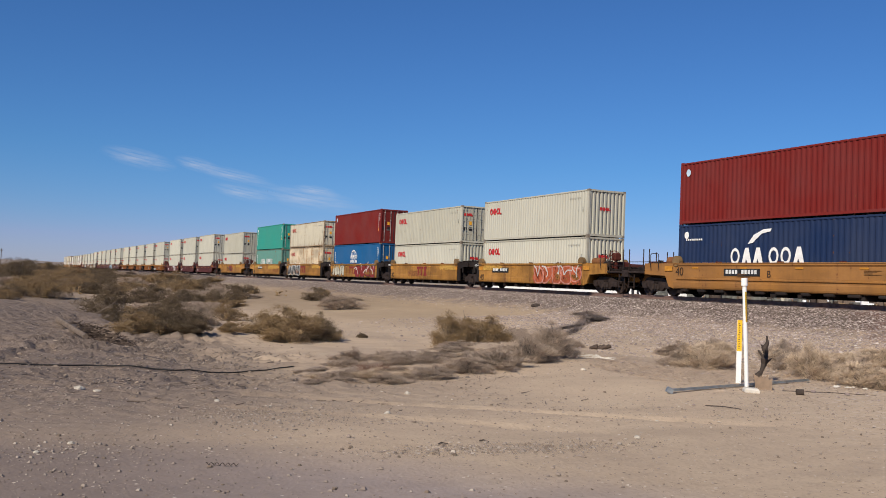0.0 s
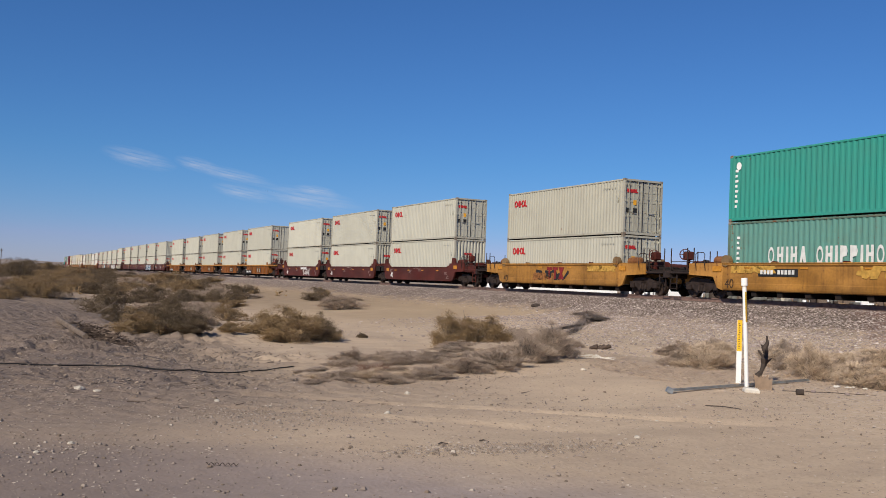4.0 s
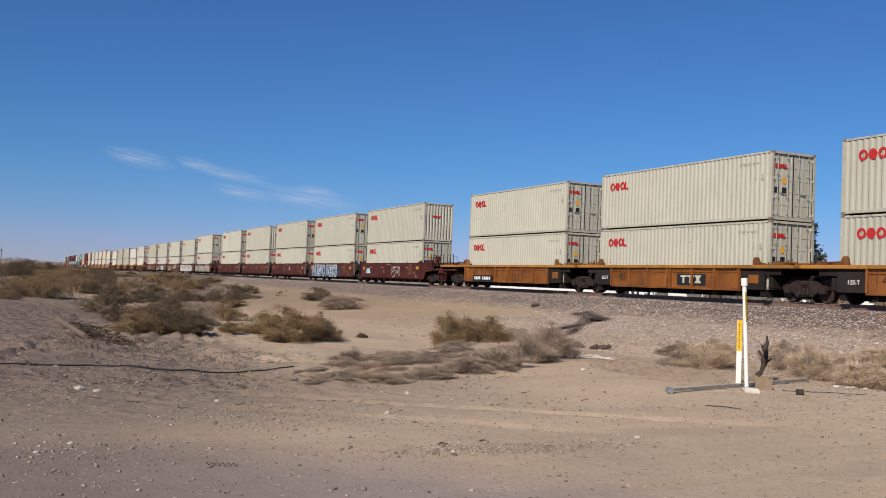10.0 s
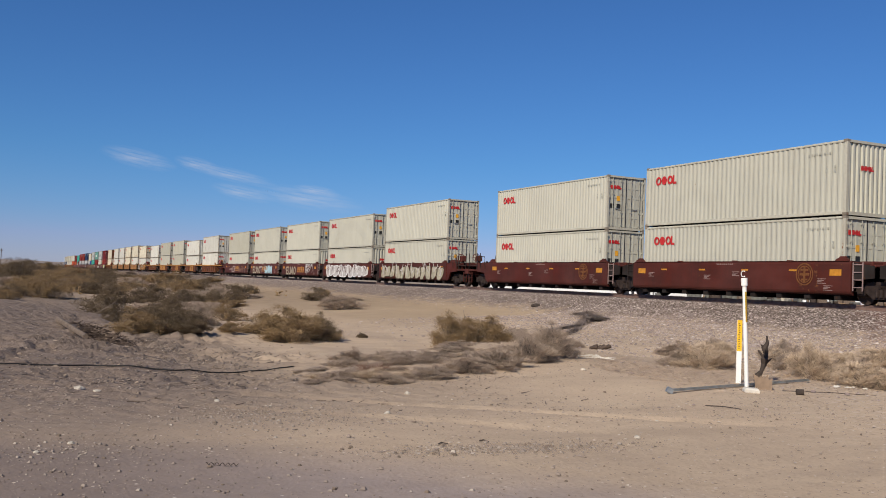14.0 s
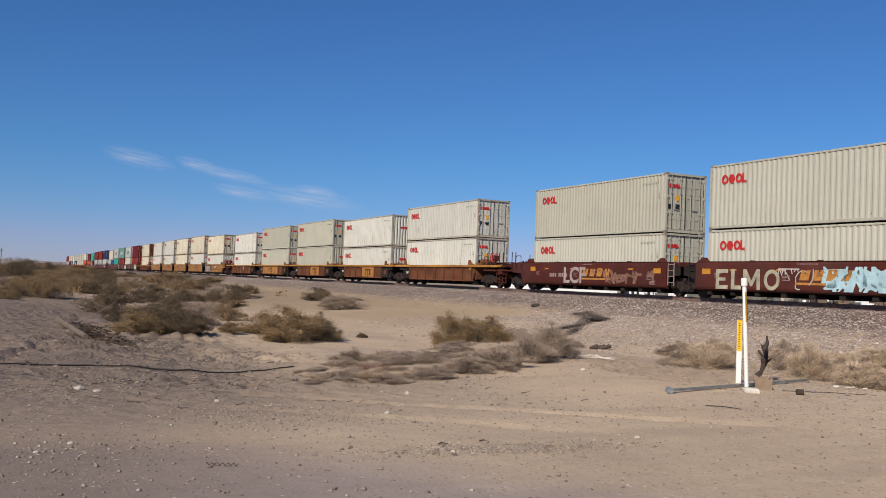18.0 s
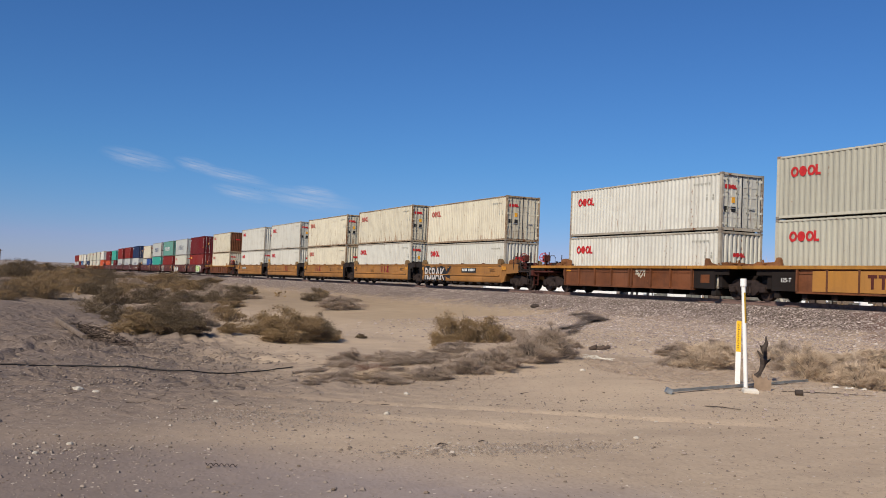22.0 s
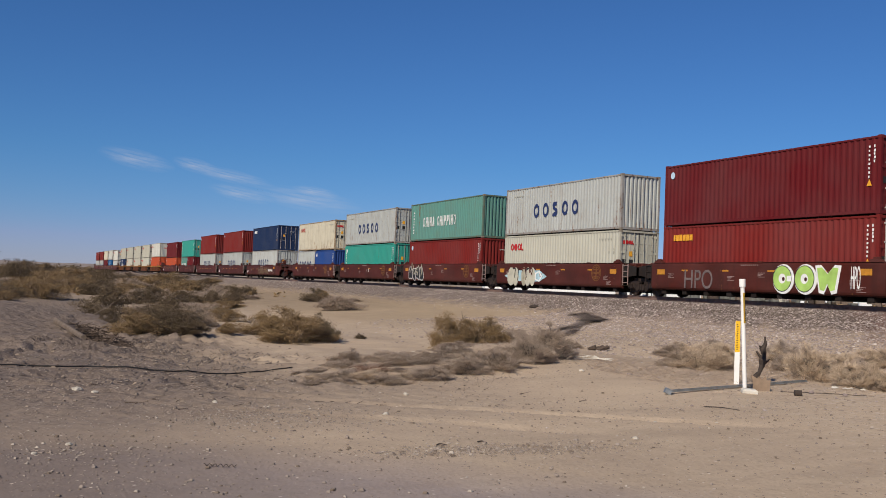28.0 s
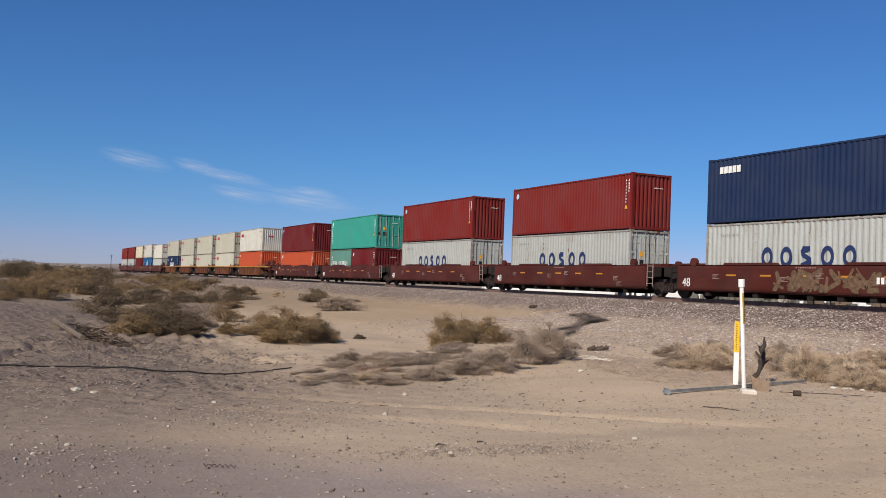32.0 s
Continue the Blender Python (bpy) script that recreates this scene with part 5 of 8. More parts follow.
def well_car(kind, half_l, half_r, free_l, free_r, truck_l, truck_r, no):
    """One platform. half: from its middle to the joint or coupler; free: a coupler end; truck: the truck's centre, or 0 where the next wagon carries it."""
    ms = car_meshes(kind, free_l, free_r, half_l, half_r)
    mat = MAT[CARMAT[kind]]
    if no % 5 in (1, 3) and kind in "MB" and 36 > no > 14:
        mat = MAT["carbrown"]
    top = TOP[kind]
    x0, x1 = body_ends(kind, free_l, free_r)
    h = 6.45 if kind != "L" else 7.5
    length = 2 * h
    c = thing("well_car", "%s steel well wagon, weathered and stained" % CAR_NAME[kind], "railway wagon", None, "well wagons of the train")
    trim = MAT["chordyellow"] if kind in "RO" else mat
    for far in ("", "_far"):
        s = part("side_sill", ms["side_sill" + far], mat, c)
        part("top_chord", ms["chord" + far], trim, s, "worn yellow top chord" if kind in "RO" else "")
        if kind in "RO":
            part("bottom_chord", ms["bottom_chord" + far], mat, s)
            spots = [-0.12, 0.12] + [k * v for k in (-1, 1) for v in (1.62, 3.10, 4.60)]
            spots += [v for v, f in ((-5.98, free_l), (5.98, free_r)) if f]
            for x in spots:
                part("rib", ms["rib" + far], mat, s, at=Matrix.Translation((x, 0, 0)))
        if kind == "C":
            part("crease", ms["crease" + far], mat, s)
        if kind in "YCB":
            for k in (-0.26, 0.04, 0.30):
                part("lug", ms["lug" + far], MAT["carbrown"], s, at=Matrix.Translation((k * 12, 0, top)))
        for k in "lr":
            part("guide_ear", ms["guide_ear_%s%s" % (k, far)], MAT["tanear"] if kind in "YC" else MAT["rustear"] if kind in "RO" else mat, c)
    for k, free in (("l", free_l), ("r", free_r)):
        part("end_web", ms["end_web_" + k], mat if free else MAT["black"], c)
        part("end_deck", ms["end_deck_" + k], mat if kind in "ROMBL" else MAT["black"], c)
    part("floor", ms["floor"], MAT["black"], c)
    yy = FACE[kind]
    side = lambda x, z: Matrix.Translation((x, yy, z))
    for place in (truck_l, truck_r):
        if place:
            for s in (-1, 1):
                part("side_frame", FRAME_M[s], MAT["steel"], c, at=Matrix.Translation((place, 0, 0)))
            part("bolster", BOLSTER, MAT["steel"], c, at=Matrix.Translation((place, 0, 0)))
            for dx in (-0.89, 0.89):
                w = part("wheelset", WSET, MAT["wheel"], c, at=Matrix.Translation((place + dx, 0, wheel_r)))
                SPIN.append((w, no, place + dx))
    for half, free, s in ((half_l, free_l, -1), (half_r, free_r, 1)):
        if free:
            edge = s * (half - 2.35)
            part("end_platform", PLATFORM[s], MAT["steel"] if kind in "YC" else MAT["carbrown"], c, at=Matrix.Translation((edge, 0, 0)))
            part("coupler", COUPLER[s], MAT["steel"], c, at=Matrix.Translation((s * half - s * 0.9, 0, 0)))
            for k, yv in ((0.5, -1.38), (0.95, -1.38), (2.1, -1.38), (2.1, 1.38), (1.2, 1.38)):
                part("stanchion", STANCHION, MAT["steel"] if kind != "O" else MAT["carbrown"], c, at=Matrix.Translation((edge + s * k, yv, 1.15)))
            for z in (1.62, 1.42):
                part("handrail", Shape().tube((edge + s * 0.5, -1.38, z), (edge + s * 2.1, -1.38, z), 0.018, 6), MAT["steel"], c)
            part("brake_cylinder", BOX_BRK, MAT["carbrown"], c, at=Matrix.Translation((edge + s * 0.7, -0.5, 1.16)))
            part("reservoir", RESERVOIR, MAT["rustear"] if kind in "YCRO" else MAT["carbrown"], c, "rusty air reservoir", Matrix.Translation((s * 6.75, -0.85, 1.66)))
            part("valve_stack", VALVES, MAT["steel"], c, "dark valves and pipes", Matrix.Translation((edge + s * 0.25, -0.9, 1.2)))
            part("air_tank", AIR_TANK, MAT["carbrown"], c, at=Matrix.Translation((edge + s * 1.55, 0.2, 1.36)))
            part("air_hose", AIR_HOSE[s], MAT["cable"], c, at=Matrix.Translation((edge + s * 2.2, -0.45, 0.86)))
            part("grab_iron", GRAB, MAT["steel"], c, at=Matrix.Translation((edge + s * 0.25, -1.44, 1.2)))
            part("warning_patch", PATCH, MAT["amber"], c, "yellow painted patch", Matrix.Translation((s * (x1 if s > 0 else -x0) + s * 0.35 - 0.27, yy - 0.012, 1.18)) if kind in "YCM" else side(s * 5.75 - 0.27, 1.12))
            if s > 0 or no % 2 or no == 30:
                part("brake_wheel", BRAKE, MAT["redmark"] if kind == "O" else MAT["redspray"] if kind in "RC" else MAT["carbrown"], c, at=Matrix.Translation((edge + s * 1.2, -1.30, 1.95)) @ Matrix.Rotation(radians(60), 4, "Z"))
                part("brake_stand", Shape().box(-0.06, 0.06, -0.06, 0.06, 0, 0.9, 0.02).box(-0.2, 0.2, -0.15, 0.15, 0.55, 0.95, 0.05), MAT["carbrown"], c, at=Matrix.Translation((edge + s * 1.15, -1.15, 1.15)))
        else:
            if kind in "ROY" and s < 0:
                part("end_mark", WORDS["125-T"], MAT["whitemark"], c, "white stencilled letters", Matrix.Translation(({"Y": s * 6.55 - 0.3, "R": s * 5.25 - 0.3, "O": s * 5.25 - 0.3}[kind], -1.424, {"Y": 1.38, "R": 0.74, "O": 0.8}[kind])))
            if kind in "RO" and s > 0:
                part("stencil_plate", END_PLATE, mat, c, "painted stencil plate", Matrix.Translation((5.12, -1.422, 0.70)))
            if kind in "BL":
                part("ladder", LADDER, MAT["faintmark"] if s > 0 else MAT["steel"], c, "worn ladder", Matrix.Translation((x1 + 0.06, 0, 0)) if s > 0 else Matrix.Translation((x0 - 0.52, 0, 0)))
            if kind in "YCMB":
                part("warning_patch", PATCH, MAT["amber"], c, "yellow painted patch", side(s * 5.9 - 0.27, {"Y": 1.12, "C": 1.14, "M": 0.98, "B": 1.06}[kind]))
    if kind in "MBL":
        n_, z_ = {"M": (4, 1.02), "B": (4, 1.22), "L": (5, 1.04)}[kind]
        for i in range(n_):
            part("reflector", TAPE, MAT["amber"], c, "yellow reflective strip", side(-4.2 + 8.0 * i / (n_ - 1), z_) @ Matrix.Diagonal((1.5 if kind == "L" else 1, 1, 1, 1)))
        for x, z in ((-5.35, 1.08), (5.05, 0.92), (5.35, 0.66), (0.4, 1.16), (-1.4, 1.0)):
            part("stencil_panel", STENCIL, MAT["faintmark"], c, "white stencil bars", side(x, z) @ Matrix.Diagonal((0.85, 1, 0.55, 1)))
        if kind == "B" and (15 <= no <= 19 or 37 <= no <= 40):
            part("emblem", SEAL, MAT["goldmark"], c, "faded round emblem", side(4.4, 1.10))
        part("stencil_panel", CODE_ROW, MAT["faintmark"], c, "white stencil bars", side(-0.6, top - 0.12) @ Matrix.Diagonal((0.9, 1, 0.5, 1)))
    elif kind in "YC":
        for i in range(4):
            part("reflector", TAPE, MAT["amber"], c, "yellow reflective strip", side(-4.6 + 9.2 * i / 3, 1.30))
        if kind == "C":
            for x, z in ((4.6, 1.24), (-1.9, 1.10)):
                part("stencil_panel", STENCIL, MAT["brownstain"], c, "dark stencil bars", side(x, z) @ Matrix.Diagonal((1.5, 1, 0.5, 1)))
        else:
            for k in range(2):
                tagged(part("stain", splash(700 + no * 3 + k, 34, 2.6, 0.42), MAT["limestain"] if k == 0 else MAT["ruststain"], c, "flaking yellow green stain" if k == 0 else "brown rust stain", side((-5.6, 3.2)[k] if no % 2 else (3.3, -2.5)[k], 1.12 if k == 0 else 0.6)), kind="stuff")
    if no in (0, 1, 5, 9, 10, 14, 24, 30, 34, 41):
        x = {0: -2.6, 1: -4.15, 9: 0.2, 30: 0.6, 41: 3.2, 10: -4.55, 14: -4.55}.get(no, -h + 2.6)
        if kind in "YC":
            part("number_board", NUMBER_BOARD, MAT["blackmark"], c, "black number board", side(x, 1.06) @ Matrix.Diagonal((1, 1, 0.7, 1)))
            part("number_panel", NUMBER, MAT["dullwhite"], c, "white number bars", Matrix.Translation((x, yy - 0.006, 1.08)) @ Matrix.Diagonal((1, 1, 0.72, 1)))
        elif kind == "R":
            part("number_board", NUMBER_BOARD, MAT["blackmark"], c, "black number board", Matrix.Translation((x, -1.54, 0.46)) @ Matrix.Diagonal((1.3, 1, 1, 1)))
            part("number_panel", NUMBER, MAT["whitemark"], c, "white number bars", Matrix.Translation((x + 0.1, -1.546, 0.51)) @ Matrix.Diagonal((1.2, 1, 0.8, 1)))
        elif kind == "L":
            part("number_frame", Shape().box(-0.1, 2.0, -0.006, 0, -0.03, 0.0).box(-0.1, 2.0, -0.006, 0, 0.32, 0.35).box(-0.1, -0.07, -0.006, 0, 0, 0.32).box(1.97, 2.0, -0.006, 0, 0, 0.32), MAT["goldmark"], c, "painted frame", side(x, 0.78))
            part("number_panel", NUMBER, MAT["whitemark"], c, "white number bars", side(x, 0.82))
        else:
            part("number_panel", NUMBER, MAT["faintmark"] if no == 24 else MAT["whitemark"], c, "white number bars", side(x, 1.0 if no != 24 else 0.8) @ Matrix.Diagonal((1, 1, 0.85, 1)))
    if kind in "YC" or no in (7, 8, 9, 10, 11, 12, 13, 14):
        part("car_mark", WORDS["40"], MAT["blackstain"] if kind in "YCR" else MAT["whitemark"], c, "painted number", side((-1.9 if no in (10, 14) else {"R": -4.0, "M": -5.25}.get(kind, -5.95)), {"R": 0.72, "C": 0.98}.get(kind, 0.48)))
    if kind == "L":
        part("car_mark", WORDS["48"], MAT["whitemark"], c, "white painted number", side(-h + 0.15, 0.55))
    if no in (2, 3, 4, 6, 31, 32, 33):
        side_emblem(MAT["redspray"], "plain painted emblem", c, side({31: 0.4, 32: -2.4, 33: 0.8}.get(no, -0.8), 0.90 if no > 30 else 0.66) @ Matrix.Diagonal((1.35, 1, 1.3, 1)))
    if kind == "R" and no != 14:
        part("emblem_board", Shape().box(-0.20, 1.75, -0.008, 0, -0.06, 0.46), MAT["blackmark"], c, "black emblem board", side(0.75, 0.60))
        side_emblem(MAT["palespray"], "plain white emblem", c, Matrix.Translation((0.80, yy - 0.009, 0.64)) @ Matrix.Diagonal((1.05, 1, 0.68, 1)))
    if no in (26, 27, 28):
        xb, wb = (-3.6, 6.2) if no == 28 else (0.35, 2.65)
        part("emblem_board", Shape().box(-0.2, wb, -0.075, 0, -0.10, 0.70, 0.01), MAT["freshyellow"], c, "fresh yellow painted panel", side(xb, 0.55))
        side_emblem(MAT["carbrown"], "plain brown emblem", c, Matrix.Translation((xb + wb / 2 - 0.75, yy - 0.076, 0.6)))
    if no in (22, 23, 24):
        for k in range(4):
            part("emblem_shape", SLANT, MAT["goldtext"], c, "faded gold painted block", side(-0.5 + 0.66 * k, 0.86))
        part("emblem_bar", Shape().box(0, 2.9, -0.006, 0, 0, 0.09), MAT["goldtext"], c, "faded gold bar", side(-0.7, 0.68))
    for lt, no_ in (("B", 0), ("E", 30), ("D", 32), ("C", 33), ("C", 18), ("E", 39), ("D", 17)):
        if no == no_:
            part("car_mark", WORDS[lt], MAT["blackstain"] if kind in "YC" else MAT["whitemark"], c, "painted letter", side({30: -2.9, 32: 2.4, 33: -2.6, 0: -0.2}.get(no, 0.9), 0.95))
    tag = lambda word, m_, x, z, sx=1.0, l="": part("graffiti", WORDS[word], MAT[m_], c, l, Matrix.Translation((x, yy - 0.012, z)) @ Matrix.Diagonal((sx, 1, 1, 1)))
    blob = lambda seed, n, w, hh, m_, x, z, l="": tagged(part("graffiti", splash(seed, n, w, hh), MAT[m_], c, l, side(x, z)), kind="stuff")
    def fat(seed, n, w, hh, x, z, cols, label):
        for me, col, what in zip(bubble(seed, n, w, hh), cols, ("body", "outline", "strokes")):
            tagged(part("graffiti", me, MAT[col], c, "%s, %s" % (label, what), side(x, z)), kind="stuff")

    def sprayed(x):
        for k, (mm, dx) in enumerate(((SPRAY_COMB, 0), (SPRAY_HOOK, 0.95), (SPRAY_ZIG, 1.65), (SPRAY_HOOP, 2.85))):
            part("graffiti", mm, MAT["dullspray"], c, "tan sprayed shape", side(x + dx, 0.42))
    if no == 1:
        blob(1, 90, 5.2, 1.10, "redwash", 0.8, 0.38, "orange red sprayed ground")
        fat(111, 5, 4.9, 0.98, 1.0, 0.42, ("redwash", "pinkspray", "greyspray"), "orange red sprayed letters")
    elif no == 3:
        fat(131, 5, 3.4, 0.98, -h + 0.9, 0.42, ("palespray", "blackstain", "dullspray"), "cream sprayed letters")
        fat(132, 4, 5.0, 1.05, h - 5.6, 0.38, ("redspray", "blackstain", "greyspray"), "dark red sprayed letters")
    elif no == 4:
        fat(141, 4, 4.6, 1.10, -h + 1.0, 0.36, ("blackmark", "dullwhite", "dullwhite"), "black sprayed letters")
    elif no == 5:
        blob(5, 26, 4.5, 0.5, "limestain", h - 5.5, 0.95, "flaking yellow green paint")
    elif no == 6:
        blob(6, 14, 3.5, 0.6, "blackmark", -2.0, 0.6, "black scrawl")
    elif no == 9:
        blob(9, 16, 2.6, 1.0, "greyspray", 0.8, 0.36, "pale sprayed scrawl")
    elif no == 15:
        tagged(part("graffiti", scrawl(15, 7, 1.6, 0.8, 0.025), MAT["greyspray"], c, "pale scrawl", side(0.6, 0.5)), kind="stuff")
        part("graffiti", Shape().slab([(0, 0), (1.2, 0), (0.9, 0.42), (0.3, 0.42)], -0.006, 0), MAT["lightblue"], c, "pale blue sprayed block", side(-h + 1.0, 0.75))
    elif no == 16:
        blob(16, 60, 9.0, 1.10, "deepblue", -h + 0.5, 0.36, "dark blue sprayed shadow")
        for word, x, sx in (("NUEVO", -h + 0.85, 0.84), ("BORKS", -h + 5.35, 0.72)):
            for f, m_, dy in ((0.075, "whitemark", 0.010), (0.02, "skyblue", 0.016)):
                part("graffiti", FAT[word, f], MAT[m_], c, "%s sprayed letters %s" % ("white outlined" if f > 0.05 else "blue", word), Matrix.Translation((x, yy - dy, 0.42)) @ Matrix.Diagonal((sx, 1, 1, 1)))
    elif no == 20:
        fat(201, 12, length - 0.8, 1.05, -h + 0.4, 0.36, ("dullspray", "blackstain", "greyspray"), "tan sprayed letters over the whole side")
    elif no == 21:
        fat(211, 9, length - 1.4, 1.10, -h + 0.7, 0.36, ("greyspray", "whitemark", "carmaroon"), "silver sprayed letters")
    elif no == 22:
        sprayed(-h + 1.6)
        tagged(part("graffiti", scrawl(22, 16, 2.4, 1.0, 0.035), MAT["greyspray"], c, "pale sprayed scrawl", side(h - 3.9, 0.5)), kind="stuff")
    elif no == 23:
        sprayed(-h + 1.2)
        blob(23, 60, 3.6, 0.95, "lightblue", 0.6, 0.45, "pale blue sprayed block")
        tagged(part("graffiti", scrawl(231, 9, 1.8, 0.8, 0.022), MAT["greyspray"], c, "thin pale scrawl", side(-1.6, 0.5)), kind="stuff")
    elif no == 24:
        part("graffiti", FAT["LCF", 0.03], MAT["greypink"], c, "grey pink sprayed letters LCF", Matrix.Translation((-2.4, yy - 0.012, 0.50)) @ Matrix.Diagonal((1.1, 1, 1, 1)))
        blob(24, 18, 5.0, 0.7, "rosespray", 1.0, 0.5, "dull scrawl")
    elif no == 29:
        tagged(part("graffiti", scrawl(29, 5, 0.8, 0.55, 0.03), MAT["palespray"], c, "small white scrawl", side(0.4, 0.7)), kind="stuff")
    elif no == 30:
        blob(30, 60, 4.6, 1.15, "blackmark", -h + 0.55, 0.34, "black sprayed ground")
        for f, m_, dy in ((0.07, "blackmark", 0.010), (0.02, "greyspray", 0.016)):
            part("graffiti", FAT["RSBAK", f], MAT[m_], c, "silver sprayed letters RSBAK", Matrix.Translation((-h + 0.75, yy - dy, 0.46)) @ Matrix.Diagonal((0.98, 1, 1, 1)))
    elif no == 36:
        tag("HPO", "smokespray", -h + 2.2, 0.46, 0.8, "dark grey sprayed letters HPO")
        tag("HPO", "whitemark", h - 1.35, 0.62, 0.18, "small white sprayed letters HPO")
        for x in (1.75, 2.9):
            part("graffiti", Shape().ring((0, 0), 0.60, 0.52, -0.006, 0, 20, 0.95), MAT["whitemark"], c, "white sprayed outline", side(x + 0.06, 0.94))
            part("graffiti", Shape().ring((0, 0), 0.50, 0.30, -0.012, 0, 20, 0.95), MAT["limegreen"], c, "lime green sprayed letter of COW", side(x, 0.96))
            part("graffiti", Shape().ring((0, 0), 0.53, 0.03, -0.014, 0, 20, 0.95), MAT["blackmark"], c, "black sprayed outline", side(x, 0.96))
        part("graffiti", Shape().slab([(0.02, 0.4), (0.26, 0.4), (0.26, 0.62), (0.02, 0.62)], -0.016, 0), MAT["whitemark"], c, "white gap of a sprayed letter", side(1.98, 0.45))
        w_out = [(0.0, 1.1), (0.2, 0.05), (0.45, 0.0), (0.62, 0.35), (0.8, 0.0), (1.05, 0.05), (1.25, 1.1), (0.95, 1.12), (0.62, 0.8), (0.3, 1.12)]
        part("graffiti", Shape().slab(w_out, -0.006, 0), MAT["whitemark"], c, "white sprayed outline", side(3.42, 0.38))
        part("graffiti", Shape().slab([(0.62 + (x - 0.62) * 0.82, 0.55 + (z - 0.55) * 0.8) for x, z in w_out], -0.012, 0), MAT["limegreen"], c, "lime green sprayed letter of COW", side(3.40, 0.40))
    elif no == 37:
        for k, (x, w_, m_) in enumerate(((1.75, 0.55, "palespray"), (2.3, 0.38, "palespray"), (3.3, 0.36, "dullspray"), (3.75, 0.42, "palespray"), (4.3, 0.34, "palespray"))):
            oval = Shape().slab([(w_ * math.cos(a / 7 * math.pi) * (0.9 + 0.1 * math.cos(3 * a)), 0.56 + 0.56 * math.sin(a / 7 * math.pi)) for a in range(14)], -0.006 - 0.001 * k, 0)
            part("graffiti", oval, MAT[m_], c, "cream sprayed oval", side(-h + x, 0.26))
            part("graffiti", scrawl(370 + k, 2, 2 * w_, 1.0, 0.035), MAT["blackmark"] if k % 2 else MAT["carmaroon"], c, "dark sprayed strokes", Matrix.Translation((-h + x - w_, yy - 0.012, 0.3)))
        part("graffiti", Shape().ring((0, 0), 0.34, 0.10, -0.012, 0, 5, 1.3), MAT["whitemark"], c, "white sprayed frame", side(-h + 4.95, 0.85))
        part("graffiti", Shape().slab([(0, 0.3), (1.0, 0), (4.2, 0), (5.0, 0.3), (4.2, 0.65), (1.0, 0.65)], -0.003, 0), MAT["lightblue"], c, "pale green sprayed ground", side(-h + 0.9, 0.55))
    elif no == 38:
        fat(381, 4, 2.7, 1.05, -h + 1.0, 0.34, ("blackmark", "greyspray", "dullspray"), "black sprayed letters")
    elif no == 41:
        blob(411, 44, 5.2, 0.95, "olivespray", -1.8, 0.45, "faded olive sprayed scrawl")
    return c


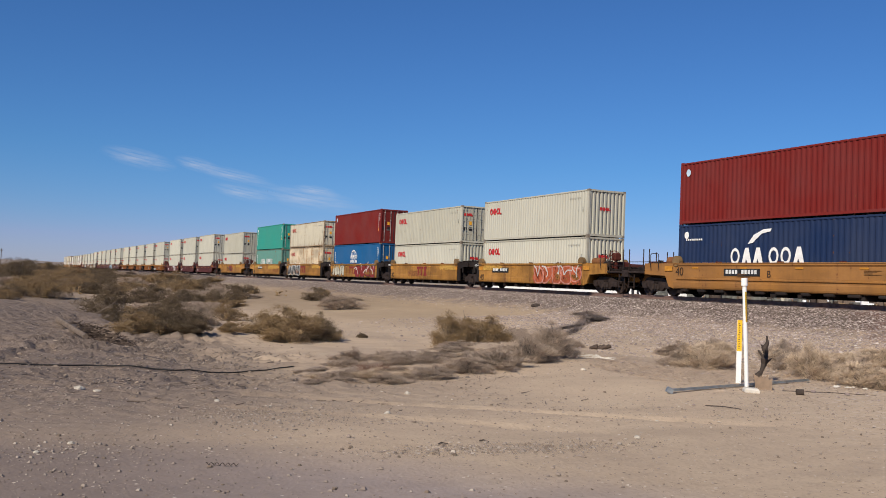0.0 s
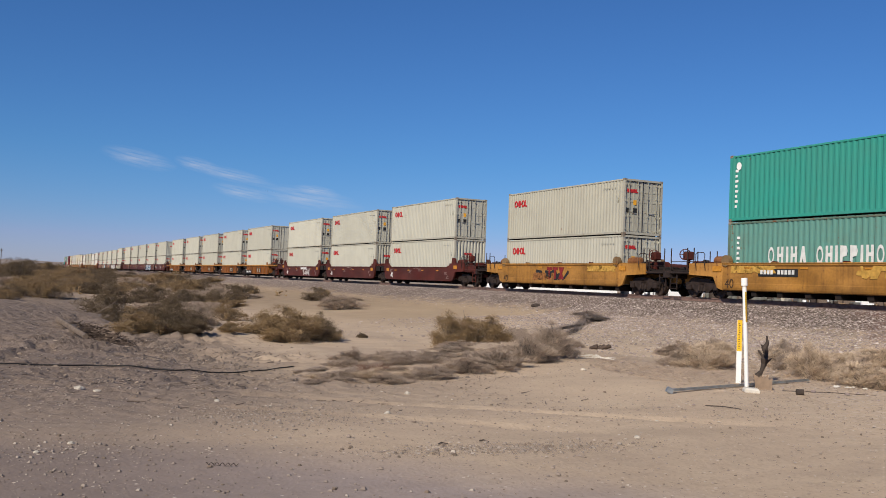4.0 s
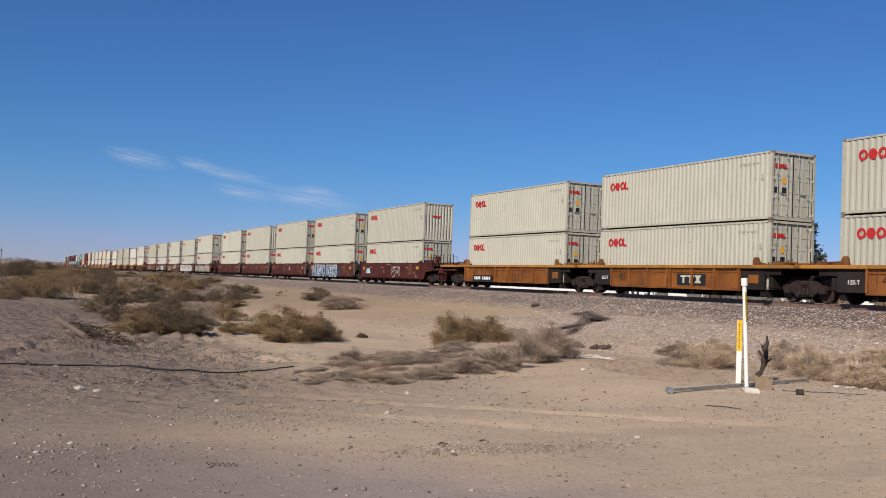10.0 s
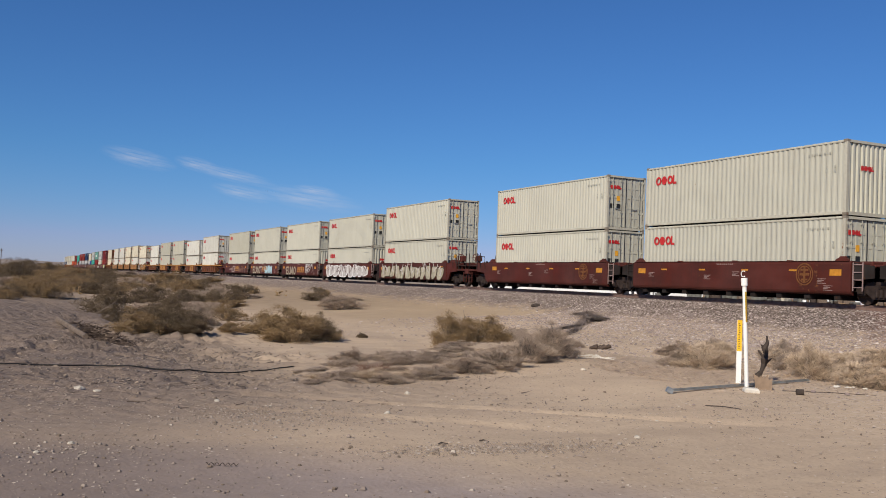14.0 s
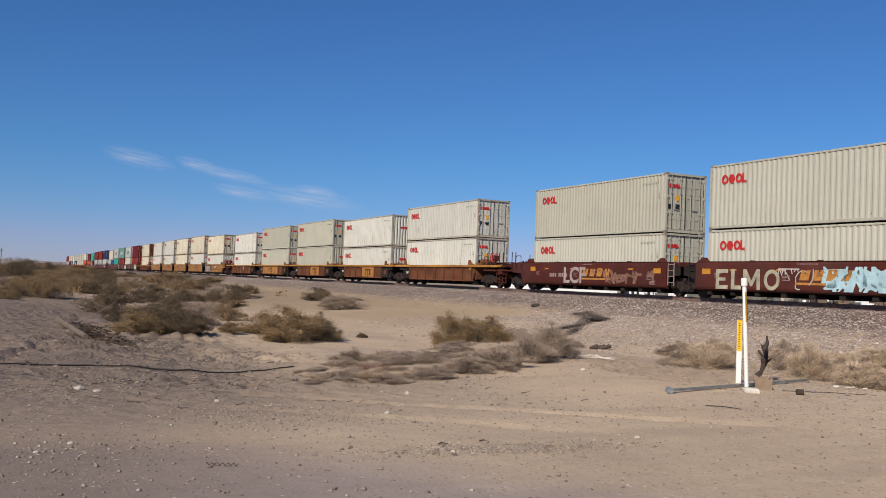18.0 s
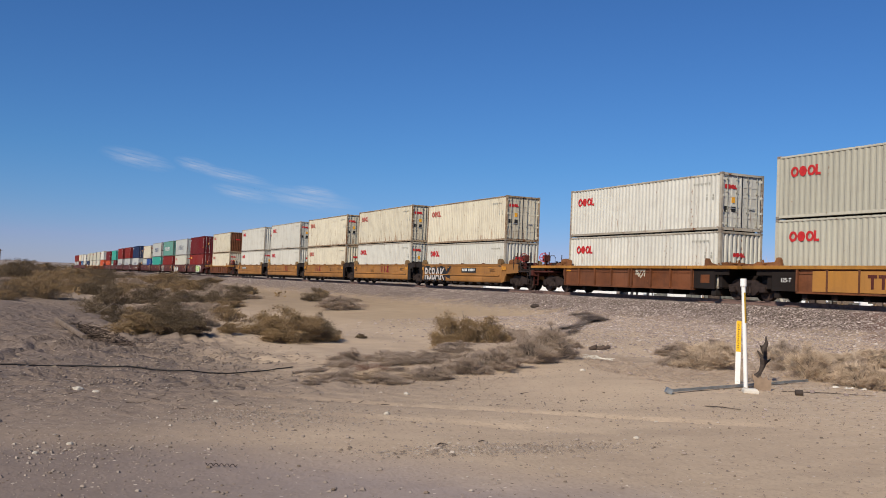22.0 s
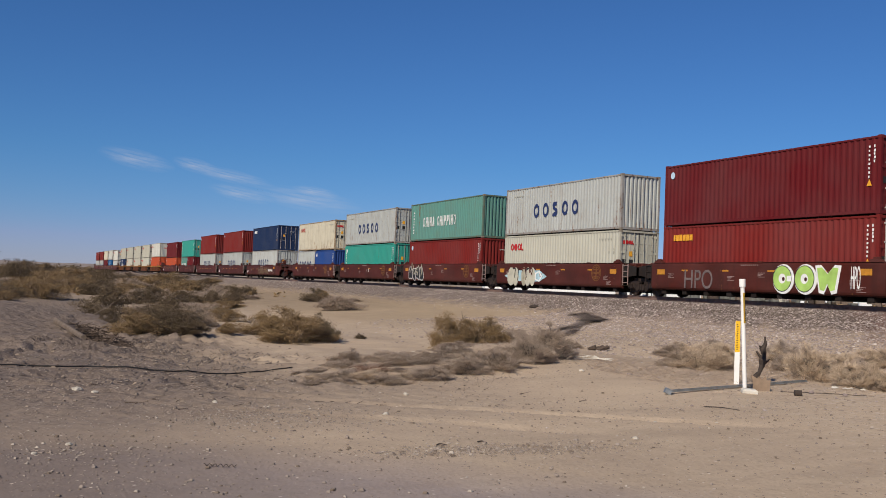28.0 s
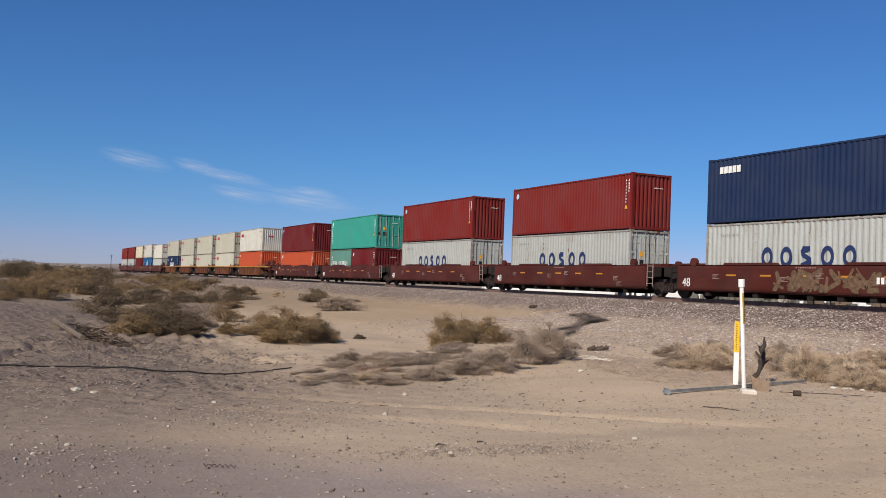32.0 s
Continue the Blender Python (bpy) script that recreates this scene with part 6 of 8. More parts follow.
# units of the train, front to tail: container's rear end at mid-clip, wagon, lower and upper box (paint, end, height, emblem)
S_, H_ = 2.591, 2.896
UNITS = [
    (307.07, "C", ("navy", "D", H_, "cm"), ("red", "D", H_, "")),
    (287.24, "Y", ("cream", "W", S_, "oo"), ("cream", "W", S_, "oo")),
    (271.60, "Y", ("cream", "W", S_, "oo"), ("creamgrey", "D", S_, "oo")),
    (256.02, "Y", ("blue", "D", H_, "cb"), ("red", "D", H_, "")),
    (240.32, "Y", ("creamrust", "D", H_, "oo"), ("creamold", "D", S_, "oo")),
    (224.87, "Y", ("sage", "D", H_, "cs"), ("teal", "D", H_, "")),
    (204.97, "Y", ("cream", "D", S_, "oo"), ("creamgrey", "D", H_, "oo")),
    (185.16, "M", ("cream", "W", H_, "oo"), ("cream", "D", H_, "oo")),
    (169.61, "M", ("cream", "W", H_, "oo"), ("cream", "D", H_, "oo")),
    (153.99, "M", ("cream", "D", H_, "oo"), ("cream", "D", H_, "oo")),
    (134.23, "R", ("cream", "D", H_, "oo"), ("cream", "D", H_, "oo")),
    (118.54, "R", ("cream", "D", H_, "oo"), ("cream", "D", H_, "oo")),
    (102.68, "R", ("cream", "D", H_, "oo"), ("cream", "D", H_, "oo")),
    (86.92, "R", ("cream", "D", H_, "oo"), ("cream", "D", H_, "oo")),
    (71.35, "R", ("cream", "D", H_, "oo"), ("cream", "D", H_, "oo")),
    (51.34, "B", ("cream", "D", H_, "oo"), ("cream", "W", H_, "oo")),
    (35.81, "B", ("cream", "D", H_, "oo"), ("cream", "D", H_, "oo")),
    (20.60, "B", ("cream", "D", H_, "oo"), ("cream", "D", H_, "oo")),
    (5.22, "B", ("cream", "D", H_, "oo"), ("cream", "W", H_, "oo")),
    (-10.24, "B", ("cream", "D", H_, "oo"), ("cream", "D", H_, "oo")),
    (-29.83, "B", ("cream", "D", H_, "oo"), ("cream", "D", H_, "oo")),
    (-45.06, "B", ("cream", "W", S_, "oo"), ("cream", "D", H_, "oo")),
    (-60.33, "B", ("cream", "W", S_, "oo"), ("cream", "D", H_, "oo")),
    (-75.64, "B", ("cream", "D", S_, "oo"), ("cream", "D", H_, "oo")),
    (-90.91, "B", ("cream", "D", S_, "oo"), ("creamgrey", "D", H_, "oo")),
    (-110.66, "O", ("white", "D", H_, "oo"), ("white", "D", S_, "oo")),
    (-126.07, "O", ("white", "W", S_, "oo"), ("white", "W", S_, "oo")),
    (-141.50, "O", ("creamgrey", "W", H_, "oo"), ("creamgrey", "D", S_, "oo")),
    (-157.07, "O", ("creamgrey", "D", H_, "oo"), ("creamgrey", "D", S_, "oo")),
    (-172.50, "O", ("white", "W", S_, "oo"), ("white", "D", S_, "oo")),
    (-192.10, "C", ("white", "W", S_, "oo"), ("creamold", "D", H_, "oo")),
    (-207.28, "C", ("white", "D", H_, "oo"), ("creamold", "D", H_, "oo")),
    (-222.72, "C", ("creamold", "W", H_, "oo"), ("creamold", "D", H_, "oo")),
    (-237.95, "C", ("white", "W", H_, "oo"), ("white", "D", H_, "oo")),
    (-253.38, "C", ("white", "D", H_, "oo"), ("white", "W", H_, "oo")),
    (-272.83, "O", ("creamold", "D", H_, "oo"), ("creamold", "R", H_, "oo")),
    (-292.42, "B", ("red", "D", H_, "to"), ("maroon", "D", H_, "")),
    (-308.09, "B", ("cream", "D", H_, "oo"), ("lightgrey", "W", H_, "co")),
    (-323.43, "B", ("red", "W", H_, ""), ("sage", "W", H_, "cs")),
    (-338.75, "B", ("teal", "D", H_, ""), ("lightgrey", "D", H_, "co")),
    (-354.08, "B", (("lightgrey", "co"), ("royal", ""), S_, ""), ("creamold", "D", H_, "oo")),
    (-374.85, "L", ("lightgrey", "D", H_, "co"), ("navy", "D", H_, "se")),
    (-392.64, "L", ("lightgrey", "D", H_, "co"), ("red", "W", H_, "")),
    (-410.33, "L", ("lightgrey", "D", H_, "co"), ("red", "W", H_, "")),
    (-428.36, "L", (("sage", "cs"), ("maroon", ""), S_, ""), ("teal", "D", H_, "")),
    (-446.03, "L", ("orange", "W", S_, ""), ("maroon", "W", H_, "")),
    (-467.25, "O", ("orange", "W", H_, ""), ("white", "W", H_, "oo")),
    (-482.9, "O", ("cream", "D", H_, "oo"), ("creamgrey", "D", H_, "oo")),
    (-498.2, "O", ("cream", "D", H_, "oo"), ("creamgrey", "D", H_, "oo")),
    (-513.5, "O", ("cream", "D", H_, "oo"), ("creamgrey", "D", H_, "oo")),
    (-529.0, "O", ("navy", "D", H_, "cm"), ("creamgrey", "D", H_, "oo")),
    (-548.4, "B", ("lightgrey", "D", S_, ""), ("white", "D", H_, "oo")),
    (-563.5, "B", ("blue", "D", H_, "cb"), ("white", "D", H_, "oo")),
    (-578.8, "B", ("maroon", "D", H_, ""), ("creamold", "D", H_, "oo")),
    (-594.1, "B", ("lightgrey", "W", H_, "co"), ("red", "D", H_, "")),
    (-609.3, "B", ("lightgrey", "D", H_, "co"), ("red", "D", H_, "")),
]
BASE = 0.45                      # container base above the rail
MOVING = []                      # (thing, place of its middle on the train at mid-clip, height)
MID = [u[0] + 6.096 for u in UNITS]
for no, (s0, kind, low, up) in enumerate(UNITS):
    c = MID[no]
    front = MID[no - 1] - c if no else 19.8
    back = c - MID[no + 1] if no + 1 < len(UNITS) else 19.8
    joint = 19.0 if kind == "L" else 17.0
    free_r, free_l = front > joint, back > joint
    truck = BODY["L"] + 1.2 if kind == "L" else 7.8
    MOVING.append((well_car(kind, back / 2, front / 2, free_l, free_r, -truck if free_l else 0, truck if free_r else front / 2, no), c, 0.0))
    H1 = low[2]
    if isinstance(low[0], tuple):
        for k, (kd, lg) in enumerate(low[:2]):
            MOVING.append((container(kd, "W" if k else "D", 6.058, H1, lg), c + (3.067 if k else -3.067), BASE))
    else:
        MOVING.append((container(low[0], low[1], 12.192, H1, low[3]), c, BASE))
    MOVING.append((container(up[0], up[1], 12.192, up[2], up[3]), c, BASE + H1 + 0.012))


# ------------------------------------------------------------------ brush
def bush_meshes(kind, seed, far=False):
    """Unit shrub one metre wide and one metre high: bowed stems round a dense heart, and many small leaf blades in uneven clumps down to the ground."""
    rnd = random.Random(seed)
    stems, leaves = Shape(), Shape()
    twiggy = kind in "yt"
    swell = lambda a, up: 0.84 + 0.20 * math.sin(a * 2 + seed) * math.sin(up * 5 + seed) + 0.12 * math.sin(a * 5 + 2 * seed) * math.cos(up * 4)
    puffs = []
    for i in range(64):
        a, up = rnd.uniform(0, 2 * math.pi), rnd.random() ** 1.15
        q = swell(a, up) * rnd.uniform(0.60, 0.95 if up < 0.6 else 0.86)
        flat = math.sqrt(max(0.0, 1 - up * up))
        c = Vector((0.5 * q * flat * math.cos(a), 0.5 * q * flat * math.sin(a), 0.05 + 0.86 * up * q))
        puffs.append((c, rnd.uniform(0.07, 0.125)))
        root = Vector((0.10 * rnd.uniform(-1, 1), 0.10 * rnd.uniform(-1, 1), -0.05))
        bend = root.lerp(c, 0.55) + Vector((0, 0, 0.05))
        stems.tube(root, bend, 0.007, 4, 0.005)
        stems.tube(bend, c, 0.005, 4, 0.002)
        for k in range(3):
            tip = c + Vector((rnd.gauss(0, .06), rnd.gauss(0, .06), rnd.uniform(0.0, .12)))
            stems.tube(bend.lerp(c, 0.7), tip, 0.003, 3, 0.0012)
    n = (20000 if not twiggy else 10500) if not far else 8000
    big = 1.0 if not far else 1.35
    for i in range(n):
        c, r = puffs[i % len(puffs)]
        o = Vector((rnd.gauss(0, 1), rnd.gauss(0, 1), rnd.gauss(0.25, 1.0))).normalized()
        p = c + o * r * (rnd.random() ** 0.45) * rnd.uniform(0.75, 1.15)
        if i % 4 == 0:           # fill of the dome's body
            a, up, q = rnd.uniform(0, 2 * math.pi), rnd.random(), rnd.random() ** 0.4 * 0.82
            q *= swell(a, up)
            flat = math.sqrt(max(0.0, 1 - up * up))
            p = Vector((0.5 * q * flat * math.cos(a), 0.5 * q * flat * math.sin(a), 0.86 * up * q))
        if p.z < 0.0:
            p.z = abs(p.z) * 0.5
        d = o * 0.9 + Vector((rnd.gauss(0, 0.5), rnd.gauss(0, 0.5), rnd.gauss(0.6, 0.45)))
        if twiggy:
            d = Vector((p.x * 1.3 + rnd.gauss(0, .55), p.y * 1.3 + rnd.gauss(0, .55), rnd.gauss(0.75, 0.5)))
        d.normalize()
        e = d.cross(Vector((rnd.gauss(0, 1), rnd.gauss(0, 1), rnd.gauss(0, 1))))
        e.normalize()
        ln, w = (rnd.uniform(0.016, 0.042), rnd.uniform(0.0016, 0.0042)) if not twiggy else (rnd.uniform(0.05, 0.13), rnd.uniform(0.0012, 0.0030))
        w *= big
        leaves.add([p - e * w, p + e * w, p + d * ln + e * w * 0.5, p + d * ln - e * w * 0.4], [(0, 1, 2, 3)])
    return stems.mesh("branchwork"), leaves.mesh("foliage")


BUSH = {k: [bush_meshes(k, 10 * i + ord(k)) for i in range(3)] for k in "ogty"}
BUSH_FAR = {k: [bush_meshes(k, 10 * i + 3 + ord(k), True) for i in range(3)] for k in "ogty"}
BUSH_SAYS = {"o": "dusty olive saltbush on sandy ground", "g": "golden brown desert bush on sandy ground", "t": "straw brown dry bush on sandy ground", "y": "grey leafless dry brush on sandy ground"}


def bush(x, y, w, h, kind, no):
    stem, leaf = (BUSH if x > -34 else BUSH_FAR)[kind][no % 3]
    turn = random.uniform(0, 360)
    m = pose(x, y, gz(x, y) - 0.02, 0, 0, turn) @ Matrix.Diagonal((w * 1.28, w * 1.28 * random.uniform(0.8, 1.0), h * (1.36 if kind in "og" else 1.14), 1))
    b = thing("desert_bush", BUSH_SAYS[kind], "bush", m, "desert brush")
    part("branchwork", stem, MAT["bark"], b)
    part("foliage", leaf, LEAF[kind], b)


BUSHES = """-110.0,1.0,4.55,2.42,o -188.4,6.5,4.73,2.73,o -154.9,3.4,4.29,2.92,o -63.3,2.2,3.35,1.27,g -56.1,0.1,1.39,0.68,g -117.9,5.9,3.31,1.72,g -44.5,4.3,2.34,1.48,o
-30.2,3.8,1.60,0.82,g -30.4,4.7,1.61,0.89,o -29.8,5.4,1.06,0.46,o -76.9,11.2,2.70,1.17,o -53.6,8.9,1.58,1.08,o -50.7,9.3,1.36,0.66,y -101.1,11.3,3.50,1.28,y
-117.6,16.1,4.12,1.37,g -96.3,16.8,3.43,1.14,g -62.2,13.8,1.58,1.05,o -81.8,16.7,2.46,1.08,y -67.1,11.5,2.19,0.87,y -30.6,6.7,0.77,0.41,g -31.3,8.0,1.53,0.84,g
-28.9,8.4,2.34,1.04,g -29.3,9.5,1.11,0.89,o -62.2,19.5,2.15,0.94,o -49.8,17.1,2.54,0.95,y -30.1,11.1,0.42,0.19,o -26.5,12.8,1.64,1.18,g -26.9,14.2,1.65,0.85,g
-27.4,15.6,1.14,0.49,y -15.9,9.8,1.23,0.69,y -15.4,9.1,0.97,0.62,y -14.9,8.1,1.12,0.45,y -14.5,7.3,0.88,0.35,y -16.2,7.1,1.18,0.28,y -18.1,7.3,1.06,0.31,y
-14.0,6.4,0.84,0.24,y -13.8,5.6,0.72,0.20,y -14.2,5.4,0.64,0.22,t -21.2,7.6,1.08,0.32,y -14.5,5.0,0.74,0.20,y -15.5,13.4,1.13,0.60,t -16.9,15.1,0.66,0.60,t
-17.1,17.0,0.82,0.66,y -13.2,14.1,0.99,0.82,t -12.1,14.1,0.97,0.57,t -11.7,14.1,0.60,0.50,t -15.0,15.3,0.85,0.48,y -233.3,16.5,7.94,2.38,g -189.4,17.5,7.59,1.95,o
-168.6,19.7,6.83,1.56,y -159.3,24.4,6.56,1.50,g -83.6,5.1,2.83,1.04,g -73.5,5.7,2.09,0.92,o -82.1,18.5,1.99,0.80,y -66.2,8.4,2.31,1.00,y -241.7,0.9,5.32,2.66,o
-231.2,18.6,6.00,1.70,g -135.4,5.8,3.69,1.36,g -158.5,12.4,4.35,1.18,g -113.2,9.7,2.63,1.02,o -152.5,14.3,5.41,1.50,o -135.4,7.4,4.58,1.15,g -196.8,16.2,6.00,1.90,o
-174.9,7.1,5.98,1.36,g -153.8,17.3,4.70,1.15,o -124.7,10.6,3.02,1.05,o -146.4,19.3,5.21,1.10,g -106.3,5.4,3.52,0.87,g -141.1,14.4,4.03,1.25,o -236.1,13.4,6.00,2.21,g
-108.8,6.6,2.99,0.75,o -123.5,20.4,5.01,1.20,o -83.6,4.9,2.79,1.12,y -73.2,13.9,2.29,0.73,o -95.5,18.6,2.40,1.26,o -114.1,12.0,2.44,1.16,y -83.0,17.6,2.33,0.90,o
-105.3,7.6,3.20,1.31,o -84.9,12.6,2.49,0.96,g -74.4,5.5,2.30,0.85,o -100.2,12.8,2.67,0.95,y -77.1,9.5,2.07,0.81,o -84.4,5.1,1.99,0.86,o -100.5,11.9,2.55,1.45,y
-66.5,9.5,1.78,0.97,g -64.6,9.6,1.56,1.08,y -47.6,6.2,1.53,0.71,y -48.3,7.4,1.49,0.60,y -65.4,13.2,2.33,1.16,y -34.6,3.4,0.78,0.59,o -46.8,9.0,1.32,0.66,y
-62.8,12.5,1.36,1.09,o -58.6,9.5,1.57,0.94,y -50.2,9.7,1.71,0.61,y -57.8,12.6,2.49,0.50,g -120.9,10.4,4.40,0.79,o -102.5,18.5,3.32,0.82,y -67.6,8.8,1.69,0.58,g
-46.3,6.7,1.42,0.26,g -67.4,15.1,1.76,0.59,o -65.3,10.8,2.86,0.52,y -39.4,7.3,1.54,0.34,g -45.8,6.9,1.25,0.38,y -74.8,14.8,3.33,0.44,y -126.8,25.1,3.99,0.90,g
-57.1,12.1,2.10,0.40,g -71.7,15.9,3.07,0.65,y -56.7,11.0,1.78,0.49,g -58.0,12.3,2.71,0.40,g -64.9,11.8,1.76,0.52,o -53.1,8.1,2.09,0.39,o -69.0,16.0,2.64,0.44,y
-74.0,17.2,2.47,0.41,y -60.7,11.0,2.53,0.31,o -56.1,9.1,2.57,0.44,y -61.5,6.8,2.67,0.34,o -84.0,19.2,3.04,0.49,o -68.4,8.1,2.57,0.59,g -36.9,6.1,1.14,0.24,y
-56.5,8.9,2.43,0.36,g -101.3,18.6,2.58,0.89,o -77.8,14.0,2.02,0.45,y -102.9,3.4,3.33,1.07,g -175.0,-0.3,3.97,2.11,o -121.8,-0.6,4.17,1.34,o -121.4,-0.1,4.42,1.63,g
-81.1,3.2,3.11,1.21,g -73.2,2.1,2.51,0.96,g -63.9,0.3,1.91,0.66,g -60.6,0.3,1.85,0.78,o -135.4,6.3,3.92,1.69,g -71.4,0.8,1.93,1.02,g -16.6,9.7,0.75,0.14,t
-15.7,8.5,0.52,0.14,y -14.9,5.2,0.77,0.10,t -15.4,9.1,0.78,0.16,y -15.9,8.4,0.87,0.15,y -24.3,14.1,0.86,0.18,y -14.7,7.5,0.84,0.11,y -25.5,13.9,1.23,0.19,y
-13.9,4.4,0.59,0.12,y -15.1,4.8,0.47,0.10,t -16.5,6.7,0.72,0.09,y -14.9,7.1,0.65,0.10,y -15.1,8.2,0.50,0.08,y -16.6,10.4,0.87,0.14,t -16.6,9.3,0.60,0.10,y
-23.1,14.3,1.21,0.14,y -16.9,10.6,0.59,0.16,y -16.7,8.3,0.50,0.14,y -14.9,6.1,0.68,0.16,y -16.2,8.7,0.74,0.15,t -23.8,14.2,0.82,0.15,y -14.8,7.5,0.55,0.12,y
-16.7,8.3,0.77,0.13,y -16.1,6.0,0.42,0.09,y -15.4,8.5,0.49,0.12,y -15.1,8.2,0.76,0.17,t -14.9,6.1,0.78,0.12,t -17.0,8.2,0.77,0.15,y -15.5,5.0,0.56,0.10,y
-16.2,7.3,0.74,0.10,y -14.7,6.2,0.80,0.08,y -16.3,6.1,0.47,0.17,y -17.5,8.6,0.92,0.15,y -23.8,14.4,1.38,0.25,y -16.0,8.3,0.87,0.11,t -16.2,7.5,0.77,0.18,y
-16.4,6.6,0.43,0.14,y -20.3,6.9,0.56,0.15,y -15.1,6.2,0.58,0.09,t -14.3,5.4,0.39,0.08,y -14.0,4.9,0.49,0.10,y -16.2,5.8,0.68,0.14,y -22.6,14.4,1.20,0.21,y
-22.6,14.5,0.91,0.19,y -19.0,6.1,1.00,0.12,y -17.5,7.3,0.62,0.12,y -16.1,8.3,0.86,0.10,y -23.9,15.6,0.69,0.27,y -14.5,6.3,0.55,0.13,t -15.0,6.8,0.55,0.08,y
-14.3,6.1,0.37,0.11,y -14.9,7.4,0.83,0.12,t -14.9,6.8,0.73,0.09,y -18.7,6.6,0.87,0.18,y -14.2,5.9,0.74,0.11,t -18.1,7.3,0.49,0.19,t -15.5,6.0,0.82,0.12,y
-23.6,14.0,1.30,0.13,t -15.9,7.2,0.84,0.16,y -14.0,5.6,0.59,0.13,y -15.7,8.8,0.68,0.16,y -14.5,5.7,0.46,0.13,y -17.2,15.3,0.94,0.42,y -15.9,13.0,0.88,0.28,y
-16.6,14.8,0.75,0.27,y -20.6,16.8,1.12,0.39,y -20.3,18.0,1.08,0.37,y -16.9,15.1,0.73,0.51,t -19.5,16.8,1.01,0.47,t -15.5,13.7,0.83,0.41,t -20.5,17.2,1.18,0.42,t
-16.0,13.1,0.63,0.42,y -17.7,15.2,0.71,0.50,t -20.3,17.9,0.85,0.60,y -14.3,16.3,0.90,0.53,t -16.8,17.1,0.93,0.50,y -14.3,15.5,0.92,0.41,y -12.9,15.0,0.58,0.39,t
-11.8,14.2,0.71,0.34,y -15.7,15.8,0.94,0.47,t -16.5,18.1,0.81,0.38,t -13.1,14.9,0.55,0.34,t -15.6,18.1,0.98,0.50,t -15.1,16.6,0.66,0.41,t -13.4,15.4,0.81,0.51,y
-15.7,18.9,0.98,0.44,t -15.5,18.6,0.88,0.59,t -15.8,15.9,0.77,0.46,y -14.8,16.0,0.94,0.49,t -14.0,16.3,0.68,0.33,y
-36.7,5.5,1.50,0.85,o -34.6,6.0,1.50,0.70,o -37.2,7.1,1.30,0.60,y -45.7,7.1,2.00,1.00,o -45.0,8.0,1.80,0.80,y -48.9,9.8,1.80,0.70,y -42.4,9.2,1.60,0.80,g -58.2,10.0,2.60,1.10,o -70.6,13.6,2.80,0.80,y -69.9,15.7,2.40,1.10,o -81.4,19.3,2.20,0.80,o -73.9,11.4,3.40,1.40,g -61.9,8.5,3.00,1.20,o
-70.9,8.2,3.20,1.20,g -74.8,6.6,3.40,1.30,o -93.2,5.2,4.50,1.70,g -95.5,3.6,4.20,1.80,g -82.7,2.0,3.60,1.20,g -86.2,0.4,3.40,1.00,y -80.2,5.7,3.40,1.30,g -161.8,6.4,6.50,2.60,o -173.5,5.5,6.00,2.40,o -70.2,22.5,1.50,0.70,g -60.5,20.5,1.90,0.60,y -61.3,21.8,1.50,0.35,y"""
for no, row in enumerate(BUSHES.split()):
    x, y, w, h, kind = row.split(",")
    bush(float(x), float(y), float(w), float(h), kind, no)

# far scrub over the plain, too many to count
scrub = Shape()
rnd = random.Random(5)
for i in range(1700):
    x = -rnd.uniform(70, 900)
    y = rnd.uniform(-40, 22) if i % 3 else rnd.uniform(36, 160)
    if i > 900:
        x, y = -rnd.uniform(40, 260), rnd.uniform(70, 240)
    if abs(y - float(rail_line(np.array([x]))[0])) < 5.5:
        continue
    r = rnd.uniform(0.3, 1.1)
    z = gz(x, y)
    for k in range(26):
        a, b = rnd.uniform(0, 6.28), rnd.uniform(0.1, 1)
        c = Vector((x + r * b * math.cos(a), y + r * b * math.sin(a), z + r * rnd.uniform(0.0, 0.8)))
        q = rnd.uniform(0.06, 0.17) * r
        pts = [c + Vector((rnd.gauss(0, q), rnd.gauss(0, q), rnd.gauss(0, q * 0.8))) for _ in range(5)]
        scrub.add(pts, [(0, 1, 2), (0, 2, 3), (0, 3, 4), (1, 4, 2)])
solid("far_scrub", scrub, LEAF["g"], "low dry scrub scattered over the desert plain", "scrub", kind="stuff")

# loose stones on the bank and pebbles on the flat
def stones(count, seed, spot, size, flat=0.65):
    r_ = random.Random(seed)
    sh = Shape()
    for i in range(count):
        x, y = spot(r_)
        q = size(r_)
        z = gz_fast(x, y) + q * 0.15
        pts = [(x + dx * q * r_.uniform(0.6, 1.2), y + dy * q * r_.uniform(0.6, 1.2), z + dz * q * flat * r_.uniform(0.6, 1.2)) for dx, dy, dz in ((1, 0.1, 0), (0.1, 1, 0), (-1, 0, 0), (0, -1, 0), (0.5, 0.2, 0.9), (-0.2, 0.5, 0.8), (-0.3, -0.5, 0.9))]
        sh.add(pts, [(0, 1, 4), (1, 5, 4), (1, 2, 5), (2, 6, 5), (2, 3, 6), (3, 0, 4, 6), (4, 5, 6)])
    return sh


def gz_fast(x, y):
    i = min(max(np.searchsorted(gx, x) - 1, 0), nx - 2)
    j = min(max(np.searchsorted(gy, y) - 1, 0), ny - 2)
    u, v = (x - gx[i]) / (gx[i + 1] - gx[i]), (y - gy[j]) / (gy[j + 1] - gy[j])
    return float((ZZ[i, j] * (1 - u) + ZZ[i + 1, j] * u) * (1 - v) + (ZZ[i, j + 1] * (1 - u) + ZZ[i + 1, j + 1] * u) * v)


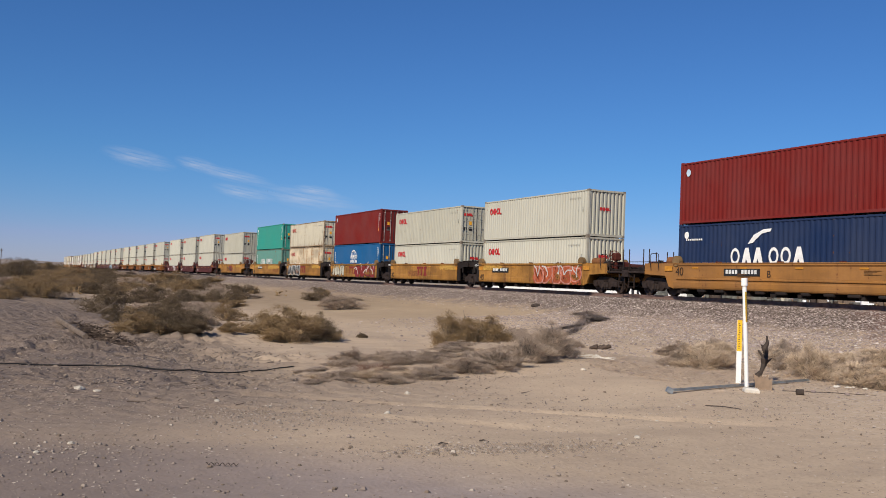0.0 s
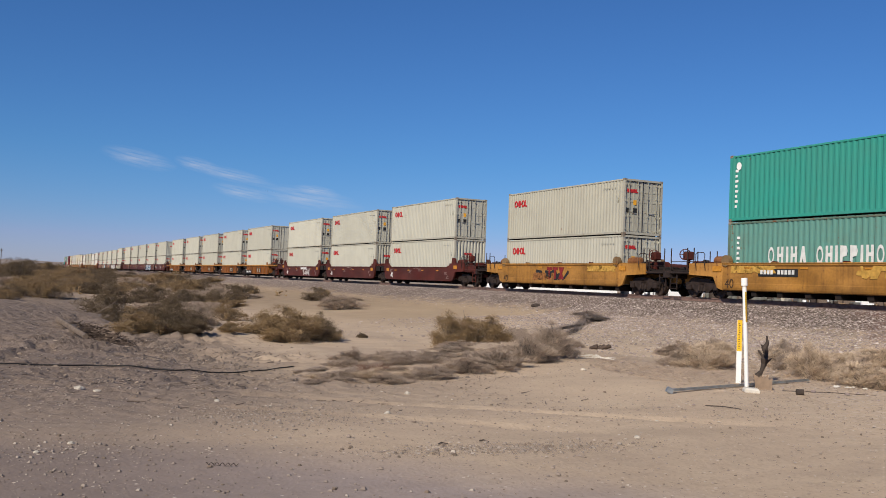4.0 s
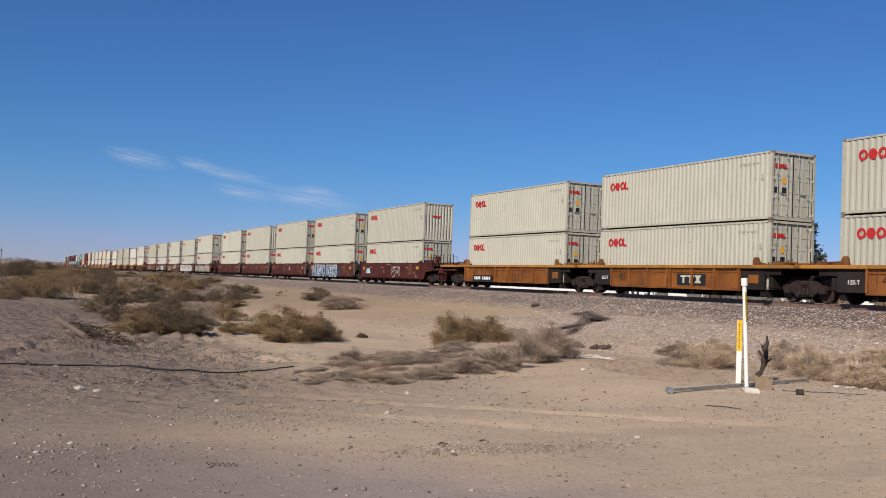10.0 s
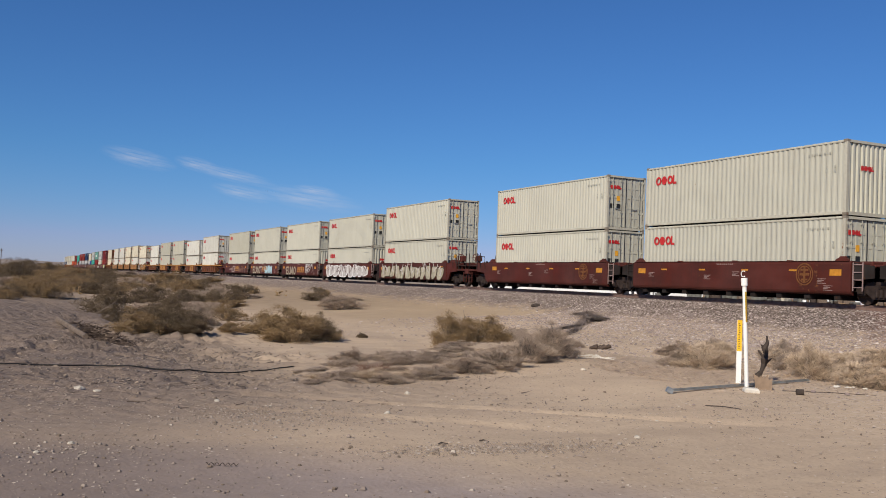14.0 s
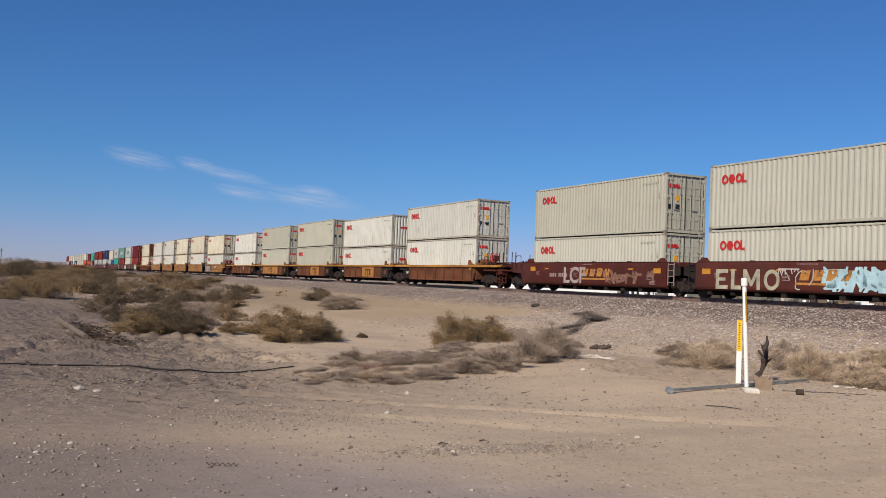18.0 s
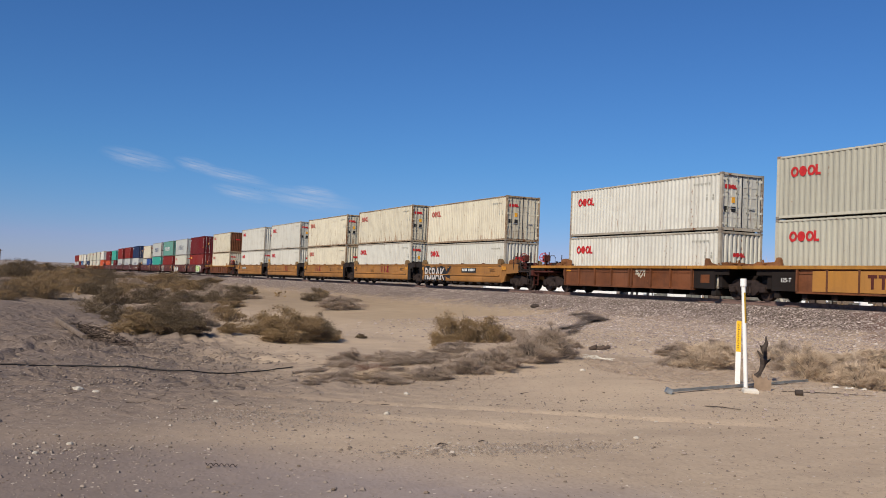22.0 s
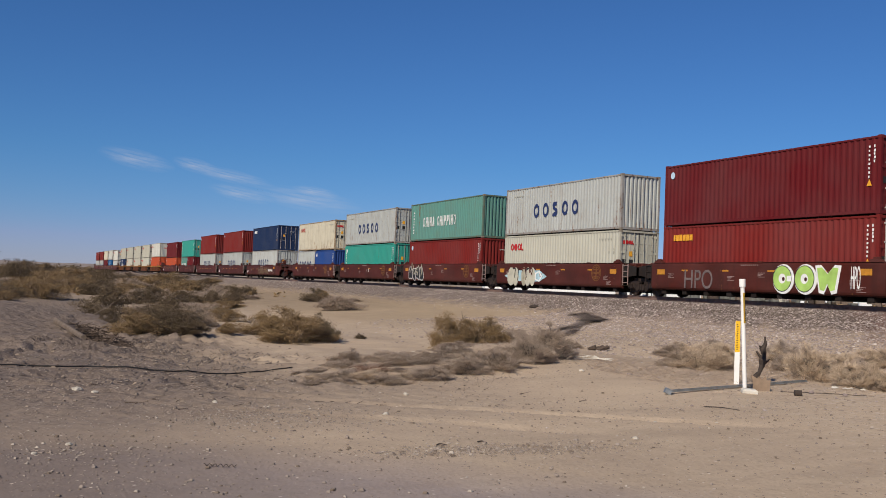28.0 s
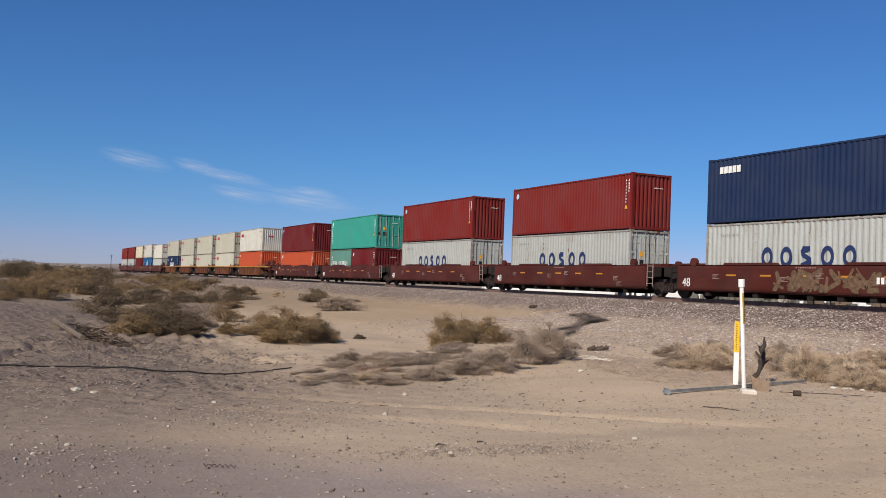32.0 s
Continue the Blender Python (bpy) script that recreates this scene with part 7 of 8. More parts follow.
def stone_material(name, a, b_, c_):
    m = leafy(name, a, b_, c_)
    return m


STONES = stone_material("mixed bank stone", (0.17, 0.128, 0.112), (0.34, 0.275, 0.24), (0.58, 0.50, 0.43))
CLOD = stone_material("dull dirt clod", (0.21, 0.165, 0.125), (0.30, 0.235, 0.18), (0.38, 0.30, 0.225))
PEBBLE = stone_material("mixed desert pebble", (0.17, 0.132, 0.105), (0.28, 0.228, 0.185), (0.44, 0.38, 0.31))
solid("ballast_stones", stones(24000, 1, lambda r: (-r.uniform(8, 130) if r.random() < 0.75 else -r.uniform(12, 60), 29.65 - r.choice((1, 1, 1, 1, -1)) * (1.7 + abs(r.gauss(0, 1.7)))), lambda r: r.uniform(0.022, 0.055)), STONES,
      "crushed stone ballast, grey and rose", "ballast", kind="stuff")
solid("bank_stones", stones(26000, 2, lambda r: (-r.uniform(9, 40), 26.8 - abs(r.gauss(0, 5.5))), lambda r: min(0.07, 0.016 + r.expovariate(70))), STONES, "scattered pale stones on the bank", "stones", kind="stuff")
def near_spot(r):
    if r.random() < 0.45:        # gravelly patches
        cx, cy, sx, sy = r.choice(((-7.9, 4.4, 0.16, 0.75), (-10.6, 2.9, 0.7, 0.7), (-8.6, 0.3, 0.8, 0.9), (-10.6, 2.9, 0.7, 0.7), (-7.9, 4.4, 0.16, 0.75), (-9.6, 8.6, 0.9, 1.6), (-14.0, 6.6, 0.5, 1.5)))
        return r.gauss(cx, sx), r.gauss(cy, sy)
    d, a = r.uniform(5.5, 20), radians(r.uniform(-98, -32))
    return d * math.sin(a), d * math.cos(a)


def clod_spot(r):
    x, y = -r.uniform(11, 30), r.uniform(-3, 7.5)
    return x, y


# dark twigs turned mostly across the view, doubling for shaded scarp edges
debris = Shape()
rnd = random.Random(17)
for i in range(380):
    x, y = clod_spot(rnd)
    z = gz_fast(x, y) + 0.012
    a, l = rnd.gauss(1.45, 0.7), rnd.uniform(0.03, 0.17)
    d = Vector((math.cos(a) * l, math.sin(a) * l, rnd.uniform(0, 0.03)))
    debris.tube((x, y, z), Vector((x, y, z)) + d, rnd.uniform(0.003, 0.008), 4, 0.002)
solid("twig_litter", debris, MAT["post"], "dark bits of twig strewn over the silt", "twigs", kind="stuff")
# dark sticks added in place of the shadow beside the timber
shade_pile = Shape()
for i in range(1700):
    u = rnd.random()
    x, y = -31.2 + 5.0 * u + rnd.gauss(0, 0.3), 2.05 + 0.5 * u + abs(rnd.gauss(0, 0.34))
    z = gz_fast(x, y) + 0.01
    a, l = rnd.uniform(0, 6.28), rnd.uniform(0.12, 0.40)
    shade_pile.tube((x, y, z), (x + math.cos(a) * l, y + math.sin(a) * l, z + rnd.uniform(0, 0.10)), rnd.uniform(0.008, 0.026), 4, 0.006)
solid("burnt_brush", shade_pile, MAT["post"], "dark sticks standing in for the shade beside an old timber", "sticks", kind="stuff")
straw = Shape()
for i in range(4200):
    x, y = (rnd.gauss(-14.2, 1.3), rnd.uniform(10.0, 16.0)) if i % 3 else (rnd.gauss(-15.6, 0.9), rnd.uniform(6.0, 10.6))
    if i % 3 == 0:
        x = -12.6 - 0.62 * (y - 4.2) - abs(rnd.gauss(0, 0.9))
    z = gz_fast(x, y) + 0.01
    a, l = rnd.uniform(0, 6.28), rnd.uniform(0.06, 0.28)
    straw.tube((x, y, z), (x + math.cos(a) * l, y + math.sin(a) * l, z + abs(rnd.gauss(0, 0.05))), rnd.uniform(0.002, 0.0045), 3, 0.0015)
solid("straw_litter", straw, LEAF["y"], "broken pale straw stalks lying about dry brush", "straw", kind="stuff")
solid("dirt_clods", stones(6500, 7, clod_spot, lambda r: min(0.032, 0.006 + r.expovariate(150)), 0.4), CLOD, "crumbly dirt clods on trodden silt", "clods", kind="stuff")
scales = Shape()
for i in range(1500):            # small curled scales of dried silt in the wash
    x, y = (rnd.gauss(-23.5, 2.4), rnd.gauss(4.2, 1.0)) if i % 3 else (rnd.gauss(-17.5, 2.2), rnd.gauss(2.6, 2.4))
    z, a = gz_fast(x, y) + 0.004, rnd.gauss(2.0, 0.35)
    ln, wd = rnd.uniform(0.015, 0.065), rnd.uniform(0.008, 0.020)
    d, e = Vector((math.cos(a), math.sin(a), 0)) * ln, Vector((-math.sin(a), math.cos(a), 0)) * wd
    q, up_ = Vector((x, y, z)), Vector((0, 0, rnd.uniform(0.008, 0.028)))
    scales.add([q - d, q + e, q + d, q - e, q - d * 0.5 + up_, q + d * 0.4 + up_ * 1.4], [(0, 3, 4), (3, 2, 5), (3, 5, 4), (2, 1, 5), (1, 0, 4), (1, 4, 5)])
solid("silt_scales", scales, CLOD, "curled scales of dried silt in the wash", "crust", kind="stuff")
solid("dark_clods", stones(5200, 23, lambda r: near_spot(r) if r.random() < 0.5 else clod_spot(r), lambda r: min(0.03, 0.004 + r.expovariate(180)), 0.6), MAT["timber"], "small dark clods and bark bits on the dirt", "clods", kind="stuff")
solid("pebbles", stones(20000, 3, near_spot, lambda r: min(0.035, 0.0032 + r.expovariate(240))), PEBBLE, "small pebbles scattered over the dirt", "pebbles", kind="stuff")

# a cast shadow on the bank, put in as a mat of flat dark blades
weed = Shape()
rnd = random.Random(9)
SHADOW_STEM = ((-29.9, 18.3), (-30.5, 19.2), (-31.1, 20.3), (-33.6, 22.5), (-34.7, 24.2), (-28.4, 18.2), (-30.1, 19.8), (-34.0, 22.6), (-36.2, 24.4))
SHADOW_HEAD = ((-37.9, 24.8), (-38.1, 25.4), (-37.0, 25.0), (-35.7, 24.5), (-34.4, 24.0), (-33.9, 23.3), (-34.9, 23.6))
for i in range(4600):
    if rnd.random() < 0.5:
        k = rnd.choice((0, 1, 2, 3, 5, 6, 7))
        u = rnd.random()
        x, y = (SHADOW_STEM[k][n] + (SHADOW_STEM[k + 1][n] - SHADOW_STEM[k][n]) * u + rnd.gauss(0, 0.10) for n in (0, 1))
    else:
        p, q = rnd.choice(SHADOW_HEAD), rnd.choice(SHADOW_HEAD)
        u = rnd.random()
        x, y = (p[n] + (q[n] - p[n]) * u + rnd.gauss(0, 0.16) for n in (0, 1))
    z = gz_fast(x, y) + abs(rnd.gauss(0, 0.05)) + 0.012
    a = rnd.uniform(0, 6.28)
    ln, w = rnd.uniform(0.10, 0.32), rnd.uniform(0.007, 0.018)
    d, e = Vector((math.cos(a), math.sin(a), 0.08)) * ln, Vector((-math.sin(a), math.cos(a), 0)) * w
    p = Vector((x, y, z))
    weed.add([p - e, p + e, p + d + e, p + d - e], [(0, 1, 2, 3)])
solid("matted_weed", weed, LEAF["d"], "cast shadow shape laid as flat dark blades on the gravel bank", "weed", kind="stuff")

# ------------------------------------------------------------------ small things by the markers
px, py = -11.9, 11.2
pipe_post = thing("vent_pipe", "white plastic vent pipe with a cap and yellow decal", "marker post", pose(px, py, gz(px, py), 0, 0, 0))
lean = Vector((-0.05, -0.08, 1.735))
part("pipe", Shape().tube((0, 0, -0.2), lean, 0.034, 14), MAT["pvc"], pipe_post)
part("cap", Shape().tube(lean - Vector((0, 0, 0.02)), lean + Vector((-0.003, -0.004, 0.11)), 0.052, 14), MAT["pvc"], pipe_post)
wrap = Shape()
for i in range(9):
    an = radians(47 - 82 + 164 * i / 8)
    for q in (lean * 0.64, lean * 0.93):
        for rr in (0.033, 0.0358):
            wrap.v.append((q.x + rr * math.cos(an), q.y + rr * math.sin(an), q.z))
    if i:
        o = 4 * i
        wrap.f += [(o - 3, o + 1, o + 3, o - 1), (o - 4, o - 2, o + 2, o), (o - 2, o - 1, o + 3, o + 2), (o - 4, o, o + 1, o - 3)]
wrap.f += [(0, 1, 3, 2), (len(wrap.v) - 4, len(wrap.v) - 2, len(wrap.v) - 1, len(wrap.v) - 3)]
dec = part("decal", wrap, MAT["dulltape"], pipe_post, "dull yellow warning decal")
lines = Shape()
for i in range(12):
    a = lean * (0.66 + 0.021 * i)
    lines.box(a.x + 0.026, a.x + 0.0345, a.y + 0.004, a.y + 0.018, a.z, a.z + 0.022)
part("decal_print", lines, MAT["blackmark"], dec, "black print bars")
px, py = -12.6, 11.65
marker = thing("marker_post", "flat white marker post with a yellow warning decal", "marker post", pose(px, py, gz(px, py), 0, 0, 47))
part("blade", Shape().box(-0.043, 0.043, -0.012, 0.012, -0.2, 1.10, 0.005), MAT["pvc"], marker)
dec = part("decal", Shape().box(-0.041, 0.041, -0.0155, 0.0155, 0.56, 1.10, 0.002), MAT["tape"], marker, "yellow warning decal")
bars = Shape()
for i in range(15):
    bars.box(-0.014 - 0.004 * (i % 3), 0.004 + 0.008 * (i % 2), -0.018, -0.0155, 0.60 + 0.031 * i, 0.612 + 0.031 * i)
part("decal_print", bars, MAT["blackmark"], dec, "black print bars")


def on_ground(pts, lift):
    return [Vector((x, y, gz(x, y) + lift)) for x, y in pts]


a, b = on_ground([(-11.66, 9.38), (-12.72, 13.43)], 0.03)
post = thing("fence_post", "galvanised steel fence post lying on the dirt", "fence post")
way = (b - a).normalized()
sidev = Vector((-way.y, way.x, 0))
ang = Shape()
ang.add([a - sidev * .028, a + sidev * .028, a + sidev * .028 + Vector((0, 0, .012)), a - sidev * .028 + Vector((0, 0, .012)), b - sidev * .028, b + sidev * .028, b + sidev * .028 + Vector((0, 0, .012)), b - sidev * .028 + Vector((0, 0, .012))],
        [(0, 1, 2, 3), (7, 6, 5, 4), (0, 4, 5, 1), (1, 5, 6, 2), (2, 6, 7, 3), (3, 7, 4, 0)])
part("flange", ang, MAT["galv"], post)
web = Shape()
up_ = Vector((0, 0, 0.04))
web.add([a - sidev * .008, a + sidev * .008, a + sidev * .008 + up_, a - sidev * .008 + up_, b - sidev * .008, b + sidev * .008, b + sidev * .008 + up_, b - sidev * .008 + up_],
        [(0, 1, 2, 3), (7, 6, 5, 4), (0, 4, 5, 1), (1, 5, 6, 2), (2, 6, 7, 3), (3, 7, 4, 0)])
part("web", web, MAT["galv"], post)
part("anchor_plate", Shape().box(-0.05, 0.05, -0.06, 0.01, -0.02, 0.07, 0.01), MAT["galv"], post, at=Matrix.Translation(a) @ pose(0, 0, 0, 0, 25, 70))


def lump(r, seed, flat=0.6, n=2):
    bm = bmesh.new()
    bmesh.ops.create_icosphere(bm, subdivisions=n, radius=r)
    rd = random.Random(seed)
    for v in bm.verts:
        v.co *= 1 + 0.35 * (noise.noise(v.co / r * 1.3 + Vector((seed, 0, 0)))) + rd.uniform(-0.05, 0.05)
        v.co.z *= flat
    sh = Shape()
    sh.add([v.co[:] for v in bm.verts], [[v.index for v in f.verts] for f in bm.faces])
    bm.free()
    return sh


solid("concrete_lump", Shape().box(-0.12, 0.12, -0.08, 0.08, -0.02, 0.075, 0.025), MAT["concrete"], "broken pale concrete block by the post", "concrete block", pose(-11.55, 10.95, gz(-11.55, 10.95), 4, 3, 60))
solid("splintered_board", Shape().slab([(-0.15, -0.05), (0.13, -0.05), (0.15, 0.20), (0.09, 0.17), (0.07, 0.25), (0.01, 0.19), (-0.03, 0.24), (-0.07, 0.20), (-0.16, 0.26), (-0.13, 0.1)], -0.02, 0.02), MAT["cardboard"], "splintered brown board leaning by the post", "board", pose(-11.85, 11.5, gz(-11.85, 11.5), -14, 0, 55))
stump = thing("charred_stump", "charred branch standing in dry brush", "branch", pose(-13.0, 12.55, gz(-13.0, 12.55)))
bole = Shape().sweep([(0, -0.10, -0.05), (0.0, -0.07, 0.10), (0.03, -0.02, 0.18), (0.02, 0.05, 0.30), (0.04, 0.04, 0.40), (0.02, 0.09, 0.50), (0.0, 0.07, 0.60), (0.02, 0.12, 0.70), (0.0, 0.12, 0.82)],
                     [0.05, 0.065, 0.035, 0.05, 0.07, 0.045, 0.06, 0.035, 0.015])
part("stem", bole, MAT["char"], stump)
part("branch", Shape().tube((0.03, 0.03, 0.42), (-0.03, -0.05, 0.56), 0.035, 6, 0.015).tube((0.02, 0.05, 0.3), (0.10, 0.15, 0.42), 0.03, 6, 0.012).tube((0.0, 0.08, 0.6), (0.0, -0.02, 0.66), 0.03, 6, 0.012), MAT["char"], stump)
solid("dark_can", Shape().tube((-0.055, 0, 0.045), (0.055, 0.02, 0.045), 0.048, 12), MAT["char"], "dark rusted can lying on dirt", "can", pose(-11.2, 11.65, gz(-11.2, 11.65), 0, 0, 50))
for i, (x, y, r, fl) in enumerate(((-16.69, 6.06, 0.10, 0.7), (-15.41, 7.99, 0.06, 0.7), (-17.2, 5.9, 0.05, 0.6), (-13.33, 0.95, 0.07, 0.5), (-13.1, 1.15, 0.05, 0.4), (-12.0, 2.5, 0.035, 0.6), (-10.4, 4.2, 0.035, 0.7), (-12.4, 5.3, 0.04, 0.7),
                                   (-9.0, 0.6, 0.03, 0.6), (-8.6, 0.3, 0.025, 0.6), (-14.2, 9.5, 0.05, 0.6), (-11.7, 13.7, 0.05, 0.5), (-43.3, 25.8, 0.25, 0.5), (-8.2, 6.2, 0.035, 0.6), (-9.4, 7.4, 0.03, 0.6))):
    solid("stone", lump(r, i, fl), MAT["stone"] if i not in (12,) else MAT["char"], "pale weathered stone on dirt" if i != 12 else "dark flat slab on the bank", "stone", pose(x, y, gz(x, y) + r * fl * 0.4, 0, 0, 37 * i), "loose stones")
rag = Shape()
rd = random.Random(3)
for i in range(9):               # creased flaps of a torn sheet
    x, y, a, r = rd.uniform(-0.15, 0.15), rd.uniform(-0.05, 0.05), rd.uniform(0, 3.14), rd.uniform(0.03, 0.06)
    e, f = Vector((math.cos(a), math.sin(a), 0)) * r, Vector((-math.sin(a), math.cos(a), 0)) * r * 0.6
    q, up_ = Vector((x, y, 0.004)), Vector((0, 0, rd.uniform(0.012, 0.04)))
    rag.add([q - e - f, q + e - f, q + e + f, q - e + f, q - e * 0.3 + up_, q + e * 0.5 + up_ * 0.7], [(0, 1, 5, 4), (1, 2, 5), (2, 3, 4, 5), (3, 0, 4)])
solid("crumpled_litter", rag, MAT["concrete"], "crumpled pale litter lying on the dirt", "litter", pose(-11.98, 13.5, gz(-11.98, 13.5), 0, 0, 50))
dead = thing("dead_shrub", "dark dead shrub lying flat on gravel", "shrub", pose(-23.0, 15.95, gz(-23.0, 15.95), 0, 0, 50))
sh = Shape()
for i in range(22):
    a = rd.uniform(-0.22, 0.2)
    sh.tube((a - 0.1, rd.uniform(-0.08, 0.08), 0.03), (a + 0.12, rd.uniform(-0.08, 0.08), 0.06 + rd.uniform(0, 0.09)), 0.045, 5, 0.03)
part("branchwork", sh, MAT["post"], dead)
red = thing("dead_shrub", "reddish brown dead shrub in grey brush", "shrub", pose(-14.9, 5.7, gz(-14.9, 5.7), 0, 0, 50))
sh = Shape()
for i in range(150):
    a, l, b = rd.uniform(0, 6.28), rd.uniform(0.10, 0.36), rd.uniform(-0.9, 0.9)
    p0 = Vector((0.12 * math.cos(a), 0.12 * math.sin(a), 0.0))
    p1 = Vector((l * 0.7 * math.cos(a), l * 0.7 * math.sin(a), 0.04 + rd.uniform(0, 0.12)))
    p2 = p1 + Vector((l * 0.5 * math.cos(a + b), l * 0.5 * math.sin(a + b), rd.uniform(-0.04, 0.10)))
    sh.tube(p0, p1, 0.006, 4, 0.004)
    sh.tube(p1, p2, 0.004, 4, 0.002)
part("branchwork", sh, MAT["redtwig"], red)
for i in range(9):
    a, b = Vector((rd.uniform(-.4, .4), rd.uniform(-.1, .1), 0.015)), Vector((rd.uniform(-.5, .5), rd.uniform(-.15, .15), 0.02 + rd.uniform(0, 0.07)))
    stick = Shape().sweep([a, a.lerp(b, 0.5) + Vector((0, 0, 0.02)), b], [0.010, 0.008, 0.005], 5)
    solid("bleached_stick", stick, MAT["concrete"], "bleached stick lying by grey brush", "stick", pose(-15.9, 10.9, gz(-15.9, 10.9), 0, 0, 55), "bleached sticks")
for x, y, t, l in ((-11.3, 12.4, 60, 1.5), (-10.0, 9.0, 35, 0.5), (-14.0, 3.3, 15, 0.45), (-8.3, 4.4, 70, 0.09), (-8.2, 3.9, 95, 0.10)):
    tw = Shape().tube((-l / 2, 0, 0.01), (0, 0.03, 0.015), 0.007, 5).tube((0, 0.03, 0.015), (l / 2, -0.02, 0.01), 0.007, 5, 0.004)
    solid("twig", tw, MAT["char"], "thin dark twig lying on dirt", "twig", pose(x, y, gz(x, y), 0, 0, t), "fallen twigs")

# a hose half buried on the slope, and a timber in the sand
pts = on_ground([(-18.3, -3.5), (-18.5, -1.5), (-18.5, 0.0), (-18.83, 1.42), (-18.7, 2.95), (-19.1, 4.2), (-19.6, 5.1), (-20.2, 6.0)], 0.035)
hose = Shape()
fine_pts = []
for i in range(len(pts) - 1):
    for k in range(6):
        q = pts[i].lerp(pts[i + 1], k / 6)
        level = sum(gz(q.x, q.y + 0.25 * j) for j in range(-4, 5)) / 9
        fine_pts.append(Vector((q.x, q.y, max(level, gz(q.x, q.y)) + 0.025)))
for i, q in enumerate(fine_pts):
    for k in range(7):
        an = 2 * math.pi * k / 7
        hose.v.append((q.x + 0.014 * math.cos(an), q.y, q.z + 0.014 * math.sin(an)))
    if i:
        hose.f += [(7 * i - 7 + k, 7 * i - 7 + (k + 1) % 7, 7 * i + (k + 1) % 7, 7 * i + k) for k in range(7)]
solid("hose", hose, MAT["cable"], "black rubber hose lying across the sand", "hose")
a, b = on_ground([(-31.0, 1.5), (-25.4, 1.9)], 0.06)
solid("old_timber", Shape().tube(a, b, 0.09, 7, 0.07), MAT["timber"], "silvered old timber half sunk in sand", "timber")
solid("dead_limb", Shape().tube((0, 0, 0), (0.4, 0.3, 0.3), 0.04, 6, 0.03).tube((0.4, 0.3, 0.3), (0.8, 0.4, 0.34), 0.03, 6, 0.015).tube((0.4, 0.3, 0.3), (0.3, 0.8, 0.6), 0.03, 6, 0.015), MAT["timber"], "bleached dead limb in the brush", "branch", pose(-43.5, 3.6, gz(-43.5, 3.6), 0, 0, 20))
coil = Shape()
cp = [Vector((0.0075 * i, 0.016 * math.sin(i * 1.05), 0.008 + 0.014 * (1 + math.cos(i * 1.05)))) for i in range(37)]
for i in range(36):
    coil.tube(cp[i], cp[i + 1], 0.004, 4)
solid("spring", coil, MAT["char"], "rusty coiled spring lying on gravel", "spring", pose(-7.75, 1.55, gz(-7.75, 1.55), 0, 0, 65) @ Matrix.Diagonal((1, 0.75, 0.75, 1)))

# ------------------------------------------------------------------ beyond the line
def pine(x, y, h, seed, name="pine_tree"):
    rd = random.Random(seed)
    t = thing(name, "dark green conifer with ragged boughs behind the line", "tree", pose(x, y, gz(x, y)))
    part("trunk", Shape().tube((0, 0, -0.3), (0, 0, h * 0.55), 0.22, 8, 0.12).tube((0, 0, h * 0.55), (0.1, 0, h * 0.97), 0.12, 8, 0.03), MAT["bark"], t)
    limbs, lv = Shape(), Shape()
    for i in range(95):
        z = h * (0.12 + 0.86 * rd.random())
        r = h * 0.30 * (1.05 - z / h) * rd.uniform(0.55, 1.25) + 0.25
        a = rd.uniform(0, 6.28)
        tip = Vector((r * math.cos(a), r * math.sin(a), z + r * rd.uniform(0.0, 0.45)))
        limbs.tube((0, 0, z), tip, 0.04, 4, 0.012)
        for k in range(70):
            p = Vector((0, 0, z)).lerp(tip, rd.uniform(0.25, 1.05)) + Vector((rd.gauss(0, .16), rd.gauss(0, .16), rd.gauss(0, .14)))
            d = Vector((rd.gauss(0, 1), rd.gauss(0, 1), rd.gauss(0.6, .8))).normalized() * rd.uniform(0.25, 0.5)
            e = d.cross(Vector((rd.gauss(0, 1), rd.gauss(0, 1), 1))).normalized() * rd.uniform(0.06, 0.13)
            lv.add([p - e, p + e, p + d], [(0, 1, 2)])
    part("boughs", limbs, MAT["bark"], t)
    part("crown", lv, LEAF["p"], t)


pine(-92.4, 97.1, 11.6, 4)
bare = thing("bare_tree", "pale leafless tree behind the line", "tree", pose(-86.5, 87.0, gz(-86.5, 87.0)))
sh = Shape().tube((0, 0, -0.2), (0, 0, 2.0), 0.14, 7, 0.1)
rd = random.Random(8)
for i in range(120):
    a, r = rd.uniform(0, 6.28), rd.uniform(0.4, 2.6)
    z = rd.uniform(1.5, 3.0)
    tip = Vector((r * math.cos(a), r * math.sin(a), z + rd.uniform(1.2, 3.8)))
    sh.tube((0.2 * math.cos(a), 0.2 * math.sin(a), z - 0.8), tip, 0.03, 4, 0.008)
part("branches", sh, MAT["concrete"], bare)


def power_pole(x, y, h, arm=2.4, turn=30):
    p = thing("power_pole", "dark timber power pole with a crossarm", "utility pole", pose(x, y, gz(x, y), 0, 0, turn))
    part("pole", Shape().tube((0, 0, -0.5), (0, 0, h), 0.17, 8, 0.11), MAT["post"], p)
    if arm:
        part("crossarm", Shape().box(-arm / 2, arm / 2, -0.06, 0.06, h - 0.7, h - 0.55), MAT["post"], p)
        for k in (-0.45, -0.15, 0.15, 0.45):
            part("insulator", Shape().tube((k * arm, 0, h - 0.55), (k * arm, 0, h - 0.35), 0.05, 6), MAT["post"], p)


POLES = [(-365, -2.2, 7.4), (-422, 41.2, 8.4)]
for x, y, h in POLES:
    power_pole(x, y, h)

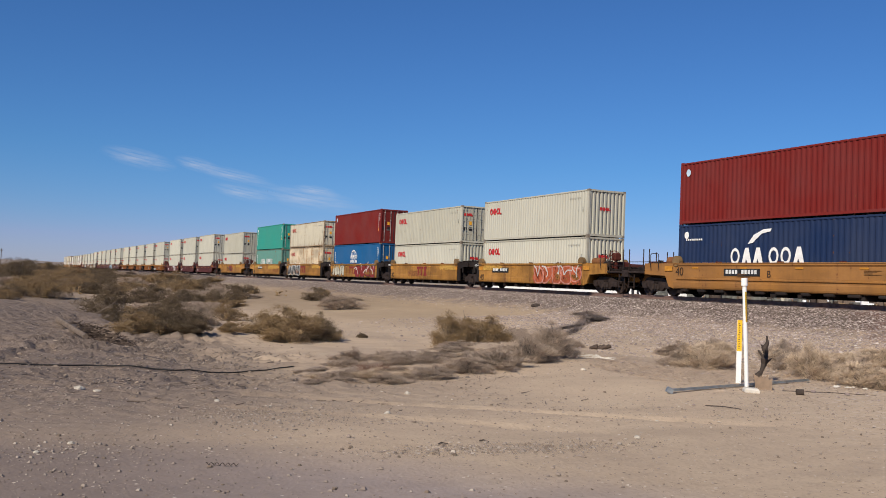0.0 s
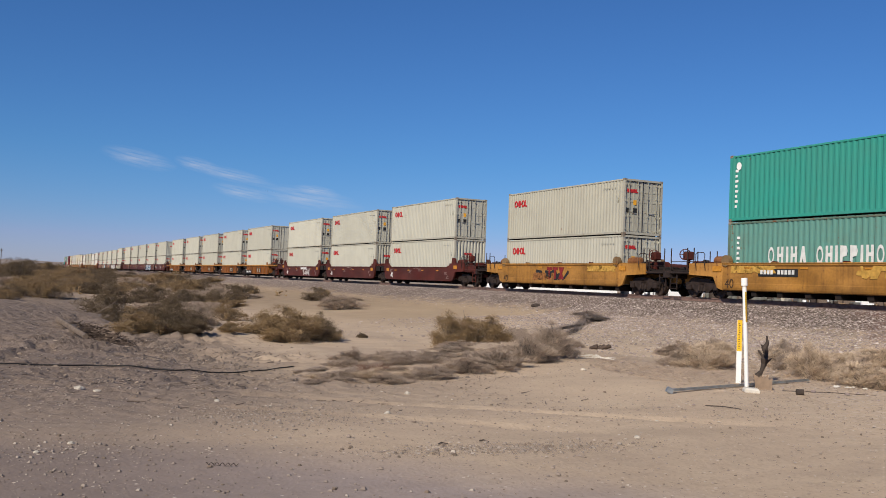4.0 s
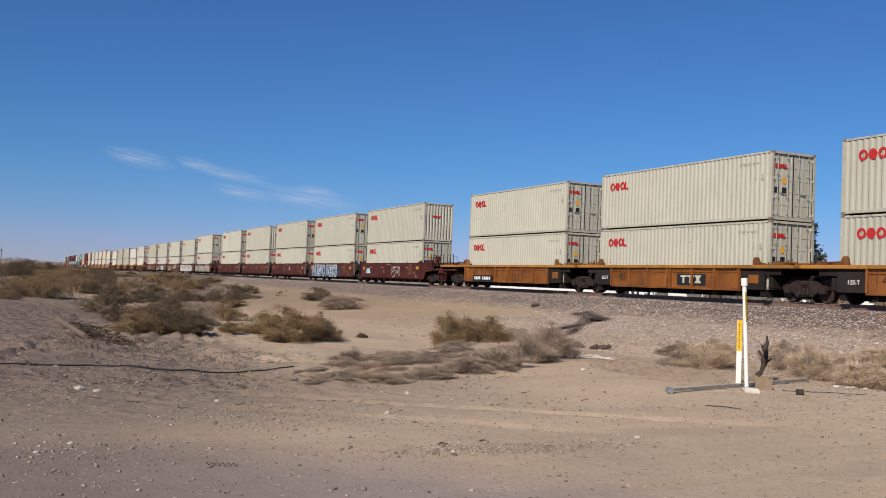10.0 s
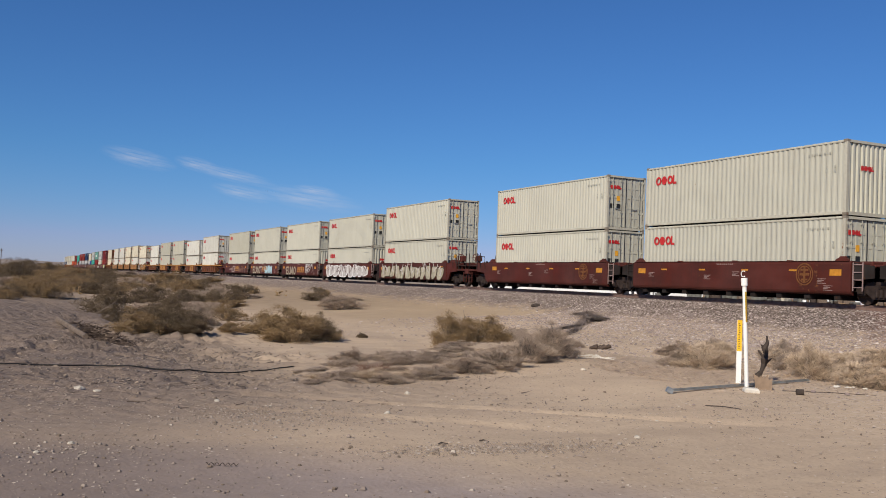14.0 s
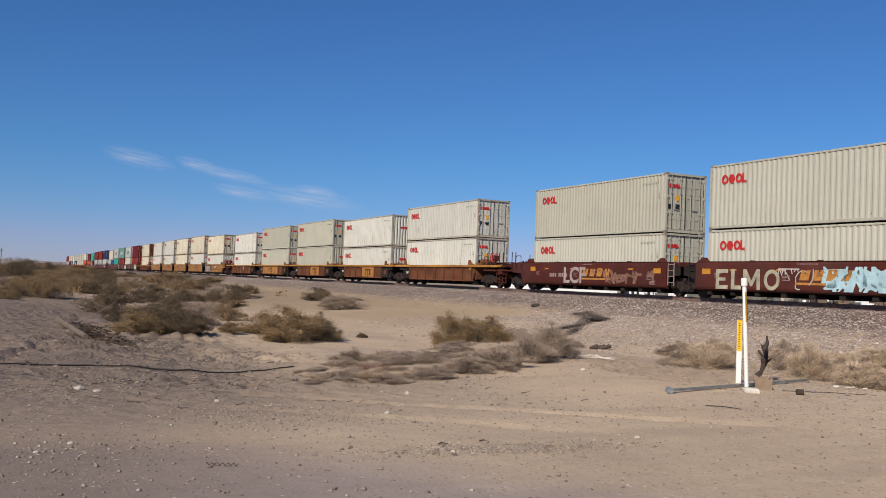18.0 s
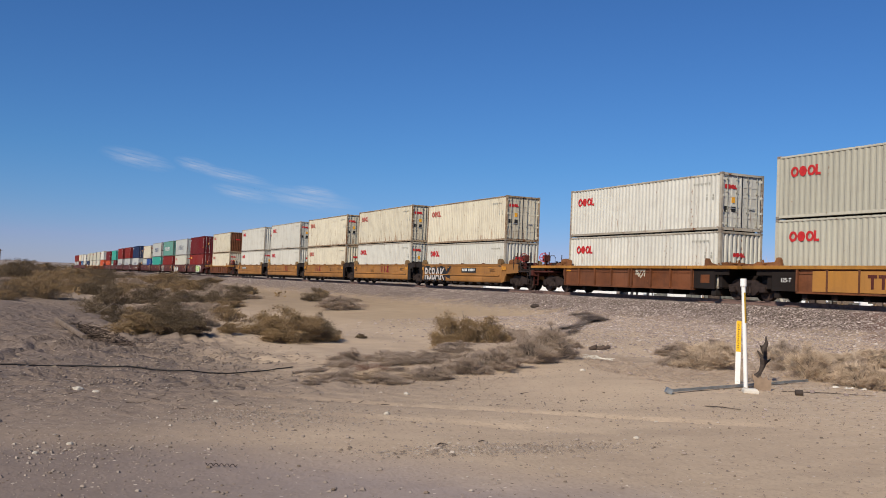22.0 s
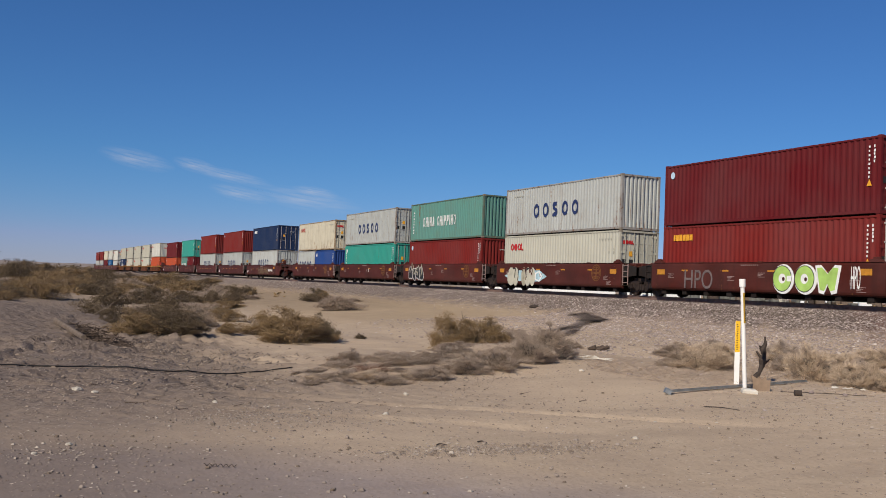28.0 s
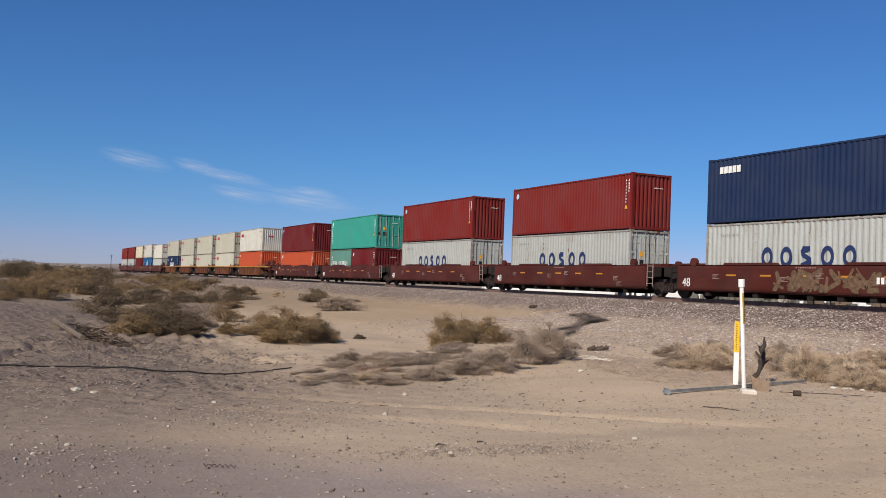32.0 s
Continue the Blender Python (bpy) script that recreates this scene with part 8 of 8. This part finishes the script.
# long white shed seen under the wagons, and lesser things of the yard
shed = thing("metal_shed", "long low white metal shed behind the line", "shed", pose(-120.0, 74.2, -1.4, 0, 0, 65.3))
part("wall", Shape().box(-9.8, 9.8, 0, 8, 0, 3.0), MAT["shed"], shed)
part("roof", Shape().prism([(-0.3, 3.0), (8.3, 3.0), (4, 3.7)], -10, 10), MAT["shed"], shed)
RIB = Shape().box(-0.08, 0.08, -0.05, 0, 0, 3.0).mesh("cladding_rib")
for i in range(39):
    part("cladding_rib", RIB, MAT["shed"], shed, at=Matrix.Translation((-9.5 + 0.5 * i, 0, 0)))
hut = thing("dark_shed", "dark timber shed with white window frames behind the line", "shed", pose(-113.9, 86.9, -1.4, 0, 0, 65))
part("wall", Shape().box(-2.9, 2.9, 0, 5, 0, 2.8), MAT["dark"], hut)
part("roof", Shape().prism([(-0.3, 2.8), (5.3, 2.8), (2.5, 3.4)], -3.1, 3.1), MAT["galv"], hut)
for i in range(7):
    part("window", Shape().box(-0.18, 0.18, -0.05, 0.02, 0.9, 1.75), MAT["shed"], hut, at=Matrix.Translation((-2.4 + 0.8 * i, 0, 0)))
for x, y, w, z1, turn, lab in ((-111.5, 92.2, 5.4, 2.1, 65, "white flat trailer parked behind the line"), (-107.5, 101.5, 8.0, 2.2, 62, "dull grey trailer parked behind the line"), (-103.0, 112.5, 9.0, 2.0, 62, "dull grey trailer parked behind the line")):
    tr_ = thing("parked_trailer", lab, "trailer", pose(x, y, -1.4, 0, 0, turn), "trailers in the yard")
    part("body", Shape().box(-w / 2, w / 2, 0, 2.4, 0.9, z1 + 0.5, 0.05), MAT["shed"] if w < 6 else MAT["yardgrey"], tr_)
    for k in (-0.35, -0.2, 0.3):
        part("wheel", Shape().tube((k * w, -0.02, 0.45), (k * w, 0.3, 0.45), 0.45, 12), MAT["char"], tr_)
rd = random.Random(77)
for i in range(90):              # crates, drums and scrap laid out in the yard
    u = rd.random()
    x, y = -112.0 + 13.0 * u + rd.gauss(0, 0.8), 84.0 + 36.0 * u + rd.gauss(0, 1.0)
    w, d, hh = rd.uniform(0.25, 0.8), rd.uniform(0.3, 0.7), rd.uniform(0.9, 2.4)
    pale_one = rd.random() < 0.13
    if i % 3 == 0:
        solid("oil_drum", Shape().tube((0, 0, 0), (0, 0, 0.9), 0.3, 12).tube((0, 0, 0.3), (0, 0, 0.34), 0.315, 12), MAT["shed"] if pale_one else MAT["char"], "%s steel drum standing in the yard" % ("white" if pale_one else "dark"), "drum", pose(x, y, gz(x, y)), "drums in the yard")
    else:
        solid("yard_crate", Shape().box(-w, w, -d, d, 0.12, hh, 0.04).box(-w, -w + 0.15, -d, d, 0, 0.14).box(w - 0.15, w, -d, d, 0, 0.14), MAT["shed"] if pale_one else MAT[rd.choice(("yardgrey", "char", "timber"))], "%s crate standing in the yard" % ("white" if pale_one else "dull"), "crate", pose(x, y, gz(x, y), 0, 0, 60 + rd.gauss(0, 12)), "crates in the yard")
solid("white_tank", Shape().tube((-0.3, 0, 0.0), (0.3, 0, 0.0), 0.32, 14), MAT["shed"], "small white tank standing beyond the rails", "tank", pose(-43.6, 38.2, gz(-43.6, 38.2) + 0.3, 0, 0, 40))

# ------------------------------------------------------------------ distance
def ridge(name, x0, y0, x1, y1, h, seed, mat, n=90):
    sh = Shape()
    for i in range(n + 1):
        t = i / n
        x, y = x0 + (x1 - x0) * t, y0 + (y1 - y0) * t
        top = h * (0.45 + 0.55 * float(rough(np.array([t * 9.0]), np.array([seed * 3.1]), 1.0, seed)) + 0.12 * float(rough(np.array([t * 40.0]), np.array([1.7]), 1.0, seed)))
        sh.v += [(x, y, -3), (x - 60, y, top * 0.6), (x - 140, y, top)]
        if i:
            q = len(sh.v)
            sh.f += [(q - 6, q - 3, q - 2, q - 5), (q - 5, q - 2, q - 1, q - 4)]
    return tagged(part(name, sh.mesh(name, True), mat, None), "low hazy brown desert ridge on the horizon", "ridge", kind="structure")


HAZE = plain("hazy far desert", (0.25, 0.21, 0.185), 1.0, 0, 0.15, 0.01)
ridge("backdrop", -2900, -900, -2500, 1500, 24, 2, HAZE)
grove = Shape()
rd = random.Random(12)
for cx, cy, r, n in ((-560, 20, 5.0, 40), (-600, 36, 8.0, 60), (-520, 44, 4.5, 40), (-640, 60, 9, 60), (-700, 10, 8, 60)):
    for i in range(n * 14):
        c = Vector((cx + rd.gauss(0, r * 0.7), cy + rd.gauss(0, r * 0.7), gz(cx, cy) + abs(rd.gauss(0, 1.3))))
        pts = [c + Vector((rd.gauss(0, .4), rd.gauss(0, .4), rd.gauss(0, .35))) for _ in range(4)]
        grove.add(pts, [(0, 1, 2), (0, 2, 3), (1, 3, 2)])
solid("far_trees", grove, LEAF["o"], "dark desert trees far along the line", "trees", kind="stuff")


# thin cirrus
def cloud_material():
    m = bpy.data.materials.new("thin cirrus")
    m.use_nodes = True
    nt = m.node_tree
    nt.nodes.clear()
    out, em, tr = nt.nodes.new("ShaderNodeOutputMaterial"), nt.nodes.new("ShaderNodeEmission"), nt.nodes.new("ShaderNodeBsdfTransparent")
    mx = nt.nodes.new("ShaderNodeMixShader")
    co = coords(nt)
    n = tex(nt, "Noise", 3.2, co, (0.5, 1.0, 1.2), 5)
    em.inputs[0].default_value, em.inputs[1].default_value = (0.74, 0.76, 0.86, 1), 0.85
    ln = nt.nodes.new("ShaderNodeVectorMath")
    ln.operation = "LENGTH"
    nt.links.new(co, ln.inputs[0])
    soft = ramp(nt, ln.outputs["Value"], 1.0, 0.1)
    a = math_node(nt, "MULTIPLY", ramp(nt, n.outputs["Fac"], 0.30, 0.75), math_node(nt, "MULTIPLY", soft, 0.50))
    nt.links.new(a, mx.inputs[0])
    nt.links.new(tr.outputs[0], mx.inputs[1])
    nt.links.new(em.outputs[0], mx.inputs[2])
    nt.links.new(mx.outputs[0], out.inputs[0])
    return m


CIRRUS = cloud_material()
PLANE = Shape().add([(-1, 0, -1), (1, 0, -1), (1, 0, 1), (-1, 0, 1)], [(0, 1, 2, 3)]).mesh("cloud")
CLOUDS = """-3128,364,360,125,34,83.4,10 -2998,646,316,140,24,77.8,10 -3047,538,346,80,25,80.0,12 -2897,869,251,182,39,73.3,7 -2987,674,262,110,26,77.3,10 -2887,888,278,80,18,72.9,7"""
for row in CLOUDS.split():
    x, y, z, w, h, turn, tilt = (float(v) for v in row.split(","))
    c = part("cloud", PLANE, CIRRUS, None, at=pose(x, y, z, 0, tilt, turn) @ Matrix.Diagonal((w, 1, h, 1)))
    tagged(c, "thin white wisp of cirrus cloud", "cloud", "cirrus wisps", "structure")
    c.visible_shadow = False


# ------------------------------------------------------------------ movement
def motions():
    times = [0, 4, 8, 12, 16, 20, 24, 28, 32]
    for ob, place, z in MOVING:
        rows = []
        for t in times:
            x, y, th = track(place + V * (t - 16))
            rows.append((t, pose(x, y, z, 0, 0, math.degrees(th))))
        walk(ob, rows)
    turn = 1.45
    for ob, no, dx in SPIN:
        at = ob.matrix_basis.translation.copy()
        s_mid = MID[no] + dx
        t0, t1 = (-85 - s_mid) / V + 16, (-22 - s_mid) / V + 16
        t0, t1 = max(0.3, t0), min(31.7, t1)
        if t1 <= t0:
            continue
        n = int((t1 - t0) * V / wheel_r / turn) + 1
        rows = [(0, Matrix.Translation(at))]
        last = None
        for i in range(n + 1):
            t = t0 + (t1 - t0) * i / n
            if frame(t) == last:
                continue
            last = frame(t)
            rows.append((t, Matrix.Translation(at) @ Matrix.Rotation((t - t0) * V / wheel_r, 4, "Y")))
        rows.append((32, rows[-1][1]))
        walk(ob, rows)


motions()
